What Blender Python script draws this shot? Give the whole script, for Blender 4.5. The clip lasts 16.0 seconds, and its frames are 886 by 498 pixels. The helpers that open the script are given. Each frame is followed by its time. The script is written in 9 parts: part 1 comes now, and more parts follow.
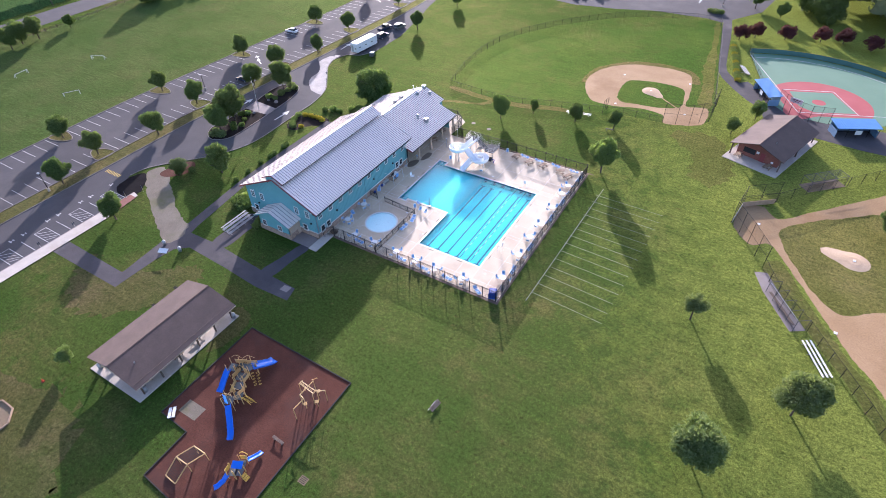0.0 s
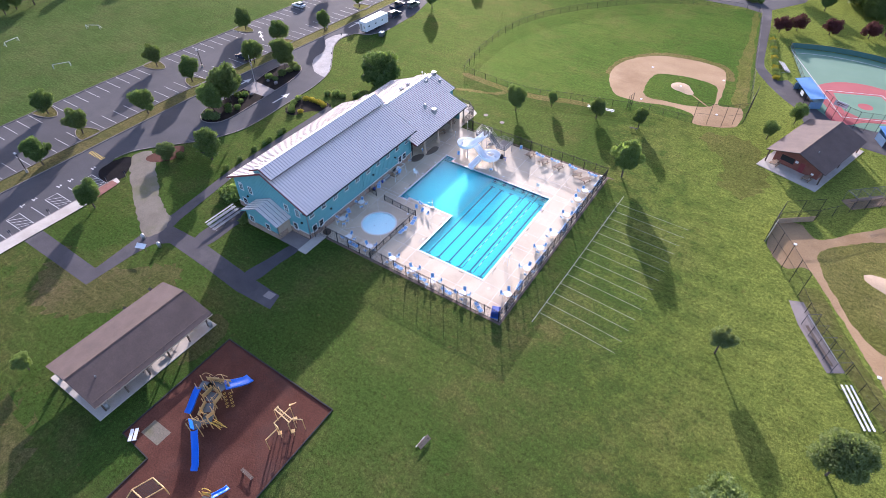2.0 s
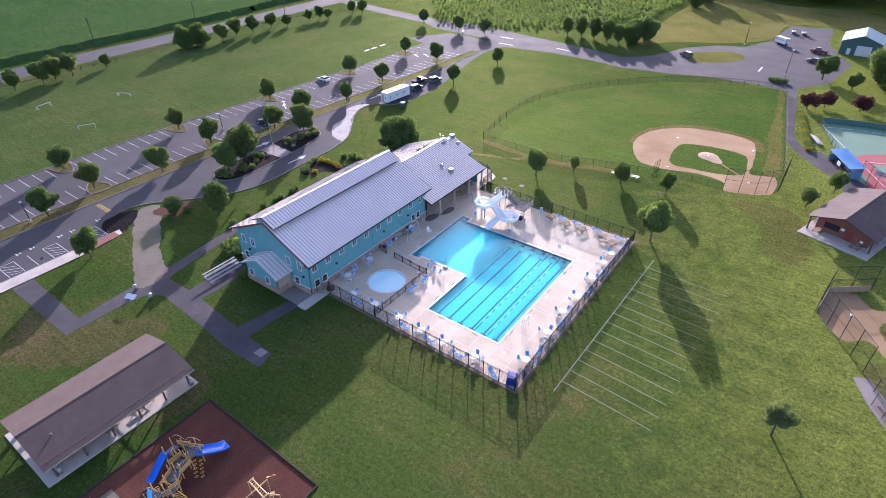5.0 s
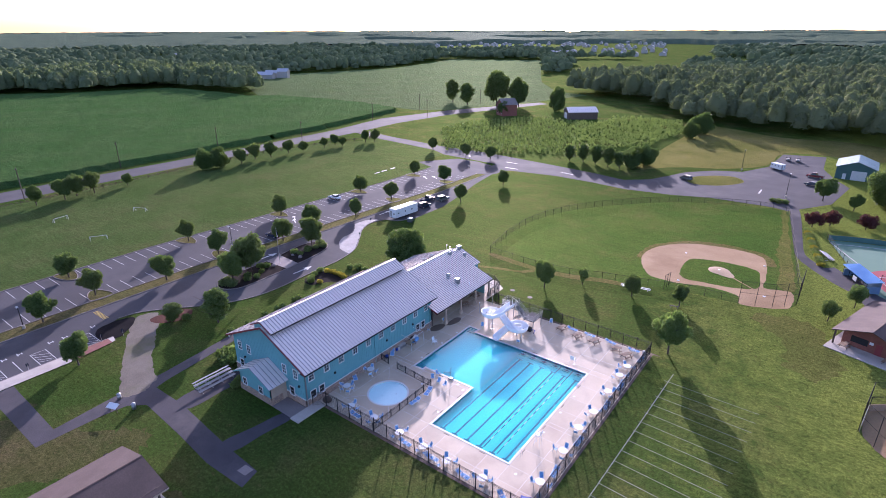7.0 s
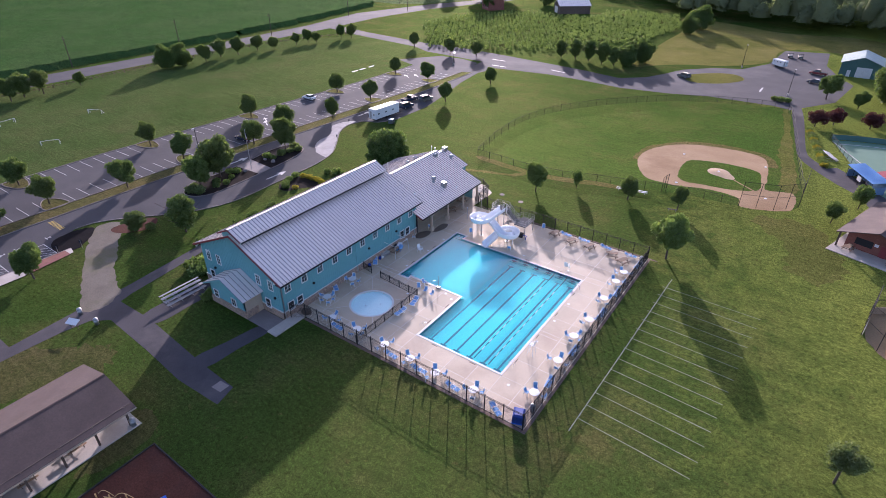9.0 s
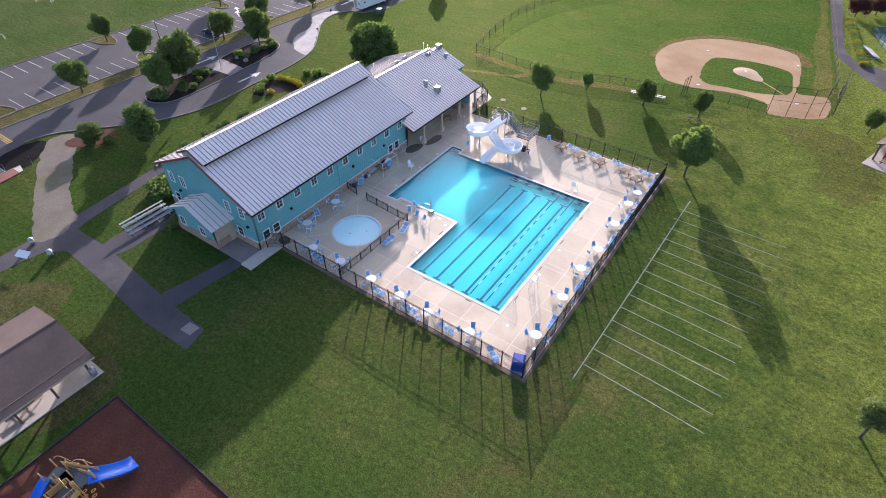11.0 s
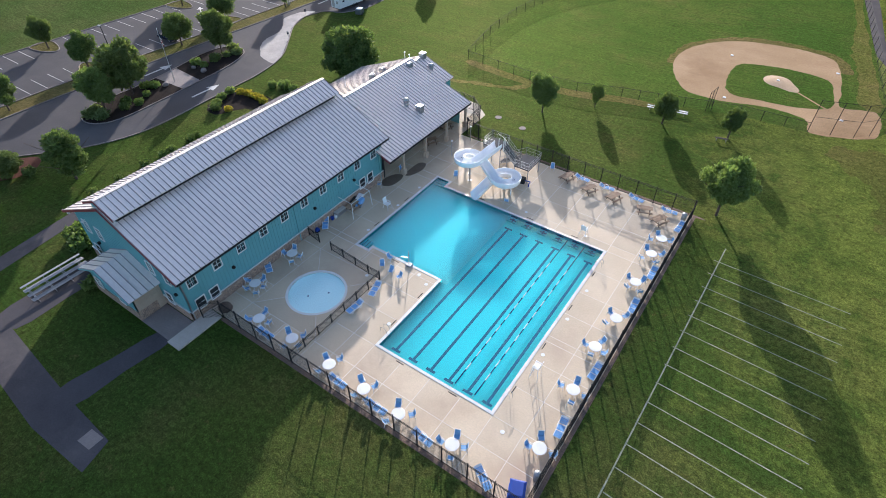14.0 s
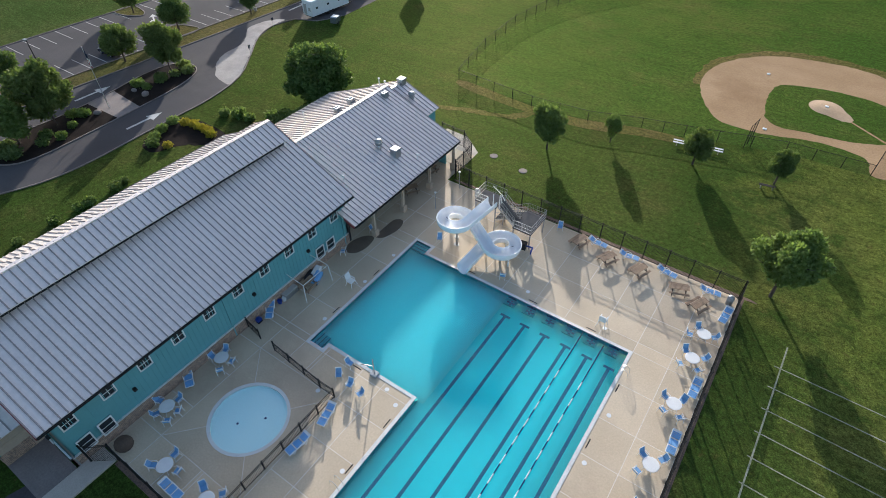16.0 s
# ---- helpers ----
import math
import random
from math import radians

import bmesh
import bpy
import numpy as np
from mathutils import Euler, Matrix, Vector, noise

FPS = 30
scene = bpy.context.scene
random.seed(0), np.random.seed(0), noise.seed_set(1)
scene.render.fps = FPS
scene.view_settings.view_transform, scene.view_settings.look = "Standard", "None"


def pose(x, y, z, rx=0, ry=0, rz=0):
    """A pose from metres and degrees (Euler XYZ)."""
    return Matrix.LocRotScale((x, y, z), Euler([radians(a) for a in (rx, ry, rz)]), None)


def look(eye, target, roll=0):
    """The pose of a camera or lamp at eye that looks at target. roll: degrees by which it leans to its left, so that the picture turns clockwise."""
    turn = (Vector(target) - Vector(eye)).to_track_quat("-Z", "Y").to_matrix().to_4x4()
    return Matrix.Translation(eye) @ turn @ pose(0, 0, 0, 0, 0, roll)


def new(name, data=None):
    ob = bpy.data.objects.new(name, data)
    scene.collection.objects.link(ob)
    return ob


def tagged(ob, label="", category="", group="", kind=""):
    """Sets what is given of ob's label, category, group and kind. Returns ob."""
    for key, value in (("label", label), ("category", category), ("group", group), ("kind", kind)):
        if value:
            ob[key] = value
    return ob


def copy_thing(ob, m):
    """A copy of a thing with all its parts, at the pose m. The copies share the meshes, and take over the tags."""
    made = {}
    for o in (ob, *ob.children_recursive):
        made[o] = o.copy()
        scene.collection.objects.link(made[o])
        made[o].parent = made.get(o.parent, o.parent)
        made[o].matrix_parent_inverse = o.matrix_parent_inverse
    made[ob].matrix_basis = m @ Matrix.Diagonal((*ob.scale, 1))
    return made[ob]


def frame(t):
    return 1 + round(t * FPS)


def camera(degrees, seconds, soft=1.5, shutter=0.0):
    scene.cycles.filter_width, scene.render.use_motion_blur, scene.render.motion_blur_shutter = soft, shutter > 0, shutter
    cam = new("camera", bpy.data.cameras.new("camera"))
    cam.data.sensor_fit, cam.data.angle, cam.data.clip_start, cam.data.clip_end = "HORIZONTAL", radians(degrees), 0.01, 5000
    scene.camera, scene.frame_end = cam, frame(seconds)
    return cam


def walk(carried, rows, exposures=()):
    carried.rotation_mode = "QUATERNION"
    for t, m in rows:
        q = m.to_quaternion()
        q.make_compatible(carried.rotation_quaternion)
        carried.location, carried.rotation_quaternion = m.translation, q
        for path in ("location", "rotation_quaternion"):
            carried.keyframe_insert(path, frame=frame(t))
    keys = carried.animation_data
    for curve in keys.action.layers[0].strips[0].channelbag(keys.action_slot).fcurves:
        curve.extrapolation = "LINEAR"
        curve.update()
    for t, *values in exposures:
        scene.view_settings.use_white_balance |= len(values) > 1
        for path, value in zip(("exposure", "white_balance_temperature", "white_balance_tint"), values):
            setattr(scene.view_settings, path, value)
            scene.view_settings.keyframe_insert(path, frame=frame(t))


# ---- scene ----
cam = camera(77.4, 16.0, 0.6)
PATH = [
    (0, (45.579, -64.232, 68.717), (44.786, -62.97, 67.383), -1.7),
    (0.5, (44.487, -61.644, 68.482), (43.702, -60.396, 67.13), -1.1),
    (1, (43.405, -59.118, 68.024), (42.626, -57.885, 66.656), -0.7),
    (1.5, (42.409, -56.756, 67.263), (41.633, -55.534, 65.883), -0.5),
    (2, (41.61, -54.738, 66.295), (40.81, -53.541, 64.906), -0.3),
    (2.5, (41.218, -53.305, 65.335), (40.406, -52.127, 63.938), -0.1),
    (3, (41.183, -52.482, 64.465), (40.369, -51.314, 63.06), 0.1),
    (3.2, (41.199, -52.315, 64.212), (40.386, -51.153, 62.802), -0.0),
    (5.3, (41.09, -51.719, 56.731), (40.086, -50.365, 55.655), -0.3),
    (5.5, (41.074, -51.665, 56.492), (40.053, -50.292, 55.457), -0.2),
    (6, (41.0, -51.566, 55.597), (39.943, -50.151, 54.658), -0.2),
    (6.5, (40.813, -51.284, 54.492), (39.723, -49.832, 53.653), -0.0),
    (7, (40.436, -50.63, 53.255), (39.316, -49.15, 52.509), -0.2),
    (7.5, (39.677, -49.969, 51.82), (38.567, -48.504, 51.032), -0.1),
    (8, (38.653, -48.853, 50.599), (37.613, -47.384, 49.728), 0.1),
    (8.5, (37.513, -47.457, 49.673), (36.5, -46.022, 48.717), 0.1),
    (9, (36.325, -45.869, 49.027), (35.339, -44.471, 47.991), 0.1),
    (9.5, (35.195, -44.159, 48.671), (34.259, -42.829, 47.506), 0.0),
    (9.7, (34.745, -43.414, 48.589), (33.833, -42.115, 47.373), 0.1),
    (11.8, (29.554, -34.548, 46.365), (28.708, -33.332, 45.021), 0.1),
    (12, (29.104, -33.693, 46.28), (28.259, -32.477, 44.936), -0.1),
    (12.5, (28.072, -31.526, 45.815), (27.229, -30.313, 44.466), -0.2),
    (13, (26.941, -29.2, 45.148), (26.099, -27.99, 43.796), -0.2),
    (13.5, (25.688, -26.703, 44.375), (24.848, -25.495, 43.021), -0.2),
    (14, (24.268, -23.899, 43.524), (23.428, -22.691, 42.169), -0.2),
    (14.5, (22.592, -20.615, 42.626), (21.753, -19.409, 41.27), -0.3),
    (15, (20.765, -17.016, 41.718), (19.926, -15.811, 40.36), -0.3),
    (15.5, (18.539, -12.775, 40.874), (17.701, -11.575, 39.512), -0.2),
    (16, (15.988, -8.411, 40.373), (15.16, -7.216, 39.0), -0.2),
]
EXPOSURES = [(0, 1.4, 5350, 28), (3.2, 1.36, 5350, 28), (5.5, 1.24, 5250, 35), (7, 1.04, 5150, 39), (8, 0.79, 5300, 38), (9.5, 0.95, 5400, 32), (12, 1.22, 5550, 21), (12.5, 1.2, 5550, 19), (14, 0.95, 5500, 16), (16, 0.64, 5600, 11)]
walk(cam, [(t, look(eye, target, roll)) for t, eye, target, roll in PATH], EXPOSURES)

# ---- light ----
SUN_EL, SUN_DIR = radians(13.8), Vector((-0.545, 0.838, 0.0))
world = bpy.data.worlds.new("sky")
scene.world = world
world.use_nodes = True
wn, wl = world.node_tree.nodes, world.node_tree.links
wn.clear()
sky = wn.new("ShaderNodeTexSky")
sky.sky_type = "NISHITA"
sky.sun_disc = False
sky.sun_elevation = SUN_EL
sky.sun_rotation = math.atan2(SUN_DIR.x, SUN_DIR.y)
sky.dust_density = 1.9
sky.air_density = 1.0
sky.ozone_density = 0.2
bgn = wn.new("ShaderNodeBackground")
bgn.inputs["Strength"].default_value = 0.15
wout = wn.new("ShaderNodeOutputWorld")
wl.new(sky.outputs[0], bgn.inputs["Color"])
wl.new(bgn.outputs[0], wout.inputs["Surface"])
sun_data = bpy.data.lights.new("sun", "SUN")
sun_data.energy = 4.8
sun_data.angle = radians(0.55)
sun_data.color = (1.0, 0.87, 0.70)
sun = new("sun", sun_data)
sun.matrix_world = look((0, 0, 60), Vector((0, 0, 60)) - (SUN_DIR.normalized() * math.cos(SUN_EL) + Vector((0, 0, math.sin(SUN_EL)))))


# ---- mesh helpers ----
class G:
    """A growing mesh: vertices and faces."""

    def __init__(self):
        self.v, self.f = [], []

    def add(self, verts, faces):
        n = len(self.v)
        self.v.extend([tuple(p) for p in verts])
        self.f.extend([tuple(i + n for i in f) for f in faces])
        return self

    def box(self, x0, x1, y0, y1, z0, z1, m=None):
        vs = [Vector(p) for p in ((x0, y0, z0), (x1, y0, z0), (x1, y1, z0), (x0, y1, z0), (x0, y0, z1), (x1, y0, z1), (x1, y1, z1), (x0, y1, z1))]
        if m is not None:
            vs = [m @ p for p in vs]
        return self.add(vs, ((3, 2, 1, 0), (4, 5, 6, 7), (0, 1, 5, 4), (1, 2, 6, 5), (2, 3, 7, 6), (3, 0, 4, 7)))

    def bev(self, x0, x1, y0, y1, z0, z1, b=0.02, m=None):
        """A box whose top edges are chamfered."""
        vs = [(x0, y0, z0), (x1, y0, z0), (x1, y1, z0), (x0, y1, z0), (x0, y0, z1 - b), (x1, y0, z1 - b), (x1, y1, z1 - b), (x0, y1, z1 - b),
              (x0 + b, y0 + b, z1), (x1 - b, y0 + b, z1), (x1 - b, y1 - b, z1), (x0 + b, y1 - b, z1)]
        vs = [Vector(p) for p in vs]
        if m is not None:
            vs = [m @ p for p in vs]
        return self.add(vs, ((3, 2, 1, 0), (0, 1, 5, 4), (1, 2, 6, 5), (2, 3, 7, 6), (3, 0, 4, 7), (4, 5, 9, 8), (5, 6, 10, 9), (6, 7, 11, 10), (7, 4, 8, 11), (8, 9, 10, 11)))

    def cyl(self, p, q, r, r2=None, n=8, caps=True):
        p, q = Vector(p), Vector(q)
        r2 = r if r2 is None else r2
        d = (q - p).normalized()
        a = d.orthogonal().normalized()
        b = d.cross(a)
        vs = []
        for c, rr in ((p, r), (q, r2)):
            for i in range(n):
                t = 2 * math.pi * i / n
                vs.append(c + (a * math.cos(t) + b * math.sin(t)) * rr)
        fs = [(i, (i + 1) % n, n + (i + 1) % n, n + i) for i in range(n)]
        if caps:
            fs += [tuple(range(n - 1, -1, -1)), tuple(range(n, 2 * n))]
        return self.add(vs, fs)

    def tube(self, pts, r, n=6):
        for p, q in zip(pts[:-1], pts[1:]):
            self.cyl(p, q, r, r, n)
        return self

    def prism(self, poly, z0, z1):
        n = len(poly)
        if sum(poly[i][0] * poly[(i + 1) % n][1] - poly[(i + 1) % n][0] * poly[i][1] for i in range(n)) < 0:
            poly = poly[::-1]
        vs = [(x, y, z0) for x, y in poly] + [(x, y, z1) for x, y in poly]
        fs = [tuple(range(n - 1, -1, -1)), tuple(range(n, 2 * n))] + [(i, (i + 1) % n, n + (i + 1) % n, n + i) for i in range(n)]
        return self.add(vs, fs)

    def flat(self, poly, z):
        n = len(poly)
        if sum(poly[i][0] * poly[(i + 1) % n][1] - poly[(i + 1) % n][0] * poly[i][1] for i in range(n)) < 0:
            poly = poly[::-1]
        return self.add([(x, y, z) for x, y in poly], [tuple(range(n))])

    def slab(self, quad, th):
        """A plate of thickness th under a four-cornered face."""
        q = [Vector(p) for p in quad]
        nrm = (q[1] - q[0]).cross(q[3] - q[0]).normalized() * th
        vs = q + [p - nrm for p in q]
        return self.add(vs, ((0, 1, 2, 3), (7, 6, 5, 4), (0, 4, 5, 1), (1, 5, 6, 2), (2, 6, 7, 3), (3, 7, 4, 0)))

    def ell(self, c, r, nu=10, nv=6):
        vs, fs = [], []
        for j in range(nv + 1):
            ph = math.pi * j / nv
            for i in range(nu):
                th = 2 * math.pi * i / nu
                vs.append((c[0] + r[0] * math.sin(ph) * math.cos(th), c[1] + r[1] * math.sin(ph) * math.sin(th), c[2] + r[2] * math.cos(ph)))
        for j in range(nv):
            for i in range(nu):
                fs.append((j * nu + i, (j + 1) * nu + i, (j + 1) * nu + (i + 1) % nu, j * nu + (i + 1) % nu))
        return self.add(vs, fs)

    def mesh(self, name, material, smooth=False):
        me = bpy.data.meshes.new(name)
        me.from_pydata(self.v, [], self.f)
        me.materials.append(material)
        if smooth:
            me.polygons.foreach_set("use_smooth", [True] * len(me.polygons))
        me.update()
        return me


def thing(name, label, category, x=0, y=0, z=0, rz=0, group="", kind=""):
    """An empty at the base of a thing, which parents its parts."""
    ob = new(name)
    ob.empty_display_size = 0.2
    ob.matrix_basis = pose(x, y, z, 0, 0, rz)
    return tagged(ob, label, category, group, kind)


def part(name, g, material, parent, label="", smooth=False, kind=""):
    ob = new(name, g if isinstance(g, bpy.types.Mesh) else g.mesh(name, material, smooth))
    ob.parent = parent
    return tagged(ob, label, kind=kind)


def single(name, g, material, label, category, m=None, group="", kind="", smooth=False):
    """A thing that is one mesh."""
    ob = new(name, g.mesh(name, material, smooth))
    if m is not None:
        ob.matrix_basis = m
    return tagged(ob, label, category, group, kind)


def setting(name, g, material, label, category, smooth=False):
    return single(name, g, material, label, category, None, "", "structure", smooth)


# ---- materials ----
def shader(name):
    m = bpy.data.materials.new(name)
    m.use_nodes = True
    return m, m.node_tree.nodes, m.node_tree.links, m.node_tree.nodes["Principled BSDF"]


def noise_tex(nodes, links, coord, scale, detail=4.0, rough=0.6):
    n = nodes.new("ShaderNodeTexNoise")
    n.inputs["Scale"].default_value = scale
    n.inputs["Detail"].default_value = detail
    n.inputs["Roughness"].default_value = rough
    links.new(coord, n.inputs["Vector"])
    return n.outputs["Fac"]


def stretch(nodes, links, fac, lo, hi, a=0.0, b=1.0):
    n = nodes.new("ShaderNodeMapRange")
    n.inputs["From Min"].default_value, n.inputs["From Max"].default_value = lo, hi
    n.inputs["To Min"].default_value, n.inputs["To Max"].default_value = a, b
    links.new(fac, n.inputs["Value"])
    return n.outputs["Result"]


def blend(nodes, links, fac, a, b, mode="MIX"):
    n = nodes.new("ShaderNodeMix")
    n.data_type = "RGBA"
    n.blend_type = mode
    for sock, val in ((n.inputs[0], fac), (n.inputs[6], a), (n.inputs[7], b)):
        if isinstance(val, (int, float)):
            sock.default_value = val
        elif isinstance(val, tuple):
            sock.default_value = (*val, 1.0)
        else:
            links.new(val, sock)
    return n.outputs[2]


def relief(nodes, links, bsdf, height, strength, distance):
    n = nodes.new("ShaderNodeBump")
    n.inputs["Strength"].default_value = strength
    n.inputs["Distance"].default_value = distance
    links.new(height, n.inputs["Height"])
    links.new(n.outputs[0], bsdf.inputs["Normal"])


def surf(name, c1, c2, rough=0.8, big=0.4, fine=8.0, bump=0.3, depth=0.01, metal=0.0, rand=0.0, stain=None, spec=0.5, grime=0.35):
    """A surface of two tones: broad patches, fine grain, relief; rand varies it from object to object."""
    m, nodes, links, b = shader(name)
    pos = nodes.new("ShaderNodeNewGeometry").outputs["Position"]
    f1 = stretch(nodes, links, noise_tex(nodes, links, pos, big, 5.0), 0.32, 0.68)
    f2 = noise_tex(nodes, links, pos, fine, 6.0, 0.7)
    col = blend(nodes, links, f1, c1, c2)
    g = stretch(nodes, links, f2, 0.3, 0.7, 1.0 - grime, 1.0 + grime * 0.5)
    gm = nodes.new("ShaderNodeCombineColor")
    for k in range(3):
        links.new(g, gm.inputs[k])
    col = blend(nodes, links, 1.0, col, gm.outputs[0], "MULTIPLY")
    if stain:
        f3 = stretch(nodes, links, noise_tex(nodes, links, pos, big * 0.35, 6.0, 0.65), 0.52, 0.72)
        col = blend(nodes, links, f3, col, stain)
    if rand:
        oi = nodes.new("ShaderNodeObjectInfo")
        rr = stretch(nodes, links, oi.outputs["Random"], 0.0, 1.0, 1.0 - rand, 1.0 + rand)
        cm = nodes.new("ShaderNodeCombineColor")
        for k in range(3):
            links.new(rr, cm.inputs[k])
        col = blend(nodes, links, 1.0, col, cm.outputs[0], "MULTIPLY")
    links.new(col, b.inputs["Base Color"])
    links.new(stretch(nodes, links, f2, 0.3, 0.7, max(rough - 0.1, 0.02), min(rough + 0.1, 1.0)), b.inputs["Roughness"])
    b.inputs["Metallic"].default_value = metal
    b.inputs["Specular IOR Level"].default_value = spec
    if bump:
        relief(nodes, links, b, f2, bump, depth)
    return m


def grass_mat(name, lush, mid, dry, dryness=0.5, tall=1.0, sheen=(0.34, 0.4, 0.14), share=0.12, east=None):
    """Mown grass: wide fresh and dry patches, mower streaks, mottling, tufts, bare spots."""
    m, nodes, links, b = shader(name)
    pos = nodes.new("ShaderNodeNewGeometry").outputs["Position"]
    f_wide = stretch(nodes, links, noise_tex(nodes, links, pos, 0.035, 6.0, 0.62), 0.41, 0.59)
    f_mid = stretch(nodes, links, noise_tex(nodes, links, pos, 0.32, 6.0, 0.68), 0.34, 0.66)
    f_small = noise_tex(nodes, links, pos, 2.0, 5.0, 0.78)
    f_tuft = noise_tex(nodes, links, pos, 7.0, 3.0, 0.85)
    # mower streaks run one way
    turn = nodes.new("ShaderNodeMapping")
    turn.inputs["Rotation"].default_value = (0, 0, -0.75)
    turn.inputs["Scale"].default_value = (0.1, 1.15, 1.0)
    links.new(pos, turn.inputs["Vector"])
    f_mow = noise_tex(nodes, links, turn.outputs[0], 1.0, 4.0, 0.7)
    col = blend(nodes, links, f_wide, lush, mid)
    dd = nodes.new("ShaderNodeMath")
    dd.operation = "MULTIPLY"
    links.new(f_mid, dd.inputs[0])
    links.new(stretch(nodes, links, noise_tex(nodes, links, pos, 0.06, 4.0), 0.45, 0.7, 0.0, dryness * 1.8), dd.inputs[1])
    dd.use_clamp = True
    col = blend(nodes, links, dd.outputs[0], col, dry)
    col = blend(nodes, links, stretch(nodes, links, f_mid, 0.55, 1.0, 0.0, 0.35), col, (lush[0] * 0.45, lush[1] * 0.55, lush[2] * 0.5))
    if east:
        # the lawn colour is blended paler towards the east, with an uneven edge
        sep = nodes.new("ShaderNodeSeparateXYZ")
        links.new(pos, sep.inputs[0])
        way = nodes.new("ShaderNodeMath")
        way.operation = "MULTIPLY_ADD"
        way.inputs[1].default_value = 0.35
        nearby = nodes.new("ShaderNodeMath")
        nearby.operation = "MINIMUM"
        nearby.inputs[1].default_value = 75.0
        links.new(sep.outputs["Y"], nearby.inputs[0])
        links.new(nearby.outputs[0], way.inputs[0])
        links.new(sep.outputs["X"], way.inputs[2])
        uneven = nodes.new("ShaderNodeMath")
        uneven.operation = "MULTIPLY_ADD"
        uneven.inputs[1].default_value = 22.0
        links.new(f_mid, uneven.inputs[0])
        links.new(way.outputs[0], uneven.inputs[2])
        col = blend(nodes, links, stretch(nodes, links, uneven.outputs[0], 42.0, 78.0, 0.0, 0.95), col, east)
    # clumps of darker clover and worn spots
    f_clump = noise_tex(nodes, links, pos, 0.75, 3.0, 0.6)
    col = blend(nodes, links, stretch(nodes, links, f_clump, 0.6, 0.68, 0.0, 0.45), col, (lush[0] * 0.5, lush[1] * 0.62, lush[2] * 0.7))
    col = blend(nodes, links, stretch(nodes, links, f_clump, 0.36, 0.29, 0.0, 0.55 * dryness), col, (dry[0] * 1.05, dry[1] * 0.88, dry[2] * 0.95))
    for fac, lo, hi, d in ((f_small, 0.32, 0.68, 0.6), (f_tuft, 0.32, 0.68, 0.66), (f_mow, 0.3, 0.7, 0.16)):
        v = stretch(nodes, links, fac, lo, hi, 1.0 - d, 1.0 + d)
        cm = nodes.new("ShaderNodeCombineColor")
        for k in range(3):
            links.new(v, cm.inputs[k])
        col = blend(nodes, links, 1.0, col, cm.outputs[0], "MULTIPLY")
    links.new(col, b.inputs["Base Color"])
    b.inputs["Roughness"].default_value = 0.75
    b.inputs["Specular IOR Level"].default_value = 0.0
    # blades pass on light that comes from ahead
    fwd = nodes.new("ShaderNodeBsdfGlossy")
    fwd.inputs["Roughness"].default_value = 0.72
    links.new(blend(nodes, links, 0.6, col, sheen), fwd.inputs["Color"])
    mix = nodes.new("ShaderNodeMixShader")
    mix.inputs[0].default_value = share
    links.new(b.outputs[0], mix.inputs[1])
    links.new(fwd.outputs[0], mix.inputs[2])
    links.new(mix.outputs[0], nodes["Material Output"].inputs["Surface"])
    hs = nodes.new("ShaderNodeMath")
    hs.operation = "ADD"
    links.new(f_small, hs.inputs[0])
    links.new(f_tuft, hs.inputs[1])
    relief(nodes, links, b, hs.outputs[0], 1.0, 0.34 * tall)
    return m


def leaf_mat(name, dark, light, trans=0.35, gloss=0.08):
    """Leaves: each clump its own tone, some light passing through."""
    m, nodes, links, b = shader(name)
    geo = nodes.new("ShaderNodeNewGeometry")
    col = blend(nodes, links, geo.outputs["Random Per Island"], dark, light)
    oi = nodes.new("ShaderNodeObjectInfo")
    col = blend(nodes, links, stretch(nodes, links, oi.outputs["Random"], 0, 1, 0.0, 0.35), col, (light[0] * 1.2, light[1] * 0.85, light[2] * 0.9))
    links.new(col, b.inputs["Base Color"])
    b.inputs["Roughness"].default_value = 0.6
    b.inputs["Specular IOR Level"].default_value = gloss
    tr = nodes.new("ShaderNodeBsdfTranslucent")
    tcol = blend(nodes, links, 0.6, col, (light[0] * 1.4, light[1] * 1.5, light[2] * 0.6))
    links.new(tcol, tr.inputs["Color"])
    mix = nodes.new("ShaderNodeMixShader")
    mix.inputs[0].default_value = trans
    links.new(b.outputs[0], mix.inputs[1])
    links.new(tr.outputs[0], mix.inputs[2])
    links.new(mix.outputs[0], nodes["Material Output"].inputs["Surface"])
    return m


def plain(name, c, rough=0.5, metal=0.0, var=0.12, fine=12.0, spec=0.5, rand=0.0):
    return surf(name, c, tuple(k * (1 - var) for k in c), rough, 1.5, fine, 0.1, 0.003, metal, rand, None, spec, var)


def pool_floor(name, c1, c2):
    """Painted plaster under water, whose light spreads sideways."""
    m = surf(name, c1, c2, 0.6, 0.3, 3.0, 0.05, 0.003, grime=0.05)
    b = m.node_tree.nodes["Principled BSDF"]
    b.inputs["Subsurface Weight"].default_value = 1.0
    b.inputs["Subsurface Radius"].default_value = (0.7, 1.0, 1.0)
    b.inputs["Subsurface Scale"].default_value = 10.0
    return m


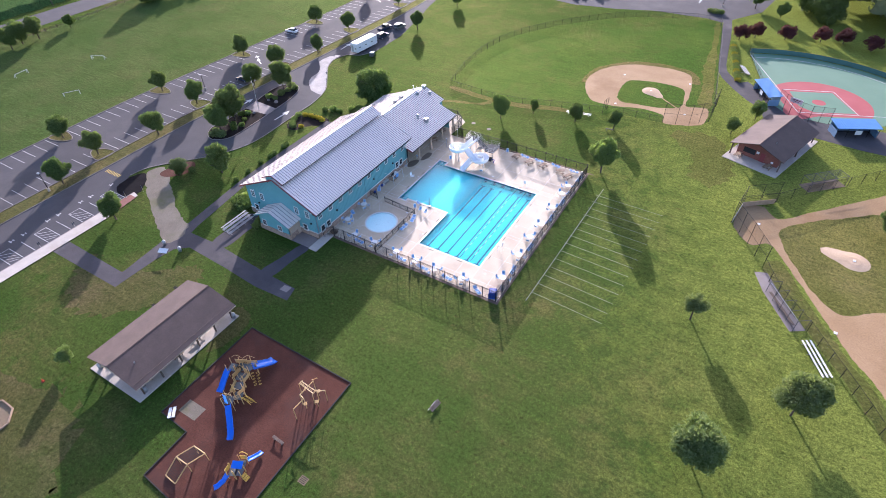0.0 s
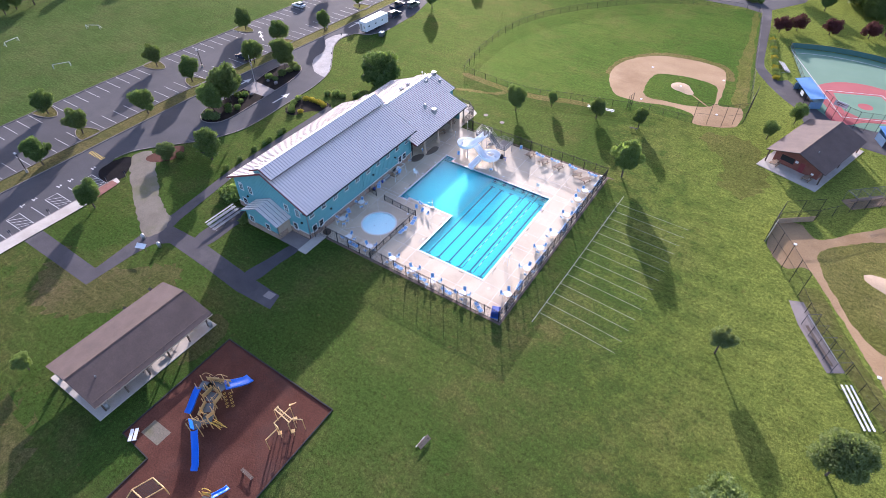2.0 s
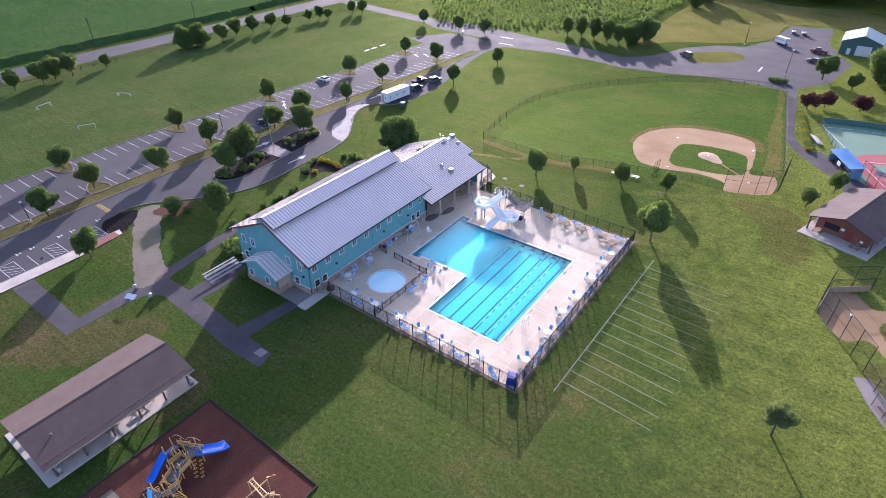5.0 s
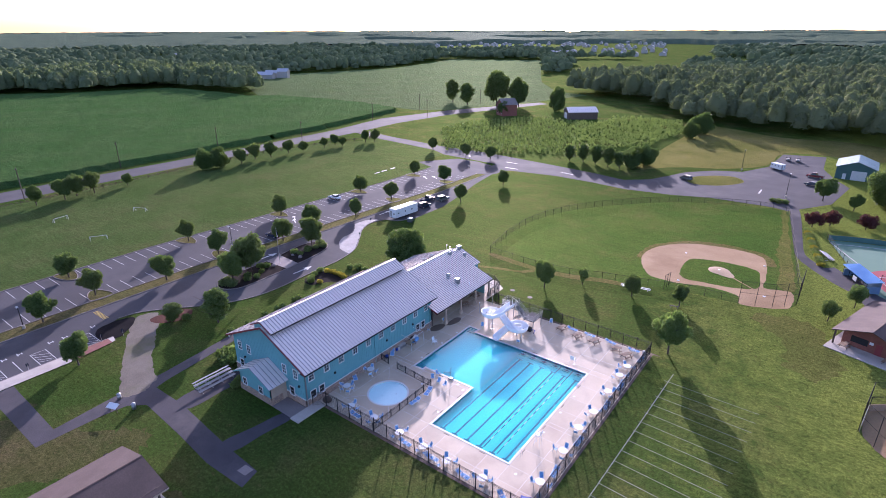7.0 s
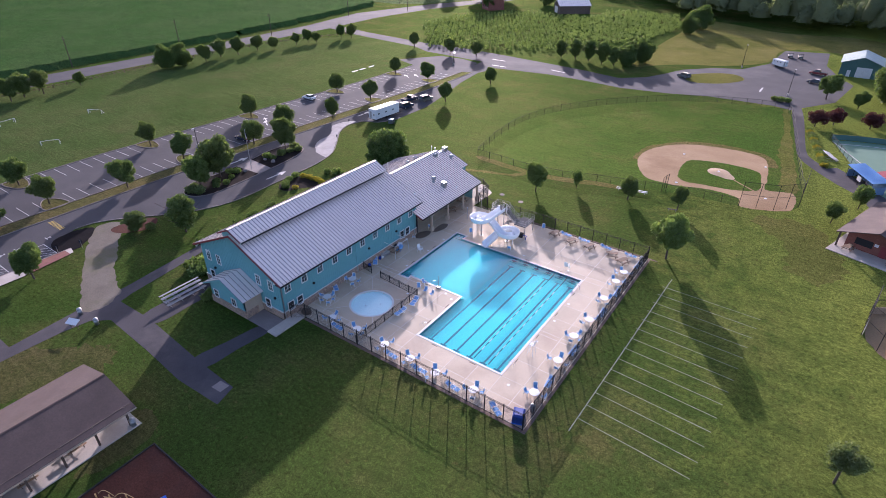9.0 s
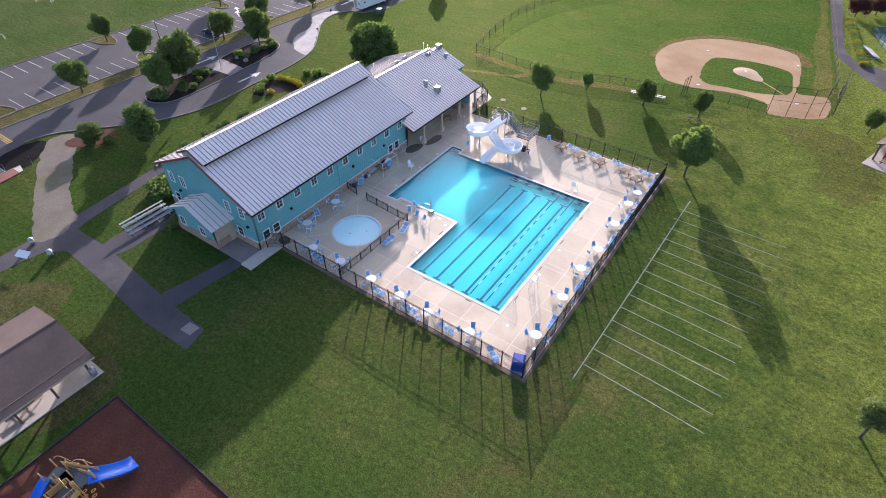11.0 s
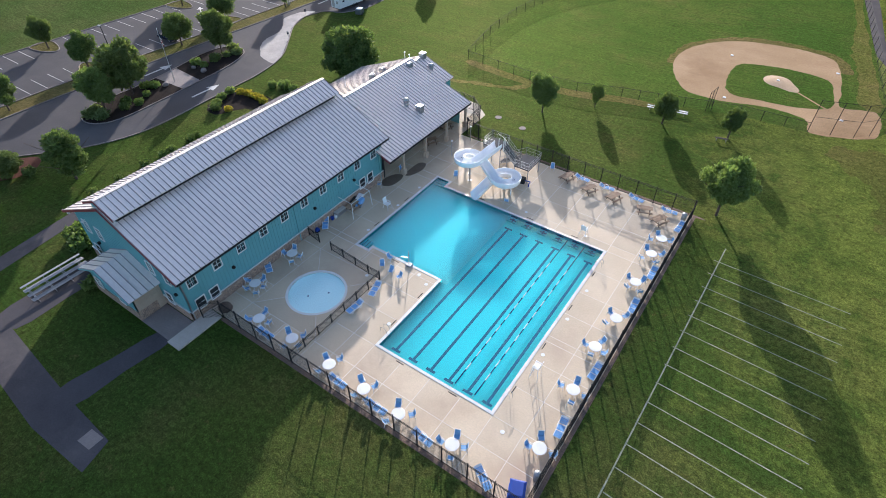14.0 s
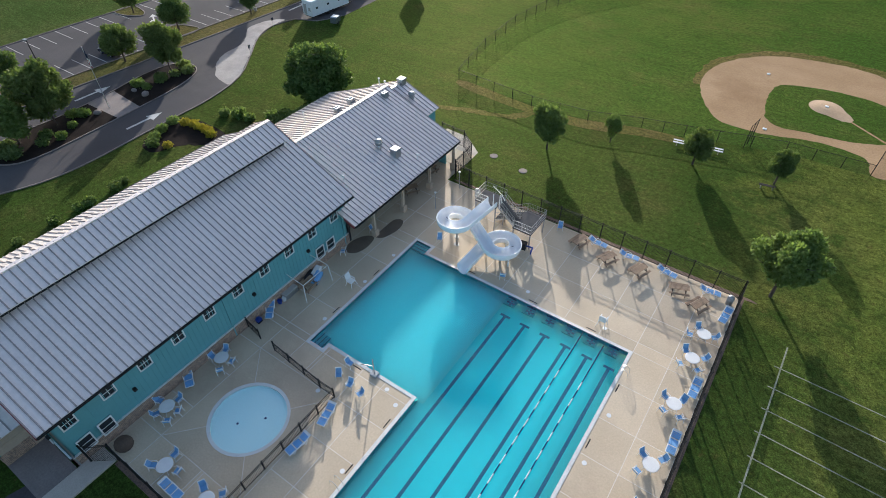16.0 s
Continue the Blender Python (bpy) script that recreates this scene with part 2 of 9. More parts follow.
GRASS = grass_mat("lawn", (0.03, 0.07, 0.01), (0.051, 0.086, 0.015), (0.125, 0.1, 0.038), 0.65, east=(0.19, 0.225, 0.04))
DRY_TURF = grass_mat("dry_turf", (0.11, 0.125, 0.026), (0.15, 0.145, 0.036), (0.215, 0.165, 0.065), 0.9)
WORN_GRASS = grass_mat("worn_grass", (0.13, 0.115, 0.035), (0.17, 0.13, 0.05), (0.23, 0.155, 0.08), 0.8)
WEST_LAWN = grass_mat("west_lawn", (0.052, 0.094, 0.024), (0.076, 0.11, 0.033), (0.12, 0.11, 0.05), 0.45)
FIELD_GRASS = grass_mat("ballfield_grass", (0.048, 0.108, 0.014), (0.074, 0.124, 0.019), (0.17, 0.145, 0.048), 0.42)
DRY_LAWN = grass_mat("dry_lawn", (0.14, 0.135, 0.032), (0.2, 0.175, 0.05), (0.26, 0.21, 0.08), 0.7)
MEDIAN_GRASS = grass_mat("median_grass", (0.1, 0.095, 0.036), (0.135, 0.108, 0.048), (0.19, 0.135, 0.07), 0.7)
CORN = grass_mat("corn", (0.06, 0.145, 0.03), (0.078, 0.156, 0.04), (0.11, 0.155, 0.05), 0.2, 3.0, (0.34, 0.4, 0.24), 0.08)
CROP = grass_mat("far_crop", (0.11, 0.17, 0.06), (0.135, 0.19, 0.075), (0.18, 0.18, 0.085), 0.3, 3.0, (0.36, 0.4, 0.26), 0.08)
CANOPY = grass_mat("far_canopy", (0.085, 0.12, 0.07), (0.11, 0.145, 0.085), (0.14, 0.16, 0.1), 0.3, 2.0, (0.36, 0.38, 0.36), 0.1)
ASPHALT = surf("asphalt", (0.07, 0.067, 0.071), (0.088, 0.084, 0.088), 0.92, 0.12, 6.0, 0.25, 0.01, stain=(0.112, 0.105, 0.104), spec=0.12, grime=0.25)
PATH_ASPHALT = surf("path_asphalt", (0.07, 0.064, 0.068), (0.092, 0.084, 0.088), 0.92, 0.25, 7.0, 0.25, 0.01, stain=(0.13, 0.118, 0.11), spec=0.12, grime=0.25)
CONCRETE = surf("concrete", (0.42, 0.37, 0.31), (0.5, 0.445, 0.38), 0.8, 0.5, 10.0, 0.15, 0.004, stain=(0.34, 0.29, 0.24), rand=0.04, grime=0.14)
OLD_CONCRETE = surf("old_concrete", (0.2, 0.165, 0.15), (0.26, 0.22, 0.2), 0.85, 0.4, 6.0, 0.2, 0.006, stain=(0.14, 0.115, 0.11), grime=0.25)
PALE_BEND = surf("washed_concrete", (0.27, 0.25, 0.235), (0.38, 0.35, 0.325), 0.85, 0.35, 6.0, 0.2, 0.004, stain=(0.17, 0.155, 0.15), rand=0.04, grime=0.3)
DECK = surf("deck_concrete", (0.525, 0.427, 0.3), (0.605, 0.5, 0.362), 0.8, 0.22, 7.0, 0.15, 0.004, stain=(0.41, 0.305, 0.22), rand=0.08, grime=0.16)
JOINT = surf("deck_joint", (0.74, 0.68, 0.6), (0.68, 0.62, 0.54), 0.8, 1.0, 9.0, 0.1, 0.003)
COPING = surf("coping", (0.72, 0.72, 0.7), (0.62, 0.62, 0.6), 0.55, 1.2, 8.0, 0.1, 0.003, grime=0.15)
PAINT_WHITE = surf("road_paint", (0.56, 0.56, 0.54), (0.4, 0.4, 0.39), 0.7, 1.2, 12.0, 0.1, 0.003, grime=0.3)
GRASS_PAINT = surf("faded_field_paint", (0.34, 0.35, 0.27), (0.2, 0.23, 0.13), 0.9, 0.8, 6.0, 0.2, 0.02, grime=0.5)
INFIELD = surf("infield_clay", (0.33, 0.212, 0.108), (0.44, 0.295, 0.165), 0.95, 0.1, 4.0, 0.4, 0.03, stain=(0.22, 0.125, 0.058), spec=0.1, grime=0.28)
MULCH_RED = surf("red_mulch", (0.085, 0.032, 0.022), (0.12, 0.05, 0.034), 0.95, 0.3, 5.0, 0.8, 0.08, stain=(0.065, 0.036, 0.03), spec=0.1, grime=0.45)
MULCH_BLACK = surf("fresh_black_mulch", (0.01, 0.009, 0.01), (0.018, 0.016, 0.017), 0.95, 0.5, 6.0, 0.7, 0.06, spec=0.03, grime=0.4)
PALE_CLAY = surf("dry_pale_clay", (0.46, 0.33, 0.21), (0.54, 0.4, 0.27), 0.95, 0.3, 5.0, 0.3, 0.02, spec=0.1, grime=0.2)
MULCH_DARK = surf("dark_mulch", (0.02, 0.016, 0.014), (0.034, 0.026, 0.022), 0.95, 0.5, 6.0, 0.7, 0.06, spec=0.03, grime=0.4)
GRAVEL = surf("gravel", (0.165, 0.14, 0.105), (0.22, 0.19, 0.15), 0.95, 0.25, 5.0, 0.5, 0.03, stain=(0.12, 0.12, 0.05), spec=0.1, grime=0.35)
RIVER = surf("drip_stone", (0.2, 0.13, 0.09), (0.14, 0.1, 0.08), 0.9, 1.0, 7.0, 0.9, 0.05, grime=0.6)
WET_STAIN = surf("wet_stain", (0.13, 0.098, 0.07), (0.18, 0.138, 0.1), 0.6, 0.8, 5.0, 0.1, 0.003, grime=0.2)
EARTH = surf("bare_earth", (0.2, 0.135, 0.085), (0.16, 0.13, 0.06), 0.95, 0.3, 4.0, 0.5, 0.04, grime=0.3)
ROOF_METAL = surf("standing_seam_metal", (0.85, 0.75, 0.695), (0.9, 0.8, 0.745), 0.42, 0.25, 3.0, 0.04, 0.002, 0.35, 0.0, None, 0.5, 0.1)
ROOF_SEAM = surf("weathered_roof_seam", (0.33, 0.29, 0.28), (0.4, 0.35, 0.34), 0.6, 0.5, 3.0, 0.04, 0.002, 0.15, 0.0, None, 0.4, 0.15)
SHINGLE = surf("brown_shingle", (0.084, 0.057, 0.048), (0.112, 0.077, 0.065), 0.9, 0.4, 5.0, 0.5, 0.02, rand=0.0, grime=0.3)
TEAL = surf("teal_siding", (0.13, 0.34, 0.365), (0.15, 0.37, 0.4), 0.6, 0.4, 9.0, 0.1, 0.004, grime=0.1)
TRIM_RED = plain("dark_red_trim", (0.22, 0.035, 0.04), 0.5)
WHITE = plain("white_paint", (0.78, 0.78, 0.77), 0.45, var=0.08)
TAN_WALL = surf("tan_panel", (0.42, 0.33, 0.25), (0.48, 0.39, 0.3), 0.75, 0.5, 6.0, 0.1, 0.004, grime=0.12)
STEEL_BLACK = plain("black_metal", (0.018, 0.018, 0.018), 0.7, 0.0, 0.12, 12.0, 0.25)
GREY_ALU = plain("weathered_aluminium", (0.36, 0.36, 0.37), 0.55, 0.3, 0.15)
STEEL_DULL = plain("dull_grating_steel", (0.1, 0.1, 0.105), 0.9, 0.0, 0.15, 12.0, 0.1)
STEEL_GREY = plain("galvanised_steel", (0.42, 0.43, 0.44), 0.42, 0.8, 0.15)
ALU = plain("aluminium", (0.62, 0.62, 0.62), 0.38, 0.75, 0.1)
BLUE_MESH = plain("blue_sling_fabric", (0.2, 0.4, 0.68), 0.7, 0.0, 0.15)
BLUE_FADED = plain("faded_blue_fabric", (0.2, 0.42, 0.75), 0.7, 0.0, 0.15)
BLUE_PLASTIC = plain("blue_plastic", (0.02, 0.15, 0.7), 0.35)
BLUE_TARP = plain("blue_tarp", (0.012, 0.05, 0.3), 0.45)
YELLOW = plain("yellow_plastic", (0.75, 0.48, 0.08), 0.4)
TAN_STEEL = plain("tan_coated_steel", (0.58, 0.38, 0.15), 0.5)
WOOD = surf("weathered_wood", (0.3, 0.2, 0.125), (0.37, 0.26, 0.17), 0.8, 1.5, 9.0, 0.3, 0.008, rand=0.15, grime=0.3)
TARRED_WOOD = surf("tarred_timber", (0.026, 0.022, 0.02), (0.04, 0.034, 0.03), 0.9, 1.5, 9.0, 0.3, 0.01, grime=0.3)
WOOD_DARK = surf("dark_timber", (0.1, 0.07, 0.05), (0.14, 0.1, 0.075), 0.85, 1.5, 9.0, 0.3, 0.01, grime=0.3)
RED_BRICK = surf("red_brick", (0.2, 0.07, 0.05), (0.26, 0.1, 0.07), 0.85, 1.0, 7.0, 0.4, 0.01, grime=0.3)
RUBBER_GREEN = surf("green_rubber_turf", (0.1, 0.2, 0.125), (0.12, 0.225, 0.145), 0.85, 0.12, 6.0, 0.15, 0.004, grime=0.12)
RUBBER_RED = surf("red_rubber_turf", (0.33, 0.055, 0.06), (0.37, 0.075, 0.075), 0.85, 0.15, 6.0, 0.15, 0.004, grime=0.12)
BLUE_ROOF = surf("blue_metal_roof", (0.1, 0.26, 0.52), (0.12, 0.29, 0.55), 0.5, 0.4, 5.0, 0.05, 0.003, 0.2, grime=0.1)
BLUE_BLOCK = surf("blue_block", (0.13, 0.24, 0.38), (0.16, 0.28, 0.42), 0.7, 0.6, 6.0, 0.1, 0.004, grime=0.15)
BARK = surf("bark", (0.075, 0.055, 0.042), (0.11, 0.085, 0.065), 0.95, 2.0, 12.0, 0.6, 0.02, grime=0.35)
LEAF = leaf_mat("leaf_green", (0.04, 0.08, 0.025), (0.15, 0.212, 0.07), 0.36)
LEAF_FRESH = leaf_mat("leaf_fresh", (0.07, 0.122, 0.034), (0.19, 0.262, 0.09), 0.42)
LEAF_BLUE = leaf_mat("leaf_pale_green", (0.055, 0.09, 0.034), (0.2, 0.255, 0.105), 0.4)
LEAF_PLUM = leaf_mat("leaf_plum", (0.045, 0.018, 0.024), (0.11, 0.045, 0.05), 0.3)
LEAF_WOOD = leaf_mat("leaf_woodland", (0.08, 0.118, 0.06), (0.18, 0.225, 0.12), 0.3, 0.0)
LEAF_YELLOW = leaf_mat("leaf_yellow", (0.17, 0.17, 0.02), (0.34, 0.3, 0.04), 0.38)
PLASTER = pool_floor("pool_plaster", (0.26, 0.88, 0.93), (0.3, 0.9, 0.95))
PLASTER_PALE = pool_floor("shallow_pool_plaster", (0.62, 0.94, 0.94), (0.56, 0.92, 0.92))
WADING_FLOOR = surf("wading_pool_plaster", (0.72, 0.93, 0.93), (0.66, 0.9, 0.91), 0.6, 0.6, 4.0, 0.05, 0.003, grime=0.08)
TILE_NAVY = plain("navy_pool_tile", (0.004, 0.03, 0.13), 0.3)
SLIDE_WHITE = plain("white_fibreglass", (0.88, 0.89, 0.9), 0.22, 0.0, 0.04)
CAR_WHITE = plain("white_car_paint", (0.75, 0.76, 0.78), 0.2)
CAR_DARK = plain("dark_blue_car_paint", (0.02, 0.03, 0.06), 0.15)
CAR_RED = plain("maroon_car_paint", (0.16, 0.02, 0.025), 0.2)
CAR_GREY = plain("grey_car_paint", (0.12, 0.13, 0.13), 0.2)
TYRE = plain("tyre_rubber", (0.015, 0.015, 0.016), 0.85)
CAR_GLASS = plain("dark_glass", (0.02, 0.025, 0.03), 0.05, 0.0, 0.05)
GREEN_METAL = surf("green_metal_siding", (0.05, 0.12, 0.11), (0.06, 0.14, 0.13), 0.6, 0.5, 5.0, 0.05, 0.003, grime=0.12)
GREEN_ROOF = surf("pale_green_metal_roof", (0.33, 0.42, 0.4), (0.37, 0.46, 0.44), 0.45, 0.4, 4.0, 0.05, 0.003, 0.4, grime=0.08)
PALE_WALL = plain("pale_siding", (0.42, 0.4, 0.36), 0.7)
SIGN_WHITE = plain("sign_board", (0.75, 0.75, 0.74), 0.5)
DARK_INSIDE = plain("dark_interior", (0.02, 0.02, 0.022), 0.9)
YELLOW_PAINT = plain("worn_yellow_paint", (0.5, 0.36, 0.07), 0.7)


def water_mat(name, tint, murk, share, rough=0.02, wave=1.2, strength=0.12):
    m, nodes, links, b = shader(name)
    nodes.remove(b)
    pos = nodes.new("ShaderNodeNewGeometry").outputs["Position"]
    clear = nodes.new("ShaderNodeBsdfTransparent")
    clear.inputs["Color"].default_value = (*tint, 1)
    gloss = nodes.new("ShaderNodeBsdfGlossy")
    gloss.inputs["Roughness"].default_value = rough
    slant = nodes.new("ShaderNodeLayerWeight")
    slant.inputs["Blend"].default_value = 0.5
    power = nodes.new("ShaderNodeMath")
    power.operation = "POWER"
    power.inputs[1].default_value = 4.5
    links.new(slant.outputs["Facing"], power.inputs[0])
    fr = nodes.new("ShaderNodeMath")
    fr.operation = "MULTIPLY_ADD"
    fr.inputs[1].default_value, fr.inputs[2].default_value = 0.9, 0.025
    links.new(power.outputs[0], fr.inputs[0])
    bump = nodes.new("ShaderNodeBump")
    bump.inputs["Strength"].default_value = strength
    bump.inputs["Distance"].default_value = 0.03
    links.new(noise_tex(nodes, links, pos, wave, 3.0), bump.inputs["Height"])
    links.new(bump.outputs[0], gloss.inputs["Normal"])
    links.new(bump.outputs[0], slant.inputs["Normal"])
    mix = nodes.new("ShaderNodeMixShader")
    links.new(fr.outputs[0], mix.inputs[0])
    body = nodes.new("ShaderNodeBsdfDiffuse")
    body.inputs["Color"].default_value = (*murk, 1)
    scatter = nodes.new("ShaderNodeMixShader")
    scatter.inputs[0].default_value = share
    links.new(clear.outputs[0], scatter.inputs[1])
    links.new(body.outputs[0], scatter.inputs[2])
    links.new(scatter.outputs[0], mix.inputs[1])
    links.new(gloss.outputs[0], mix.inputs[2])
    links.new(mix.outputs[0], nodes["Material Output"].inputs["Surface"])
    return m


WATER = water_mat("pool_water", (0.4, 0.95, 0.98), (0.3, 0.8, 0.86), 0.12)
WATER_SHALLOW = water_mat("shallow_water", (0.96, 1.0, 1.0), (0.8, 0.93, 0.95), 0.04)


def net_mat(name, c, open_share):
    """Wire netting, too fine to tell its wires: mostly open."""
    m, nodes, links, b = shader(name)
    b.inputs["Base Color"].default_value = (*c, 1)
    b.inputs["Roughness"].default_value = 0.6
    b.inputs["Metallic"].default_value = 0.4
    clear = nodes.new("ShaderNodeBsdfTransparent")
    mix = nodes.new("ShaderNodeMixShader")
    mix.inputs[0].default_value = open_share
    links.new(b.outputs[0], mix.inputs[1])
    links.new(clear.outputs[0], mix.inputs[2])
    links.new(mix.outputs[0], nodes["Material Output"].inputs["Surface"])
    return m


CHAIN = net_mat("chain_link", (0.05, 0.05, 0.05), 0.84)


def stone_mat(name, c1, c2, mortar, scale):
    """Rough ledge stone: courses of uneven stones with recessed joints."""
    m, nodes, links, b = shader(name)
    geo = nodes.new("ShaderNodeNewGeometry")
    sep = nodes.new("ShaderNodeSeparateXYZ")
    links.new(geo.outputs["Position"], sep.inputs[0])
    add = nodes.new("ShaderNodeMath")
    links.new(sep.outputs["X"], add.inputs[0])
    links.new(sep.outputs["Y"], add.inputs[1])
    comb = nodes.new("ShaderNodeCombineXYZ")
    links.new(add.outputs[0], comb.inputs["X"])
    links.new(sep.outputs["Z"], comb.inputs["Y"])
    br = nodes.new("ShaderNodeTexBrick")
    br.offset = 0.37
    br.squash = 0.7
    br.squash_frequency = 3
    br.inputs["Scale"].default_value = scale
    br.inputs["Mortar Size"].default_value = 0.025
    br.inputs["Color1"].default_value = (*c1, 1)
    br.inputs["Color2"].default_value = (*c2, 1)
    br.inputs["Mortar"].default_value = (*mortar, 1)
    br.inputs["Bias"].default_value = -0.2
    links.new(comb.outputs[0], br.inputs["Vector"])
    v = stretch(nodes, links, noise_tex(nodes, links, geo.outputs["Position"], 3.0, 5.0, 0.7), 0.3, 0.7, 0.55, 1.35)
    cm = nodes.new("ShaderNodeCombineColor")
    for k in range(3):
        links.new(v, cm.inputs[k])
    links.new(blend(nodes, links, 1.0, br.outputs["Color"], cm.outputs[0], "MULTIPLY"), b.inputs["Base Color"])
    b.inputs["Roughness"].default_value = 0.9
    relief(nodes, links, b, br.outputs["Fac"], -0.6, 0.03)
    return m


STONE = stone_mat("ledge_stone", (0.42, 0.29, 0.21), (0.3, 0.22, 0.175), (0.17, 0.14, 0.12), 1.6)
WINDOW = plain("window_glass", (0.03, 0.035, 0.04), 0.04, 0.0, 0.05)

# ---- ground, roads and fields ----
GZ = -0.03


def in_poly(x, y, poly):
    c = False
    for i in range(len(poly)):
        (x1, y1), (x2, y2) = poly[i], poly[i - 1]
        if (y1 > y) != (y2 > y) and x < (x2 - x1) * (y - y1) / (y2 - y1) + x1:
            c = not c
    return c


def smooth(pts, n=6, closed=True):
    """A rounded line through the points."""
    out, k = [], len(pts)
    for i in range(k if closed else k - 1):
        p = [Vector((*pts[(i + j) % k], 0)) if closed else Vector((*pts[min(max(i + j, 0), k - 1)], 0)) for j in (-1, 0, 1, 2)]
        for s in range(n):
            t = s / n
            q = 0.5 * ((2 * p[1]) + (p[2] - p[0]) * t + (2 * p[0] - 5 * p[1] + 4 * p[2] - p[3]) * t * t + (3 * p[1] - p[0] - 3 * p[2] + p[3]) * t ** 3)
            out.append((q.x, q.y))
    if not closed:
        out.append(tuple(pts[-1]))
    return out


def ragged(pts, n, amp, seed):
    """A rounded outline with uneven, worn edges."""
    out = []
    for i, (x, y) in enumerate(smooth(pts, n)):
        k = noise.noise((x * 0.9, y * 0.9, seed)) + 0.6 * noise.noise((x * 2.7, y * 2.7, seed))
        m = noise.noise((x * 0.9, y * 0.9, seed + 9.5))
        out.append((x + amp * k, y + amp * m))
    return out


def strip(g, line, w, z0, z1, closed=False):
    """A band of width w and real height along a line."""
    n = len(line)
    left, right = [], []
    for i in range(n):
        a = Vector(line[(i - 1) % n] if closed else line[max(i - 1, 0)])
        b = Vector(line[(i + 1) % n] if closed else line[min(i + 1, n - 1)])
        d = (b - a).normalized()
        o = Vector((-d.y, d.x)) * w / 2
        p = Vector(line[i])
        left.append(p + o)
        right.append(p - o)
    for i in range(n if closed else n - 1):
        j = (i + 1) % n
        q = [left[i], right[i], right[j], left[j]]
        g.add([(p.x, p.y, z0) for p in q] + [(p.x, p.y, z1) for p in q], ((4, 5, 6, 7), (0, 4, 7, 3), (1, 2, 6, 5), (0, 1, 5, 4), (2, 3, 7, 6)))
    return g


def sheet(name, poly, z, material, label, category):
    return setting(name, G().flat(poly, z), material, label, category)


def kerb(line, closed=True, z=0.1, label="pale concrete kerb along the asphalt"):
    return setting("kerb", strip(G(), line, 0.16, GZ - 0.05, z, closed), OLD_CONCRETE, label, "kerb")


def sx(y):
    return min(max((y - 10) * 0.055, 0.0), 4.5)


DECK_X0, DECK_X1, DECK_Y0, DECK_Y1 = -17.4, 19.3, -6.2, 37.2
gx, gy = [-5000, -900, -200, DECK_X0, DECK_X1, 200, 900, 5000], [-5000, -300, DECK_Y0, DECK_Y1, 300, 900, 5000]
g = G()
for i in range(len(gx) - 1):
    for j in range(len(gy) - 1):
        if not (gx[i] == DECK_X0 and gy[j] == DECK_Y0):
            g.flat([(gx[i], gy[j]), (gx[i + 1], gy[j]), (gx[i + 1], gy[j + 1]), (gx[i], gy[j + 1])], GZ)
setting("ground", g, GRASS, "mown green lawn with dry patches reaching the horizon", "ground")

sheet("west_lawn", [(-175, -300), (-101.9, -300), (-101.9, 10), (-99.6, 52), (-97.4, 92), (-97.4, 124), (-108.4, 128), (-108.2, 146), (-118, 151), (-157, 156.6), (-172, 128), (-177.5, 100), (-177, 70), (-175, 38)], GZ + 0.004, WEST_LAWN, "dull olive lawn between parking lot and road", "lawn")
# the drive with its loop, the parking lot and the roads beyond
drive = [(-76.7, -110), (-62.4, -110), (-62.4, -16.2), (-64.0, -16.4), (-67.3, -15.8), (-68.9, -12.6), (-68.3, -9.4), (-66.2, -6.2), (-62.7, -2.3), (-58.4, 2.9),
         (-55.6, 8.5), (-54.8, 14), (-55.1, 21), (-55.4, 28), (-55.7, 34), (-57.7, 41.3), (-62.5, 47.8), (-66.9, 53.4), (-68.8, 58.5), (-67.6, 63.2), (-63.6, 65), (-61.2, 70),
         (-61.4, 84), (-64.5, 98), (-68.5, 113), (-71.0, 128), (-69.0, 137.8), (-49.7, 140.9), (-34.1, 140.1), (-22.1, 138.3), (-7, 140.8), (4.3, 144.8), (22.5, 145.4),
         (27.3, 143.6), (37.5, 160), (41, 186), (36, 197), (31, 214), (30.1, 240), (14.3, 235.4), (12.6, 205), (6, 190), (-3, 186), (-12, 176), (-16, 165), (-19.5, 157), (-27, 150.5), (-40, 153.6), (-57.3, 156.2),
         (-80.7, 159.2), (-99.9, 161), (-116.7, 160), (-158, 165), (-188, 172), (-188, 164), (-158, 157), (-118, 151.6), (-108, 146.5), (-79, 144), (-78, 128), (-76.7 + 4.4, 98), (-76.7 + 2.4, 54), (-76.7, 10)]
sheet("road", drive, GZ + 0.012, ASPHALT, "grey asphalt drive with worn patches", "road")
lot = [(-101.8, -110), (-80.9, -110), (-80.9, 10), (-80.9 + 2.3, 52), (-80.9 + 4.5, 95), (-80.9 + 4.5, 126), (-79.4, 141), (-88, 143.5), (-98, 143), (-108.2, 128), (-97.2, 124), (-101.8 + 4.5, 92), (-101.8 + 2.3, 52), (-101.8, 10)]
sheet("parking_lot", lot, GZ + 0.014, ASPHALT, "grey asphalt parking lot with faded stall lines", "parking lot")
county = [(-196, -400), (-182, -400), (-180.5, 0), (-181, 100), (-180, 160), (-183, 200), (-178, 245), (-150, 330), (-160, 335), (-190, 262), (-203, 207), (-195, 160), (-193, 100), (-195, 0)]
sheet("road", county, GZ + 0.016, ASPHALT, "two-lane grey country road beside the corn", "road")
kerb([(-101.8, -110), (-101.8, 10), (-99.5, 52), (-97.3, 92), (-97.2, 124)], False)
kerb([(-80.9, -110), (-80.9, 10), (-78.6, 52), (-76.4, 95), (-76.4, 126)], False)
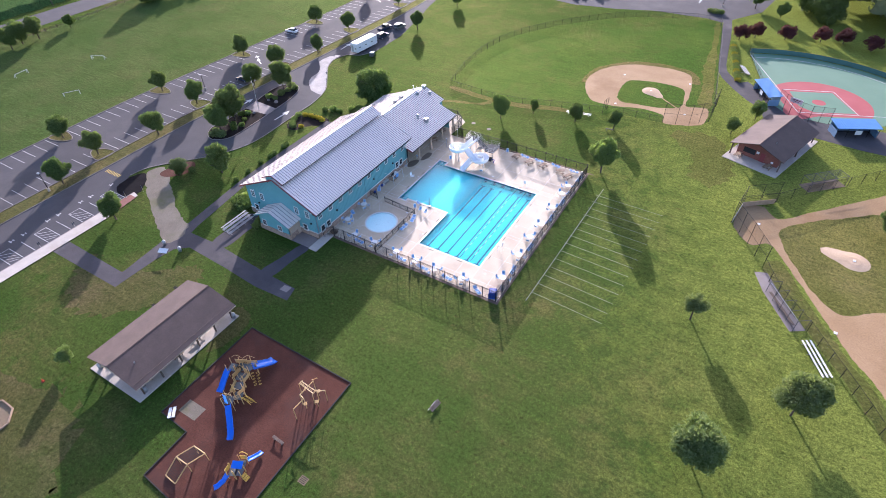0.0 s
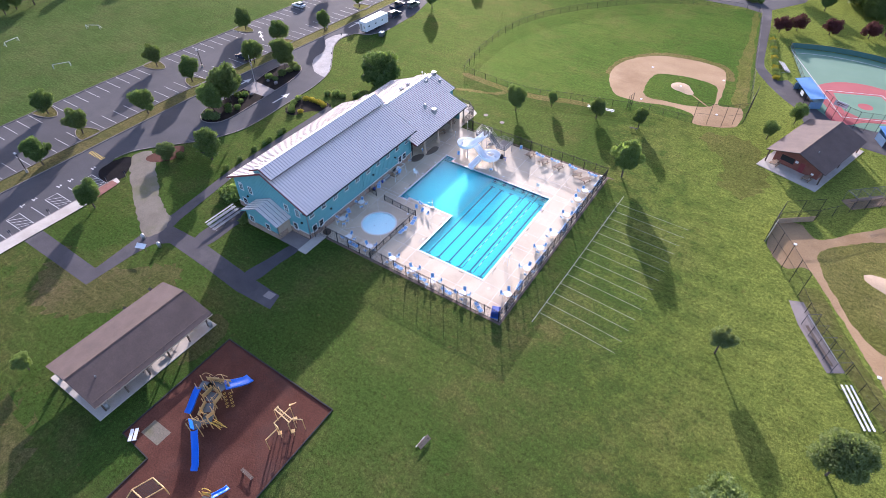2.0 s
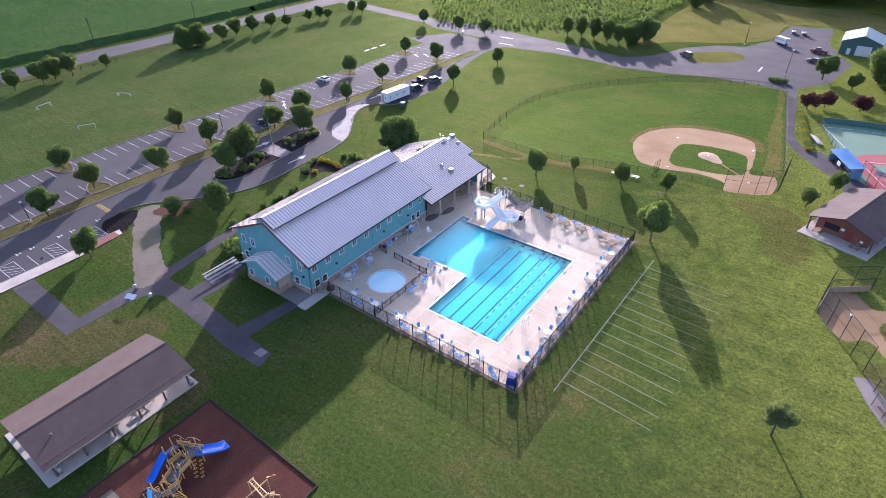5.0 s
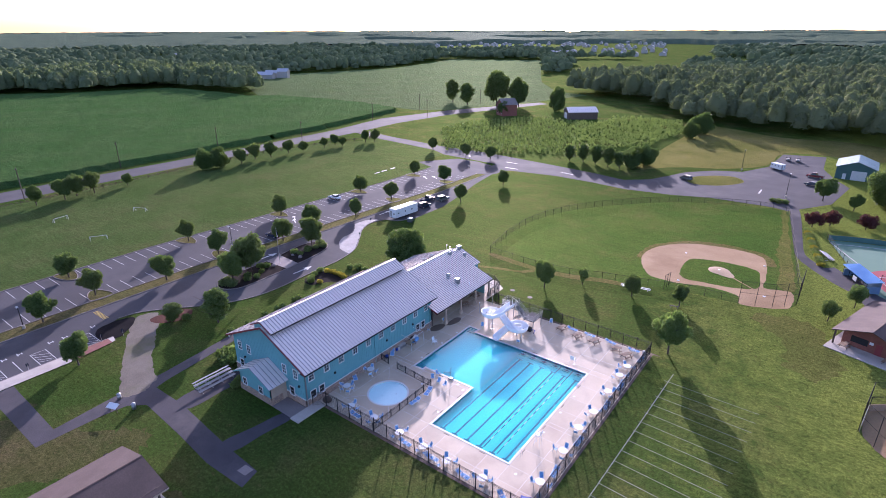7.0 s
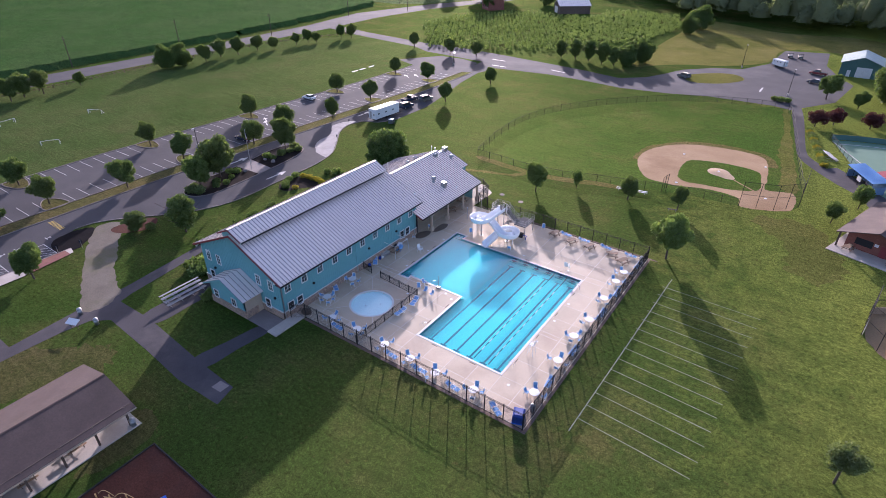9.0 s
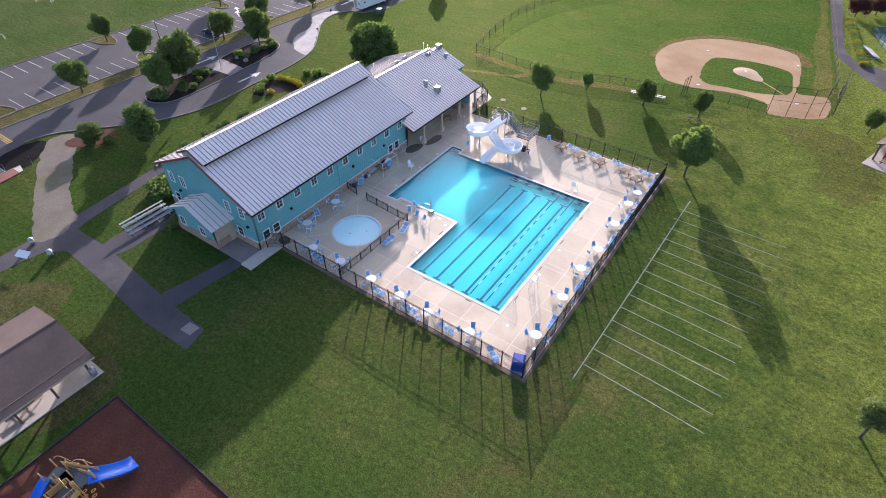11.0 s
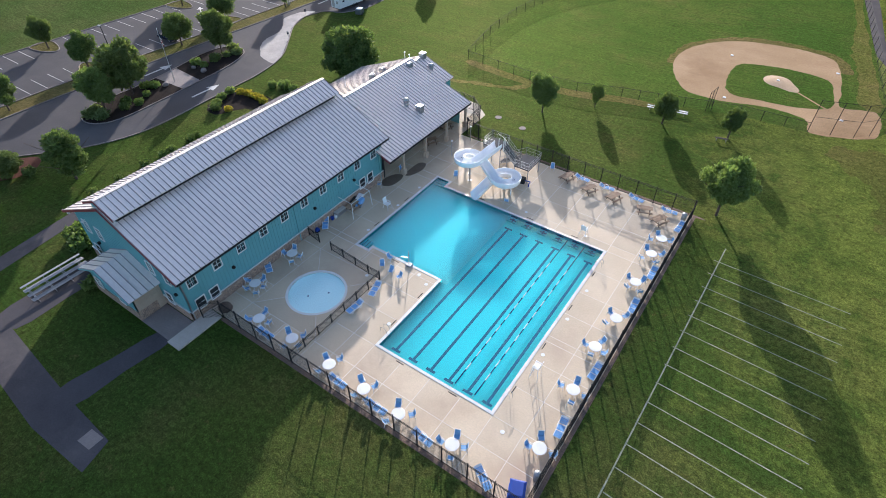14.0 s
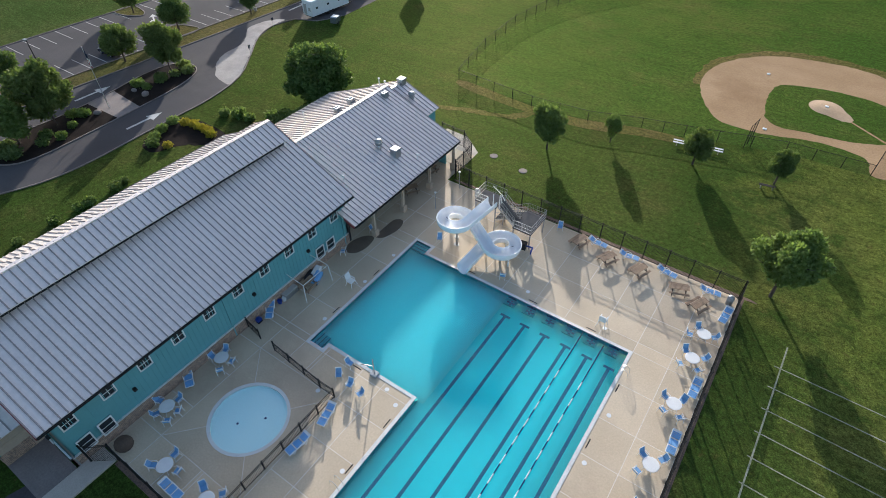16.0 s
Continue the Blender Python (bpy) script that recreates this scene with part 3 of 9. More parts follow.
kerb([(-76.7, -110), (-76.7, 10), (-74.3, 54), (-72.3, 98), (-72.9, 128)], False)
kerb(smooth(drive[5:22], 3, False), False)
sheet("median_strip", [(-80.8, -110), (-76.8, -110), (-76.8, 10), (-74.4, 54), (-72.4, 98), (-73, 127), (-76.3, 126), (-76.3, 95), (-78.5, 52), (-80.8, 10)], GZ + 0.02, MEDIAN_GRASS, "dry grass strip between lot and drive", "grass strip")
# pale sweep along the inside of the loop, lighter than the asphalt
sheet("concrete_apron", ragged(smooth([(-57.9, 41.3), (-62.6, 47.6), (-67.0, 53.3), (-68.9, 58.4), (-69.2, 62.0), (-71.2, 60.4), (-71.8, 55.6), (-67.6, 50.6), (-66.2, 44.6), (-63.0, 41.0), (-60.2, 39.0), (-57.2, 38.6)], 3), 3, 0.3, 21.0), GZ + 0.017, PALE_BEND, "pale washed concrete at the bend of the drive", "concrete")
isl = smooth([(-66.4, 7.6), (-63.2, 7.9), (-61.4, 11), (-61.5, 18), (-62.0, 25), (-62.8, 33), (-64.6, 38.2), (-67.6, 39.8), (-70.4, 38), (-71.0, 33), (-69.6, 25), (-69.2, 17), (-69.3, 11)], 4)
sheet("planting_bed", isl, GZ + 0.06, MULCH_DARK, "dark mulch planting bed inside the loop", "planting bed")
kerb(isl)
sheet("planting_bed", ragged([(-54.8, 25.6), (-53.2, 21), (-50.5, 20.2), (-48.4, 23.4), (-46.2, 25.4), (-46, 28.8), (-53.6, 28.6)], 6, 0.5, 8.0), GZ + 0.012, MULCH_DARK, "dark mulch bed under yellow shrubs", "planting bed")
sheet("concrete_crossing", [(-69.5, 22.7), (-61.8, 22.9), (-62.2, 26.6), (-69.7, 27.2)], GZ + 0.075, OLD_CONCRETE, "pale concrete crossing through the planting bed", "crossing")
mul = ragged([(-67, -17.4), (-68.3, -14), (-67, -10.6), (-64.9, -11.4), (-61.9, -14.6), (-61.4, -17.6), (-63, -18.5)], 6, 0.25, 3.0)
sheet("mulch_bed", mul, GZ + 0.06, MULCH_BLACK, "freshly laid black mulch bed beside the drive", "planting bed")
# islands at the ends of the stall rows
for k, y in enumerate((-68, -39, -10.2, 18.8, 47.9, 80.3, 109)):
    s = sx(y)
    up = smooth([(-101.7 + s, y - 1.9), (-97.6 + s, y - 1.5), (-95.6 + s, y + 0.2), (-97.6 + s, y + 1.6), (-101.7 + s, y + 1.9)], 4)
    lo = smooth([(-81.0 + s, y - 2.1), (-84.6 + s, y - 1.6), (-86.4 + s, y), (-84.6 + s, y + 1.6), (-81.0 + s, y + 2.1)], 4)
    for q in (up, lo):
        sheet("parking_island", q, GZ + 0.05, MEDIAN_GRASS, "small kerbed grass island in the parking lot", "island")
        kerb(q)

# painted lines on the lot
lot_ob = bpy.data.objects["parking_lot"]
line_me = G().box(0, 6.0, -0.055, 0.055, 0, 0.004).mesh("stall_line", PAINT_WHITE)


def paint(name, me, x, y, rz=0.0, parent=lot_ob):
    o = new(name, me)
    o.matrix_basis = pose(x, y, GZ + 0.019, 0, 0, rz)
    o.parent = parent
    return o


def in_island(y, m=2.0):
    return any(abs(y - c) < m for c in (-68, -39, -10.2, 18.8, 47.9, 80.3, 109))


y = -72.0
while y < 120:
    if not in_island(y, 2.2):
        paint("stall_line", line_me, -101.5 + sx(y), y)
    if not in_island(y + 0.8, 2.2):
        paint("stall_line", line_me, -87.0 + sx(y), y + 0.8)
    y += 2.8
road_ob = [o for o in bpy.data.objects if o.name == "road"][0]


def arrow_mesh(straight=True):
    g = G().box(-0.12, 0.12, -1.6, 0.5, 0, 0.004)
    g.add([(-0.55, 0.5, 0.004), (0.55, 0.5, 0.004), (0, 1.7, 0.004)], [(0, 1, 2)])
    return g.mesh("lane_arrow", PAINT_WHITE)


arrow_me = arrow_mesh()
for x, y, rz in ((-71.8, 24.9, 0), (-58.2, 24.6, 0), (-72.0, 68.5, 0), (-72.8, -43, 180)):
    o = paint("lane_arrow", arrow_me, x, y, rz, road_ob)
    o.scale = (1.7, 1.7, 1)
for x, y in ((-89.0, 109.3), (-86.4, 111.7), (-88.2, 46.6), (-90.6, 48.4)):
    o = paint("lane_arrow", arrow_me, x, y, 60)
    o.scale = (1.3, 1.3, 1)
bar_me = G().box(0, 5.2, -0.06, 0.06, 0, 0.004).mesh("bay_line", PAINT_WHITE)
hatch_me = G().box(0, 3.0, -0.05, 0.05, 0, 0.004).mesh("hatch_line", PAINT_WHITE)
end_me = G().box(-0.05, 0.05, 0, 2.4, 0, 0.004).mesh("bay_end", PAINT_WHITE)
badge_me = G().box(-0.5, 0.5, -0.1, 0.1, 0, 0.004).box(-0.1, 0.1, 0.1, 0.6, 0, 0.004).box(-0.35, 0.25, 0.6, 0.75, 0, 0.004).mesh("bay_mark", PAINT_WHITE)
for y in (-49.8, -42.6, -35.3, -28.1, -20.9):
    for dy in (0, 2.4):
        paint("bay_line", bar_me, -67.6, y + dy, 0, road_ob)
    paint("bay_end", end_me, -67.6, y, 0, road_ob)
    for i in range(4):
        paint("hatch_line", hatch_me, -67.3 + i * 1.15, y + 0.15, 50 if i < 3 else 62, road_ob).scale = (0.9 if i < 3 else 0.6, 1, 1)
    paint("bay_line", bar_me, -67.6, y - 2.6, 0, road_ob)
    paint("bay_mark", badge_me, -69.4, y - 1.3, 0, road_ob)
    paint("bay_mark", badge_me, -69.4, y + 3.6, 0, road_ob)
dash_me = G().box(-0.12, 0.12, -0.5, 0.5, 0, 0.03).mesh("road_stripe", YELLOW_PAINT)
for i in range(9):
    paint("road_stripe", dash_me, -75.3 + i * 0.55, -14.0, 0, road_ob)
stop_me = G().box(-0.25, 0.25, -3, 3, 0, 0.004).mesh("stop_line", PAINT_WHITE)
for x, y, rz in ((-70.2, 141.5, 90), (-48.5, 147, 80), (16.5, 163, 0), (-75, 150, 90)):
    paint("stop_line", stop_me, x, y, rz, road_ob)
for y in (103.8, 107.8, 112.7):
    setting("wheel_stop", G().bev(-0.3, 0.3, y - 1.4, y + 1.4, GZ, 0.12, 0.05).add([], []), WHITE, "white painted block on the grass", "block").location = (-108.6, 0, 0)

# pavement by the accessible bays, foot paths, gravel track
sheet("pavement", [(-62.3, -110), (-59.4, -110), (-59.4, -25), (-60.6, -16.8), (-62.3, -16.4)], GZ + 0.1, CONCRETE, "pale concrete pavement beside the drive", "pavement")
kerb([(-62.4, -110), (-62.4, -16.4)], False, 0.1)
sheet("brick_ramp", [(-62.4, -23.5), (-59.6, -23.5), (-60.4, -17.4), (-62.5, -17.4)], GZ + 0.105, RED_BRICK, "red brick strip at the end of the pavement", "paving")
foot = [(-59.4, -36.4), (-59.4, -33.1), (-42.6, -33.4), (-43.6, -23.4), (-43.6, -17.2), (-45.6, -1.5), (-46, 12), (-46, 28), (-43.9, 28), (-43.9, 12), (-43.4, -2), (-41.2, -17.3), (-40.6, -19.5), (-33, -19.3), (-19.2, -20.5), (-12.4, -20.8), (-11.6, -23.6), (-19, -23.9), (-27, -23.2), (-37.4, -22.6), (-39.6, -24.5), (-40.2, -28), (-40.4, -36.4)]
sheet("footpath", foot, GZ + 0.016, PATH_ASPHALT, "dark asphalt footpath through the lawn", "path")
sheet("footpath", smooth([(-20.9, -20.6), (-18.1, -20.6), (-17.7, -16), (-17.2, -11.2), (-19.2, -11.2), (-20.1, -16)], 3), GZ + 0.018, PATH_ASPHALT, "dark asphalt path to the building door", "path")
sheet("footpath", smooth([(-34.8, -19.4), (-31.4, -19.2), (-31.3, -14), (-31.5, -9.3), (-34.9, -9.3), (-35.1, -14)], 3), GZ + 0.0175, PATH_ASPHALT, "dark asphalt path under the bleacher", "path")
sheet("gravel_track", ragged([(-66.4, -10.4), (-64.6, -6.6), (-57.5, -10.9), (-52, -14.2), (-45.4, -17.6), (-42.9, -18.2), (-41.3, -21.3), (-42.6, -24), (-47.7, -21.8), (-56, -17.2), (-61.5, -14)], 8, 0.5, 9.0), GZ + 0.02, GRAVEL, "worn gravel track across the lawn", "track")
sheet("path_patch", [(-14.6, -22.3), (-13.0, -22.2), (-13.0, -20.9), (-14.6, -21.0)], GZ + 0.024, OLD_CONCRETE, "worn concrete pad at the end of the path", "pad")
sheet("door_pad", [(-23.8, -10.2), (-22.2, -11.4), (-17.3, -11.4), (-17.3, -8.5), (-23.8, -8.5)], GZ + 0.03, OLD_CONCRETE, "concrete apron by the building door", "pad")
setting("ramp", G().bev(-17.3, -15.5, -11.6, -6.4, GZ, 0.16, 0.03), CONCRETE, "raised concrete ramp outside the fence", "ramp")
sheet("footpath", smooth([(27.5, 146), (29.5, 149), (32.2, 132), (34.8, 110), (37.2, 103), (44.6, 94.2), (52, 90), (66, 80), (78, 79), (78, 76), (60, 77), (50, 84), (43, 90), (35.3, 100.5), (33, 108), (30.5, 125)], 2), GZ + 0.018, PATH_ASPHALT, "grey asphalt path beside the ball field", "path")

sheet("dry_turf", ragged([(31.6, 64.5), (36.5, 66.8), (41.5, 65.5), (44.6, 58), (46, 51), (43, 45), (38.5, 48), (37, 56), (33, 60)], 8, 1.6, 6.0), GZ + 0.007, DRY_TURF, "dry trodden lawn between hut and backstop", "lawn")
THIN_LAWN = grass_mat("thin_lawn", (0.062, 0.072, 0.022), (0.09, 0.078, 0.03), (0.14, 0.1, 0.055), 0.9)
sheet("thin_lawn", ragged([(-52, -34), (-44, -34), (-36, -28), (-31, -25), (-28, -28), (-31, -36), (-38, -42), (-46, -42)], 10, 2.2, 21.0), GZ + 0.006, THIN_LAWN, "thin trodden lawn beside the picnic shelter", "lawn")
sheet("thin_lawn", ragged([(-52, -66), (-44, -58), (-34, -56), (-27, -54), (-22, -56), (-17, -60), (-14, -66), (-22, -74), (-40, -76)], 10, 2.4, 22.0), GZ + 0.006, THIN_LAWN, "thin trodden lawn behind the picnic shelter", "lawn")
sheet("thin_lawn", ragged([(-20, -30), (-15, -29), (-13, -33), (-15, -38), (-17, -34)], 8, 0.8, 23.0), GZ + 0.006, THIN_LAWN, "thin trodden lawn beside the picnic shelter", "lawn")
# first ball field
outfield = smooth([(-28.6, 60.4), (-30.6, 70), (-32, 82), (-31.2, 92), (-27.6, 103), (-20.7, 114.4), (-12, 124.8), (-2.7, 133.4), (8, 139.2), (19.6, 142.4), (27.4, 142.6), (31.5, 118), (36.8, 84), (37.2, 73), (33.6, 69), (28.2, 67.3), (18, 66.6), (6, 63.4), (-6.5, 60.2), (-18, 59.6)], 3)
sheet("ball_field_grass", outfield, GZ + 0.01, FIELD_GRASS, "bright green mown outfield grass", "field grass")
clay1 = ragged([(3.2, 81.3), (3.6, 87.5), (6.2, 92.8), (10.8, 97), (17, 99), (23.3, 99.3), (27.4, 97.6), (29.2, 92), (30.2, 84), (30.8, 78.6), (35.8, 79.6), (36.6, 73.4), (35.4, 70), (28.2, 67.2), (26.6, 71.2), (21, 72), (14.6, 70.2), (8.8, 70.4), (5, 75.5)], 9, 0.22, 1.0)
sheet("worn_turf", ragged([(2.4, 80), (2.4, 89), (6, 95), (10.5, 99.4), (17, 101.4), (24, 101.4), (28.8, 99.2), (30.8, 93), (26, 92), (12, 90), (6, 82)], 9, 0.5, 5.0), GZ + 0.0135, WORN_GRASS, "thin brown turf round the clay infield", "worn grass")
sheet("worn_turf", ragged([(31, 97), (29.4, 104), (28.6, 122), (26, 139), (27.2, 141.5), (30.6, 119), (34.4, 94), (36.4, 81), (33.4, 81)], 9, 0.7, 15.0), GZ + 0.0135, DRY_TURF, "pale dry turf along the foul line", "worn grass")
sheet("infield_clay", clay1, GZ + 0.018, INFIELD, "tan clay infield of the ball field", "infield")
sheet("infield_grass", ragged([(12.9, 83), (13.4, 86), (15.2, 87.6), (21.5, 89), (27.6, 88), (29.2, 83.2), (29.4, 77.6), (25.5, 74.8), (20, 73.8), (15.8, 73.3), (14, 75), (13.1, 79)], 8, 0.22, 3.0), GZ + 0.024, FIELD_GRASS, "green grass square inside the clay infield", "infield grass")
def mound(cx, cy, r, tip):
    """A low clay mound drawn out to a point towards home plate."""
    lo, hi = [], []
    for a in np.linspace(0, 2 * math.pi, 28, False):
        t = Vector((tip[0] - cx, tip[1] - cy))
        c = max(math.cos(a - math.atan2(t.y, t.x)), 0.0) ** 9
        k = r + (t.length - r) * c
        lo.append((cx + k * math.cos(a), cy + k * math.sin(a), GZ + 0.03))
        hi.append((cx + r * 0.4 * math.cos(a), cy + r * 0.4 * math.sin(a), GZ + 0.22))
    return setting("pitchers_mound", G().add(lo + hi, [(i, (i + 1) % 28, 28 + (i + 1) % 28, 28 + i) for i in range(28)] + [tuple(range(28, 56))]), PALE_CLAY, "low pale clay pitcher's mound", "mound")


mound(20.6, 82.8, 2.3, (24.2, 80.2))
sheet("baseline_track", [(23.9, 80.25), (24.1, 80.5), (31.2, 75.0), (30.95, 74.7)], GZ + 0.029, INFIELD, "narrow worn clay track to home plate", "track")
base_me = G().bev(-0.25, 0.25, -0.25, 0.25, GZ + 0.02, GZ + 0.1, 0.03).mesh("base", WHITE)
for x, y in ((11.4, 89.5), (14.5, 71.6), (28.7, 92.0), (31.4, 74.0), (20.6, 82.8)):
    o = tagged(new("base", base_me), "small white base plate on the clay", "base", "bases of the ball fields")
    o.location = (x, y, 0.19 if y == 82.8 else 0)
sheet("worn_strip", smooth([(-27, 58.4), (-15, 57.2), (-6, 57.8), (1, 60.2), (6, 61.4), (6, 63), (0, 62.2), (-7, 60.0), (-15, 59.2), (-27, 60.4)], 3), GZ + 0.014, WORN_GRASS, "thin worn grass along the fence", "worn grass")

sheet("worn_strip", ragged([(-30, 49.6), (-26, 51.0), (-20.7, 52.7), (-15.6, 54.4), (-13.6, 57.2), (-14.6, 57.8), (-16.4, 55.2), (-21, 53.7), (-26.4, 52.0), (-30, 50.6)], 8, 0.45, 31.0), GZ + 0.013, WORN_GRASS, "worn dirt line across the grass", "worn grass")
for x, y in ((-12.9, 44.9), (-8.2, 44.1)):
    setting("cover_disc", G().cyl((x, y, GZ), (x, y, GZ + 0.05), 0.55, 0.5, 16), OLD_CONCRETE, "round pale concrete cover in the lawn", "cover")

# second ball field, beside the camera's way
clay2 = ragged([(49.6, 35.4), (50.4, 41.2), (53.6, 43.2), (57, 40.4), (61.5, 45), (66.9, 50.7), (73.2, 57.5), (82, 66), (95, 70), (112, 60), (118, 44), (112, 22), (98, 6), (86, -6), (78, 0), (73.6, 6.4), (70.7, 9.8), (67.5, 14.9), (63.8, 20.8), (59.7, 27.4), (56.6, 31.6), (53.4, 30), (50.8, 32.4)], 9, 0.25, 2.0)
sheet("infield_clay", clay2, GZ + 0.018, INFIELD, "tan clay infield beside the dugout", "infield")
sheet("infield_grass", ragged([(57.9, 37.6), (62.7, 42.8), (69, 47.8), (75, 51.6), (84, 48), (90, 40), (88, 30), (82, 25), (74, 22.2), (69, 18.8), (65.2, 21.2), (61.4, 27), (58.5, 32.8)], 8, 0.3, 4.0), GZ + 0.024, DRY_LAWN, "pale dry grass inside the second infield", "infield grass")
sheet("foul_ground", ragged([(56.4, 24.4), (58.6, 27.6), (63, 20.6), (66.8, 14.6), (70.2, 9.2), (73.2, 5.6), (77.4, -0.6), (85, -8), (86, -18), (76.2, -5), (71.2, 2.8), (64.6, 12.2), (59.5, 18.4)], 6, 0.3, 11.0), GZ + 0.009, DRY_TURF, "dry weedy strip between fence and clay", "grass")
mound(69.9, 33.9, 2.6, (64.4, 34.9))
for x, y in ((69.9, 33.9), (68.2, 14.2), (53.9, 37)):
    o = tagged(new("base", base_me), "small white base plate on the clay", "base", "bases of the ball fields")
    o.location = (x, y, 0.19 if x == 69.9 else 0)

# rubber-surfaced ball field
HOME3, PITCH3 = (55.5, 88.6), (59.6, 96.6)


def round_from(c, r, a0, a1, n):
    return [(c[0] + r * math.cos(radians(t)), c[1] + r * math.sin(radians(t))) for t in np.linspace(a0, a1, n)]


sheet("rubber_field", round_from(HOME3, 36.5, 20, 116, 24) + [(49, 90.4), (53.8, 85.8), (62, 85.6), (73, 90)], GZ + 0.02, RUBBER_GREEN, "green rubber playing surface of a small ball field", "field")
sheet("rubber_infield", round_from(PITCH3, 12.2, -14, 166, 26) + [(52.2, 91.2)] + round_from(HOME3, 3.4, 170, 330, 10) + [(60, 88.6)], GZ + 0.025, RUBBER_RED, "red rubber infield of a small ball field", "field")
sheet("rubber_diamond", [(52.4, 100), (62.2, 104), (68, 94.3), (59.0, 90.4), (55.4, 92.2)], GZ + 0.03, RUBBER_GREEN, "green rubber diamond inside the red infield", "field")
sheet("rubber_mound", round_from(PITCH3, 1.6, 0, 345, 16), GZ + 0.035, RUBBER_RED, "red rubber pitching circle", "field")
gl = G()
for ln in ([HOME3, (39.7, 120.4)], [HOME3, (89, 101.4)], round_from(HOME3, 33.6, 22, 115, 16), [(50.6, 100.4), (62.4, 104.9)], [(62.4, 104.9), (68.6, 93.6)]):
    strip(gl, ln, 0.2, GZ + 0.03, GZ + 0.042)
setting("field_line", gl, PAINT_WHITE, "white lines of the rubber ball field", "line")

# comb of faded paint lines on the lawn
g = G()
strip(g, [(23.5, -3.4), (23.9, 14), (24.3, 33.6)], 0.13, GZ, GZ + 0.008)
ROWS = [-1.15 + 2.46 * i for i in range(14)]
for y in ROWS:
    dy = -0.25 - 0.6 * (1 - y / 32)
    strip(g, [(23.7, y), (30.5, y + dy * 0.5), (36.2 + 0.04 * y, y + dy)], 0.105, GZ, GZ + 0.008)
setting("lawn_marking", g, GRASS_PAINT, "comb of faded white lines painted on the lawn", "marking")

# far land
g = G()
rng = np.random.RandomState(5)


def height_patch(x0, x1, y0, y1, step, base, amp, inside, seed, skirt=True):
    """A crop or canopy as a rough sheet standing at its height, with steep sides."""
    nx, ny = int((x1 - x0) / step) + 1, int((y1 - y0) / step) + 1
    r = np.random.RandomState(seed)
    idx = -np.ones((nx, ny), int)
    vs, fs = [], []
    for i in range(nx):
        for j in range(ny):
            x, y = x0 + i * step, y0 + j * step
            if inside(x, y):
                edge = not (inside(x - step, y) and inside(x + step, y) and inside(x, y - step) and inside(x, y + step))
                z = GZ - 0.1 if edge else base + amp * (r.rand() - 0.5) + amp * 0.6 * noise.noise((x * 0.03, y * 0.03, seed))
                idx[i, j] = len(vs)
                vs.append((x + (r.rand() - 0.5) * step * 0.7, y + (r.rand() - 0.5) * step * 0.7, z))
    for i in range(nx - 1):
        for j in range(ny - 1):
            q = (idx[i, j], idx[i + 1, j], idx[i + 1, j + 1], idx[i, j + 1])
            if min(q) >= 0:
                fs.append(q)
    return G().add(vs, fs)


CORN_EDGE = [(-198, -260), (-198, 100), (-201, 160), (-209, 205), (-213, 234), (-224, 245), (-260, 249.5), (-304, 249), (-347, 244), (-362, 226), (-382, 229), (-480, 224), (-496, 181), (-515, 139), (-553, 104), (-600, 40), (-600, -260)]
corn = height_patch(-600, -197, -260, 252, 2.4, 2.1, 0.22, lambda x, y: in_poly(x, y, CORN_EDGE), 3)
single("corn_field", corn, CORN, "tall green corn field beyond the country road", "corn", None, "", "stuff")
sheet("far_field", [(-209, 249), (-300, 253), (-360, 232), (-470, 290), (-505, 320), (-535, 409), (-500, 556), (-566, 779), (-424, 839), (-236, 484), (-183, 411), (-150, 400), (-164, 334), (-192, 264)], GZ + 0.008, CROP, "pale green crop field far beyond the road", "field")
sheet("dry_meadow", smooth([(-30, 172), (-20, 180), (-12, 186), (0, 192), (12, 208), (14, 238), (32, 243), (44, 236), (60, 262), (40, 285), (8, 280), (-18, 294), (-44, 300), (-34, 262), (-33, 226)], 3), GZ + 0.008, DRY_LAWN, "dry yellowish meadow before the woods", "meadow")
sheet("road_island", smooth([(-9.2, 166.5), (-4.4, 160), (4, 163.5), (9.5, 173), (5, 179.5), (-3, 176)], 4), GZ + 0.03, DRY_LAWN, "dry grass island in the far turning area", "island")

# ---- the pool and its deck ----
L_POOL = [(0, 0), (12.8, 0), (12.8, 25), (-9.55, 25), (-9.55, 26.25), (-11.4, 26.25), (-11.4, 10.0), (-9.85, 10.0), (-9.85, 10.75), (0, 10.75)]
WZ = -0.11


def basin(poly, z0, z1, name, material, label):
    g = G()
    n = len(poly)
    for i in range(n):
        a, b = poly[i], poly[(i + 1) % n]
        g.add([(*a, z1), (*b, z1), (*b, z0), (*a, z0)], [(0, 1, 2, 3)])
    # a thick floor, so that light spreads in it
    g.prism(poly, z0 - 10.0, z0)
    return setting(name, g, material, label, "pool")


basin(L_POOL, -0.5, 0.0, "pool_basin", PLASTER, "L-shaped swimming pool basin of pale aqua plaster")
pool_ob = bpy.data.objects["pool_basin"]
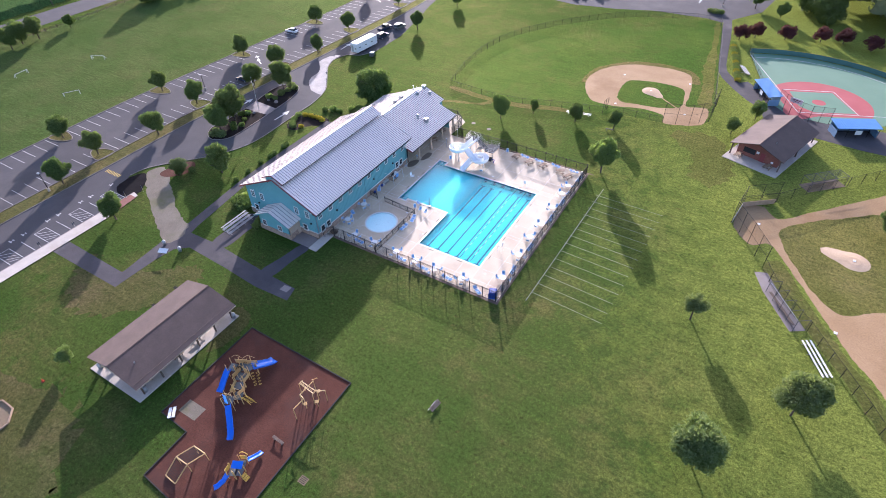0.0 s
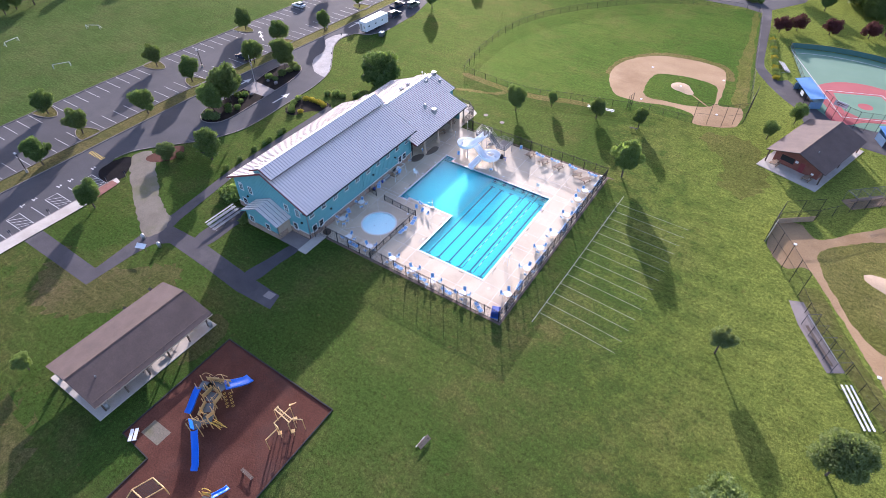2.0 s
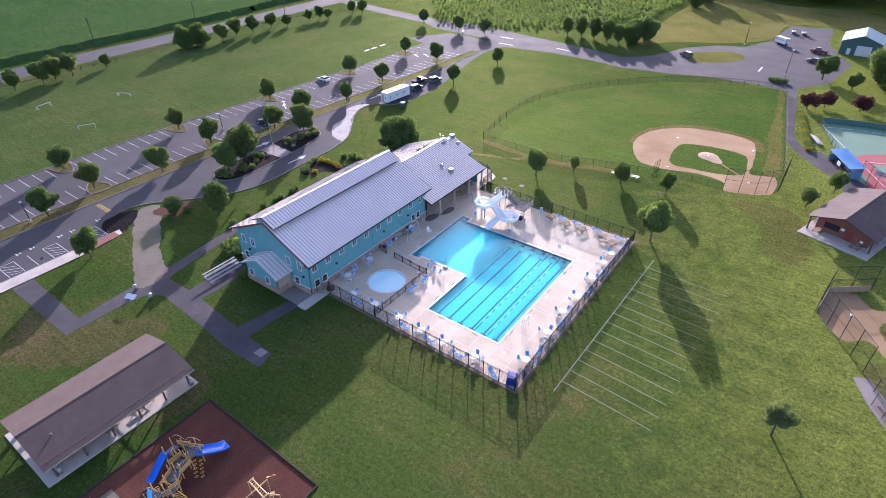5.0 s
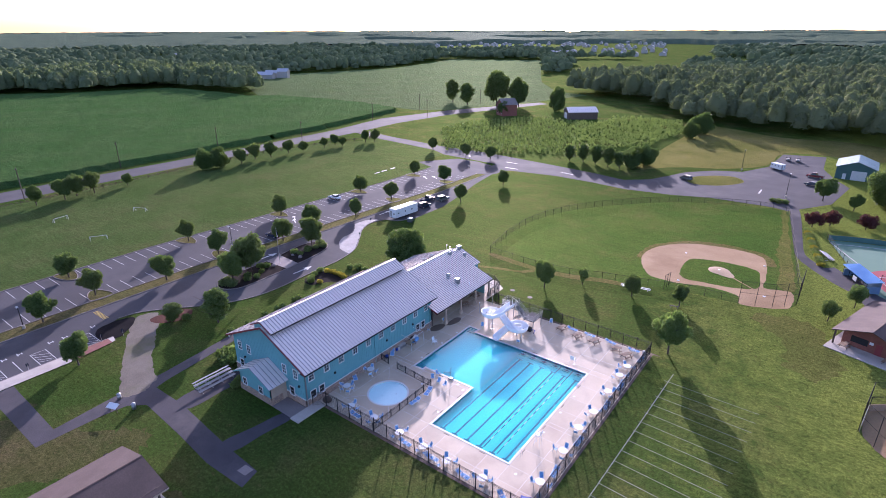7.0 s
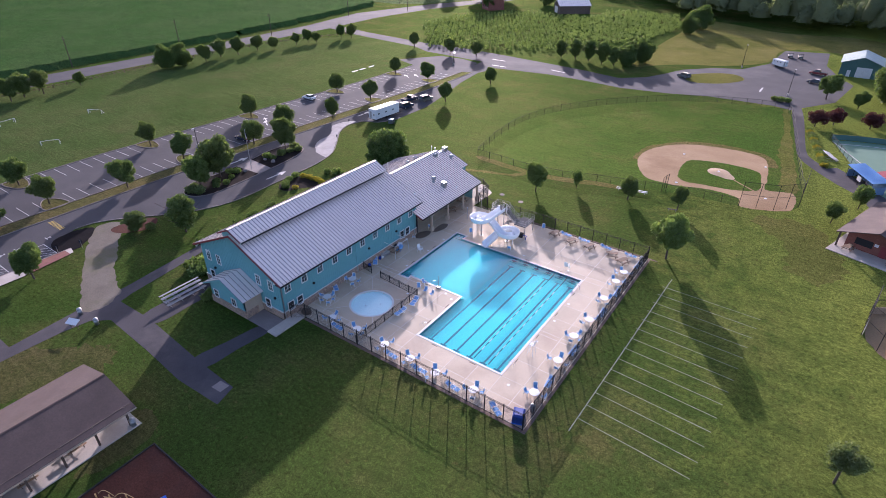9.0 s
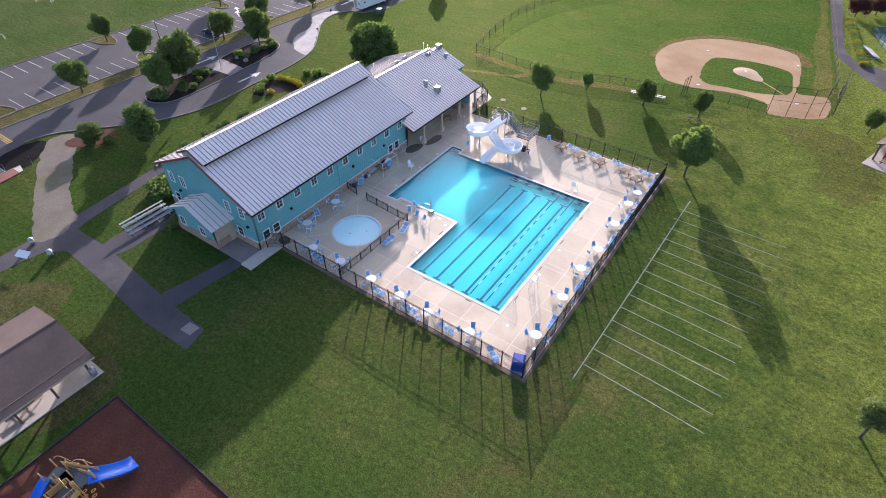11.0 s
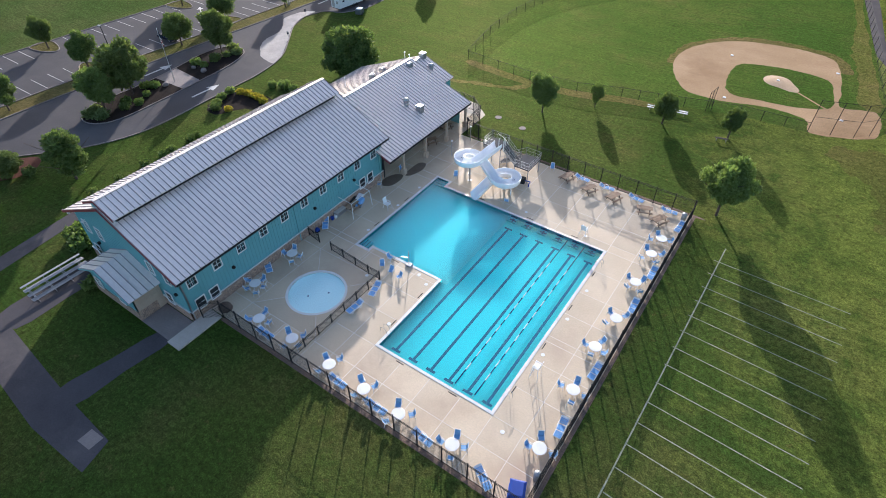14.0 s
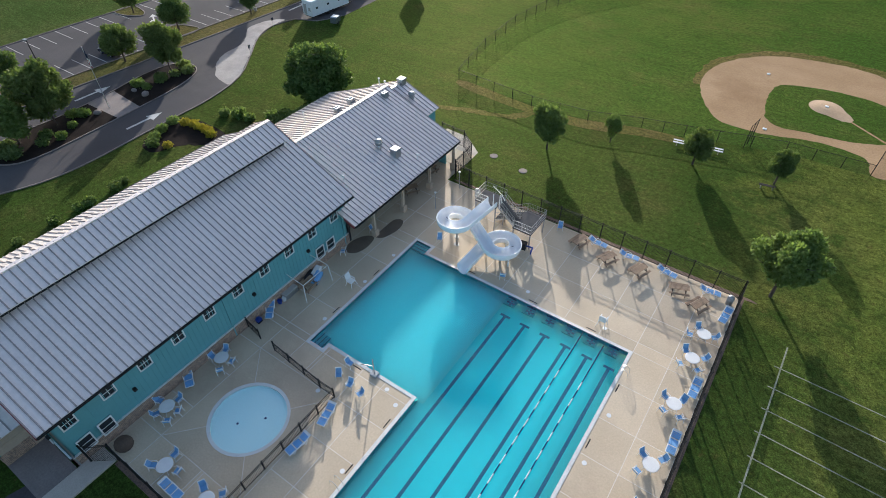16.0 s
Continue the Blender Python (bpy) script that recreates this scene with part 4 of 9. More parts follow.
# raised shallow floor of the side arm, with a sloping edge
part("shallow_floor", G().add([(x, y, z) for y in (10.77, 24.98) for x, z in ((-11.38, -0.4), (-3.2, -0.4), (0.6, -0.496), (0.6, -9.4), (-11.38, -9.4))], [(0, 1, 6, 5), (1, 2, 7, 6), (2, 3, 8, 7), (3, 4, 9, 8), (4, 0, 5, 9), (4, 3, 2, 1, 0), (5, 6, 7, 8, 9)]), PLASTER_PALE, pool_ob)
for i, yy in enumerate((26.22, 25.85, 25.48)):
    part("pool_step", G().box(-11.36, -9.6, yy - 0.36, yy, -0.5, -0.17 - 0.07 * i), PLASTER, pool_ob)
    part("step_edge", G().box(-11.36, -9.6, yy - 0.365, yy - 0.3, -0.17 - 0.07 * i, -0.162 - 0.07 * i), TILE_NAVY, pool_ob)
for i, xx in enumerate((-11.36, -10.98, -10.6)):
    part("pool_step", G().box(xx, xx + 0.36, 10.04, 11.4, -0.5, -0.17 - 0.07 * i), PLASTER, pool_ob)
    part("step_edge", G().box(xx + 0.3, xx + 0.365, 10.04, 11.4, -0.17 - 0.07 * i, -0.162 - 0.07 * i), TILE_NAVY, pool_ob)
# tiled lane lines with their cross ends
lane = G().box(-0.14, 0.14, 0.75, 22.8, 0, 0.006).box(-0.5, 0.5, 0.55, 0.82, 0, 0.006).box(-0.5, 0.5, 22.72, 22.98, 0, 0.006).mesh("lane_line", TILE_NAVY)
cross = G().box(-0.14, 0.14, -0.006, 0, -0.48, -0.12).box(-0.45, 0.45, -0.006, 0, -0.38, -0.2).mesh("wall_target", TILE_NAVY)
top_cross = G().box(-0.42, 0.42, -0.62, -0.4, 0, 0.006).box(-0.11, 0.11, -0.8, -0.2, 0, 0.006).mesh("wall_target", TILE_NAVY)
for k in range(6):
    xx = 1.1 + 2.085 * k
    o = part("lane_line", lane, None, pool_ob)
    o.location = (xx + 0.42, 0, -0.496)
    o = part("wall_target", cross, None, pool_ob)
    o.location = (xx, 24.99, 0)
    o = part("wall_target", top_cross, None, pool_ob)
    o.location = (xx + 0.1, 25.0, -0.38)
    part("target_ledge", G().box(xx - 0.6, xx + 0.6, 24.1, 24.98, -0.5, -0.382), PLASTER, pool_ob)
g = G()
g.add([(x, y, WZ) for x, y in L_POOL], [tuple(range(len(L_POOL)))])
wat = setting("water", g, WATER, "clear turquoise pool water", "water")
# coping
ring = G()
n = len(L_POOL)
off = []
for i in range(n):
    p, a, b = Vector(L_POOL[i]), Vector(L_POOL[i - 1]), Vector(L_POOL[(i + 1) % n])
    d1, d2 = (p - a).normalized(), (b - p).normalized()
    off.append(p + (Vector((d1.y, -d1.x)) + Vector((d2.y, -d2.x))) * 0.3)
for i in range(n):
    j = (i + 1) % n
    a, b, c, d = L_POOL[i], L_POOL[j], off[j], off[i]
    gg = G().add([(*a, 0.035), (*b, 0.035), (*c, 0.03), (*d, 0.03), (*a, -0.16), (*b, -0.16), (*c, -0.1), (*d, -0.1)], ((3, 2, 1, 0), (0, 1, 5, 4), (2, 3, 7, 6)))
    part("coping", gg, COPING, pool_ob, "white coping stone edge" if i == 0 else "")
# depth and warning marks along the coping, too small to read
mark_me = G().box(-0.45, 0.45, -0.05, 0.05, 0, 0.004).mesh("depth_mark", STEEL_BLACK)
for x, y, rz in ((13.35, 3, 90), (13.35, 9, 90), (13.35, 15, 90), (13.35, 21, 90), (3, 25.55, 0), (9, 25.55, 0), (-4, 25.55, 0), (3, -0.55, 0), (9, -0.55, 0), (-0.55, 3, 90), (-0.55, 7.5, 90), (-6, 10.2, 0), (-11.95, 14, 90), (-11.95, 20, 90)):
    o = part("depth_mark", mark_me, None, pool_ob)
    o.location, o.rotation_euler = (x, y, 0.003), (0, 0, radians(rz))
lid_me = G().cyl((0, 0, 0), (0, 0, 0.012), 0.2, 0.2, 12).mesh("skimmer_lid", WHITE)
for x, y in ((-1.0, 9.2), (-2.5, 10.35 - 0.4), (13.75, 8), (13.75, 13.4), (13.75, 18.2), (-12.1, 12.6), (-12.1, 18.4), (-12.1, 23), (-0.85, 2.6), (-7.2, 6.6), (14.6, -1.2), (2, 26.4), (10, 26.4)):
    o = part("skimmer_lid", lid_me, None, pool_ob)
    o.location = (x, y, 0.004)
# two floating lane ropes
float_w = G().cyl((0, 0, 0), (0, 0.9, 0), 0.055, 0.055, 6).mesh("rope_float", WHITE)
float_b = G().cyl((0, 0, 0), (0, 0.9, 0), 0.055, 0.055, 6).mesh("rope_float", TILE_NAVY)
for k, xx in enumerate((8.53, 10.67)):
    rope = thing("lane_rope", "floating lane rope of white and navy floats on the water", "lane rope", xx, 0, WZ + 0.02, 0, "lane ropes")
    part("cable", G().cyl((0, 0.05, 0), (0, 24.95, 0), 0.012, 0.012, 5), STEEL_GREY, rope)
    for i in range(26):
        o = part("rope_float", float_b if i % 2 or i > 20 or i < 1 else float_w, None, rope)
        o.location = (0, 0.6 + i * 0.92, 0)

# deck slabs with their pale joints
KC, KR = (-10.0, 1.62), 3.02
OUT = [(-0.3, -0.3), (13.1, -0.3), (13.1, 25.3), (-9.25, 25.3), (-9.25, 26.55), (-11.7, 26.55), (-11.7, 9.7), (-9.55, 9.7), (-9.55, 10.45), (-0.3, 10.45)]
XB = [-17.4, -14.5, -11.7, -9.55, -9.25, -5.4, -3.0, -0.3, 3.1, 6.4, 9.8, 13.1, 16.2, 19.3]
YB = [-6.2, -3.3, -0.3, 3.4, 6.9, 9.7, 10.45, 14.0, 17.6, 21.5, 25.3, 26.55, 30.1, 33.6, 37.2]
deck = G()
slabs = []


for i in range(len(XB) - 1):
    for j in range(len(YB) - 1):
        x0, x1, y0, y1 = XB[i], XB[i + 1], YB[j], YB[j + 1]
        cx, cy = (x0 + x1) / 2, (y0 + y1) / 2
        if in_poly(cx, cy, OUT):
            continue
        if -14.5 <= x0 and x1 <= -5.4 and -3.3 <= y0 and y1 <= 6.9:
            continue
        slabs.append((x0, x1, y0, y1))
for x0, x1, y0, y1 in slabs:
    deck.flat([(x0, y0), (x1, y0), (x1, y1), (x0, y1)], -0.0045)
# ring of slabs round the wading pool
sq = [(-5.4, -3.3), (-5.4, 6.9), (-14.5, 6.9), (-14.5, -3.3)]
rings = []
for k in range(4):
    a0 = math.atan2(sq[k][1] - KC[1], sq[k][0] - KC[0])
    a1 = math.atan2(sq[(k + 1) % 4][1] - KC[1], sq[(k + 1) % 4][0] - KC[0])
    if a1 < a0:
        a1 += 2 * math.pi
    arc = [(KC[0] + (KR + 0.25) * math.cos(a), KC[1] + (KR + 0.25) * math.sin(a)) for a in np.linspace(a1, a0, 14)]
    rings.append([sq[k], sq[(k + 1) % 4]] + arc)
    deck.add([(x, y, -0.0045) for x, y in rings[-1]], [tuple(range(len(rings[-1])))])
# joint filler under the slabs, covered patio beside the wing
deck.flat([(-21, 22), (-17.4, 22), (-17.4, 43.5), (-21, 43.5)], -0.0045)
deck_ob = setting("pool_deck", deck, JOINT, "tan concrete pool deck with pale joints", "deck")
part("deck_edge", G().box(DECK_X0, DECK_X1 + 0.05, DECK_Y0 - 0.05, DECK_Y0, -0.3, -0.005).box(DECK_X1, DECK_X1 + 0.05, DECK_Y0, DECK_Y1, -0.3, -0.005).box(-21, DECK_X1, DECK_Y1, DECK_Y1 + 0.05, -0.3, -0.005), DECK, deck_ob)
GAP = 0.034
rs = random.Random(4)
for x0, x1, y0, y1 in slabs + [(-21, -17.4, 22, 29.3), (-21, -17.4, 29.3, 36.5), (-21, -17.4, 36.5, 43.5), (-17.4, -14.9, 37.25, 40.4), (-17.4, -14.9, 40.4, 43.5)]:
    z = rs.uniform(-0.001, 0.001)
    # narrow cells along the coping are one slab with their neighbour
    part("deck_slab", G().add([(x0 + GAP, y0 + GAP, z), (x1 - GAP, y0 + GAP, z), (x1 - GAP, y1 - GAP, z), (x0 + GAP, y1 - GAP, z), (x0 + GAP, y0 + GAP, -0.05), (x1 - GAP, y0 + GAP, -0.05), (x1 - GAP, y1 - GAP, -0.05), (x0 + GAP, y1 - GAP, -0.05)], ((0, 1, 2, 3), (0, 4, 5, 1), (1, 5, 6, 2), (2, 6, 7, 3), (3, 7, 4, 0))), DECK, deck_ob)
for k, poly in enumerate(rings):
    cx, cy = sum(p[0] for p in poly) / len(poly), sum(p[1] for p in poly) / len(poly)
    q = [(x + (cx - x) * 0.012, y + (cy - y) * 0.012) for x, y in poly]
    part("deck_slab", G().add([(x, y, 0) for x, y in q], [tuple(range(len(q)))]), DECK, deck_ob)
# wading pool
kc = [(KC[0] + KR * math.cos(a), KC[1] + KR * math.sin(a)) for a in np.linspace(0, 2 * math.pi, 40, False)]
basin(kc, -0.2, 0.0, "wading_pool", WADING_FLOOR, "round shallow wading pool of pale blue plaster")
kid = bpy.data.objects["wading_pool"]
ko = [(KC[0] + (KR + 0.27) * math.cos(a), KC[1] + (KR + 0.27) * math.sin(a)) for a in np.linspace(0, 2 * math.pi, 40, False)]
part("coping", G().add([(x, y, 0.03) for x, y in kc] + [(x, y, 0.026) for x, y in ko] + [(x, y, -0.12) for x, y in kc], [(i, 40 + i, 40 + (i + 1) % 40, (i + 1) % 40) for i in range(40)] + [(i, (i + 1) % 40, 80 + (i + 1) % 40, 80 + i) for i in range(40)]), COPING, kid, "pale stone rim of the wading pool")
for x, y in ((-10.5, 0.8), (-9.0, 2.4)):
    part("drain", G().cyl((x, y, -0.198), (x, y, -0.19), 0.1, 0.1, 10), TILE_NAVY, kid)
w2 = setting("water", G().flat(kc, -0.1), WATER_SHALLOW, "clear shallow water of the wading pool", "water")
w2.visible_shadow = False
# wet marks and rust on the deck
sheet("wet_patch", smooth([(-16.8, 20.6), (-15.6, 21.0), (-15.2, 22.6), (-15.6, 24.0), (-16.6, 23.6), (-17.2, 22)], 5), 0.004, WET_STAIN, "dark wet stain on the deck", "stain")
sheet("wet_patch", smooth([(-15.6, 24.2), (-14.7, 24.6), (-14.2, 26.6), (-14.7, 28), (-15.6, 27.6), (-15.7, 25.8)], 5), 0.0045, WET_STAIN, "dark wet stain on the deck", "stain")

# ---- community building ----
def metal_roof(parent, name, quad, pitch=0.56, th=0.12, seam_h=0.07, material=None):
    """A standing-seam slope: quad = eave start, eave end, ridge end, ridge start."""
    material = material or ROOF_METAL
    q = [Vector(p) for p in quad]
    nrm = (q[1] - q[0]).cross(q[3] - q[0]).normalized()
    if nrm.z < 0:
        nrm = -nrm
        q = [q[1], q[0], q[3], q[2]]
    roof = part(name, G().slab(q, th), material, parent)
    width = (q[1] - q[0]).length
    n = max(int(width / pitch), 1)
    up = (q[3] - q[0])
    ln = up.length
    along = (q[1] - q[0]).normalized()
    u = up.normalized()
    seam = G()
    m = Matrix((along, u, nrm)).transposed()
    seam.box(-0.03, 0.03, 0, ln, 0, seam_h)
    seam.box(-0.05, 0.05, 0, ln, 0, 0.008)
    # on the pale metal, seams and their flat strips are darker than the panels
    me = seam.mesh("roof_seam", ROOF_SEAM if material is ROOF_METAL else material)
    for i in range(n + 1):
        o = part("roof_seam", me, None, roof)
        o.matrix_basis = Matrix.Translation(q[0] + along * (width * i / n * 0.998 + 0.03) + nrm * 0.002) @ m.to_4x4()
    return roof


def gable_window(parent, x, y, z, w, h, axis, lights=(2, 3), sill=True):
    """A white sash window on a wall that faces +x ('x') or -y ('y')."""
    win = new("window")
    win.parent = parent
    win.matrix_basis = pose(x, y, z, 0, 0, 90 if axis == "x" else 0)
    # local: wall plane is xz, the outside is -y
    f = 0.1
    part("window_frame", G().box(-w / 2 - f, -w / 2, -0.07, 0.02, -h / 2 - f, h / 2 + f).box(w / 2, w / 2 + f, -0.07, 0.02, -h / 2 - f, h / 2 + f).box(-w / 2, w / 2, -0.07, 0.02, h / 2, h / 2 + f).box(-w / 2, w / 2, -0.09, 0.02, -h / 2 - f, -h / 2), WHITE, win, "white window frame")
    part("pane", G().box(-w / 2, w / 2, -0.012, 0.0, -h / 2, h / 2), WINDOW, win, "dark glass pane")
    b = G()
    for i in range(1, lights[0]):
        xx = -w / 2 + w * i / lights[0]
        b.box(xx - 0.022, xx + 0.022, -0.035, -0.012, -h / 2, h / 2)
    for i in range(1, lights[1]):
        zz = -h / 2 + h * i / lights[1]
        b.box(-w / 2, w / 2, -0.034, -0.013, zz - 0.022, zz + 0.022)
    part("glazing_bar", b, WHITE, win)
    return win


hall = thing("community_building", "teal board-and-batten community building with a grey metal roof", "building")
HX0, HX1, HY0, HY1, HE = -35.0, -17.4, -8.3, 22.0, 6.75
HC = -26.05
RIDGE = 10.9
SL = (RIDGE - HE) / (HX1 - HC)


def wall_gable(x0, x1, y0, y1, eave, ridge, xc):
    """A gable wall as one thick slab across x."""
    g = G()
    prof = [(x0, GZ), (x1, GZ), (x1, eave), (xc, ridge), (x0, eave)]
    n = len(prof)
    g.add([(x, y0, z) for x, z in prof] + [(x, y1, z) for x, z in prof], [tuple(range(n)), tuple(range(2 * n - 1, n - 1, -1))] + [((i + 1) % n, i, n + i, n + (i + 1) % n) for i in range(n)])
    return g


part("wall", G().box(HX1 - 0.25, HX1, HY0, HY1, GZ, HE), TEAL, hall, "teal batten wall")
part("wall", G().box(HX0, HX0 + 0.25, HY0, HY1, GZ, HE), TEAL, hall)
part("wall", wall_gable(HX0, HX1, HY0 - 0.002, HY0 + 0.25, HE - 0.1, RIDGE - 0.15, HC), TEAL, hall)
part("wall", wall_gable(HX0, HX1, HY1 - 0.25, HY1, HE - 0.1, RIDGE - 0.15, HC), TEAL, hall)
# battens
bat = G().box(-0.025, 0.025, 0, 0.03, 1.25, HE).mesh("batten", TEAL)
k = HY0 + 0.2
while k < HY1:
    o = part("batten", bat, None, hall)
    o.matrix_basis = pose(HX1, k, 0, 0, 0, -90)
    k += 0.41
k = HX0 + 0.2
while k < HX1:
    top = HE + (RIDGE - HE) * (1 - abs(k - HC) / (HX1 - HC)) - 0.25
    part("batten", G().box(k - 0.025, k + 0.025, HY0 - 0.032, HY0 - 0.002, 1.25, top), TEAL, hall)
    k += 0.41
part("stone_base", G().box(HX1, HX1 + 0.12, HY0 - 0.12, HY1, GZ, 1.2), STONE, hall, "ledge stone base course")
part("stone_base", G().box(HX0 - 0.1, HX1 + 0.12, HY0 - 0.12, HY0, GZ, 1.2), STONE, hall)
part("stone_cap", G().box(HX1, HX1 + 0.16, HY0 - 0.16, HY1, 1.2, 1.27).box(HX0 - 0.1, HX1 + 0.16, HY0 - 0.16, HY0, 1.2, 1.27), COPING, hall)
# roof slopes, raised ridge monitor and edges
OV, RY0, RY1 = 1.05, HY0 - 0.65, HY1 + 0.5
ez = HE - SL * OV + 0.12
metal_roof(hall, "roof", [(HX1 + OV, RY0, ez), (HX1 + OV, RY1, ez), (HC, RY1, RIDGE + 0.12), (HC, RY0, RIDGE + 0.12)])
metal_roof(hall, "roof", [(HX0 - OV, RY1, ez), (HX0 - OV, RY0, ez), (HC, RY0, RIDGE + 0.12), (HC, RY1, RIDGE + 0.12)])
MZ, MW = 11.95, 2.55
mz = MZ - MW * SL
metal_roof(hall, "monitor_roof", [(HC + MW, RY0 + 0.05, mz), (HC + MW, RY1 - 0.6, mz), (HC, RY1 - 0.6, MZ), (HC, RY0 + 0.05, MZ)])
metal_roof(hall, "monitor_roof", [(HC - MW, RY1 - 0.6, mz), (HC - MW, RY0 + 0.05, mz), (HC, RY0 + 0.05, MZ), (HC, RY1 - 0.6, MZ)])
for s in (1, -1):
    xw = HC + s * (MW - 0.55)
    part("monitor_wall", G().box(min(xw, xw - s * 0.15), max(xw, xw - s * 0.15), RY0 + 0.5, RY1 - 1.0, RIDGE - 1.4, mz + 0.2), DARK_INSIDE, hall)
for ye, turn in ((RY0 + 0.45, False), (RY1 - 1.0, True)):
    pts = [(HC - MW + 0.5, ye, RIDGE - 1.3), (HC + MW - 0.5, ye, RIDGE - 1.3), (HC + MW - 0.5, ye, mz + 0.1), (HC, ye, MZ - 0.15), (HC - MW + 0.5, ye, mz + 0.1)]
    part("monitor_end", G().add(pts, [(4, 3, 2, 1, 0) if turn else (0, 1, 2, 3, 4)]), TEAL, hall)
part("ridge_cap", G().box(HC - 0.2, HC + 0.2, RY0 + 0.05, RY1 - 0.6, MZ - 0.06, MZ + 0.05), ROOF_METAL, hall)


def rake(parent, p, q, material, h=0.28, w=0.06):
    p, q = Vector(p), Vector(q)
    up = Vector((0, 0, h))
    g = G()
    side = Vector((0, w, 0))
    g.add([p, q, q - up, p - up, p - side, q - side, q - side - up, p - side - up], ((0, 1, 2, 3), (7, 6, 5, 4), (4, 5, 1, 0), (3, 2, 6, 7), (0, 3, 7, 4), (1, 5, 6, 2)))
    return part("fascia", g, material, parent)


for yy in (RY0, RY1 + 0.06):
    rake(hall, (HX1 + OV, yy, ez + 0.02), (HC, yy, RIDGE + 0.14), TRIM_RED)
    rake(hall, (HX0 - OV, yy, ez + 0.02), (HC, yy, RIDGE + 0.14), TRIM_RED)
for yy in (RY0 + 0.05, RY1 - 0.54):
    rake(hall, (HC + MW, yy, mz + 0.02), (HC, yy, MZ + 0.02), TRIM_RED, 0.2)
    rake(hall, (HC - MW, yy, mz + 0.02), (HC, yy, MZ + 0.02), TRIM_RED, 0.2)
gut = G().box(HX1 + OV, HX1 + OV + 0.13, RY0, RY1, ez - 0.2, ez - 0.05)
part("gutter", gut, STEEL_BLACK, hall, "dark eaves gutter")
part("soffit", G().box(HX1, HX1 + OV, RY0, RY1, ez - 0.22, ez - 0.16), DARK_INSIDE, hall)
for yy in (HY0 + 0.1, 6.6, HY1 - 0.6):
    part("downpipe", G().box(HX1 + 0.02, HX1 + 0.14, yy - 0.06, yy + 0.06, 0.1, ez - 0.15).box(HX1 + 0.1, HX1 + OV, yy - 0.05, yy + 0.05, ez - 0.25, ez - 0.15), STEEL_GREY if yy < 0 else TEAL, hall)
for i in range(10):
    gable_window(hall, HX1, -7.05 + 3.05 * i, 4.85, 0.95, 1.45, "x", (2, 3))
for yy in (-7.0, -5.35, 17.8, 19.3):
    gable_window(hall, HX1 + 0.13, yy, 1.75, 0.95, 1.3, "x", (1, 2))
for xx, zz in ((-33.4, 5.0), (-31.0, 5.0), (-22.0, 5.0), (-19.4, 5.0)):
    gable_window(hall, xx, HY0, zz, 0.85, 1.5, "y", (2, 3))
for xx in (-33.2, -20.4):
    gable_window(hall, xx, HY0 - 0.13, 1.75, 0.95, 1.4, "y", (1, 2))
lamp_me = G().box(-0.14, 0.14, -0.26, 0, -0.12, 0.14).mesh("wall_lamp", STEEL_BLACK)
for yy in (-2.5, 9.5, 16.4):
    o = part("wall_lamp", lamp_me, None, hall)
    o.matrix_basis = pose(HX1, yy, 3.0, 0, 0, 90)
for xx in (-32.2, -18.7):
    o = part("wall_lamp", lamp_me, None, hall)
    o.matrix_basis = pose(xx, HY0, 3.2)
for xx in (HX0 - 0.6, -32.9, -18.0):
    part("flood_lamp", G().ell((xx, HY0 - 0.35, 6.05), (0.17, 0.17, 0.14)).cyl((xx, HY0, 6.15), (xx, HY0 - 0.3, 6.05), 0.04), WHITE, hall)
# door porch on the near gable
PX0, PX1, PY, PE, PR = -29.6, -21.9, -11.3, 3.5, 5.35
PC = -25.8
part("porch_wall", G().box(PX0, PX0 + 0.2, PY, HY0, GZ, PE).box(PX1 - 0.2, PX1, PY, HY0, GZ, PE), TEAL, hall)
part("porch_wall", wall_gable(PX0, PX1, PY, PY + 0.2, PE - 0.05, PR - 0.15, PC), TEAL, hall)
part("porch_base", G().box(PX0 - 0.08, PX1 + 0.08, PY - 0.08, PY, GZ, 1.2).box(PX1, PX1 + 0.08, PY, -9.2, GZ, 1.2).box(PX0 - 0.08, PX0, PY, HY0, GZ, 1.2), STONE, hall)
ps = (PR - PE) / (PX1 - PC)
pz = PE - ps * 0.6 + 0.1
metal_roof(hall, "porch_roof", [(PX1 + 0.6, PY - 0.6, pz), (PX1 + 0.6, HY0, pz), (PC, HY0, PR + 0.1), (PC, PY - 0.6, PR + 0.1)], 0.6)
metal_roof(hall, "porch_roof", [(PX0 - 0.6, HY0, pz), (PX0 - 0.6, PY - 0.6, pz), (PC, PY - 0.6, PR + 0.1), (PC, HY0, PR + 0.1)], 0.6)
rake(hall, (PX1 + 0.6, PY - 0.6, pz + 0.02), (PC, PY - 0.6, PR + 0.12), TEAL, 0.22)
rake(hall, (PX0 - 0.6, PY - 0.6, pz + 0.02), (PC, PY - 0.6, PR + 0.12), TEAL, 0.22)
door = part("door", G().box(PX1, PX1 + 0.06, PY + 0.5, PY + 1.5, GZ, 2.1).box(PX1, PX1 + 0.06, PY + 1.55, PY + 2.55, GZ, 2.1), TAN_WALL, hall, "pair of tan metal doors")
part("door_surround", G().box(PX1 + 0.001, PX1 + 0.03, PY + 0.1, HY0 - 0.1, GZ, 3.0), TAN_WALL, hall)
for xx in (-28.2, -24.2):
    gable_window(hall, xx, PY - 0.08, 1.9, 0.9, 1.2, "y", (2, 2))

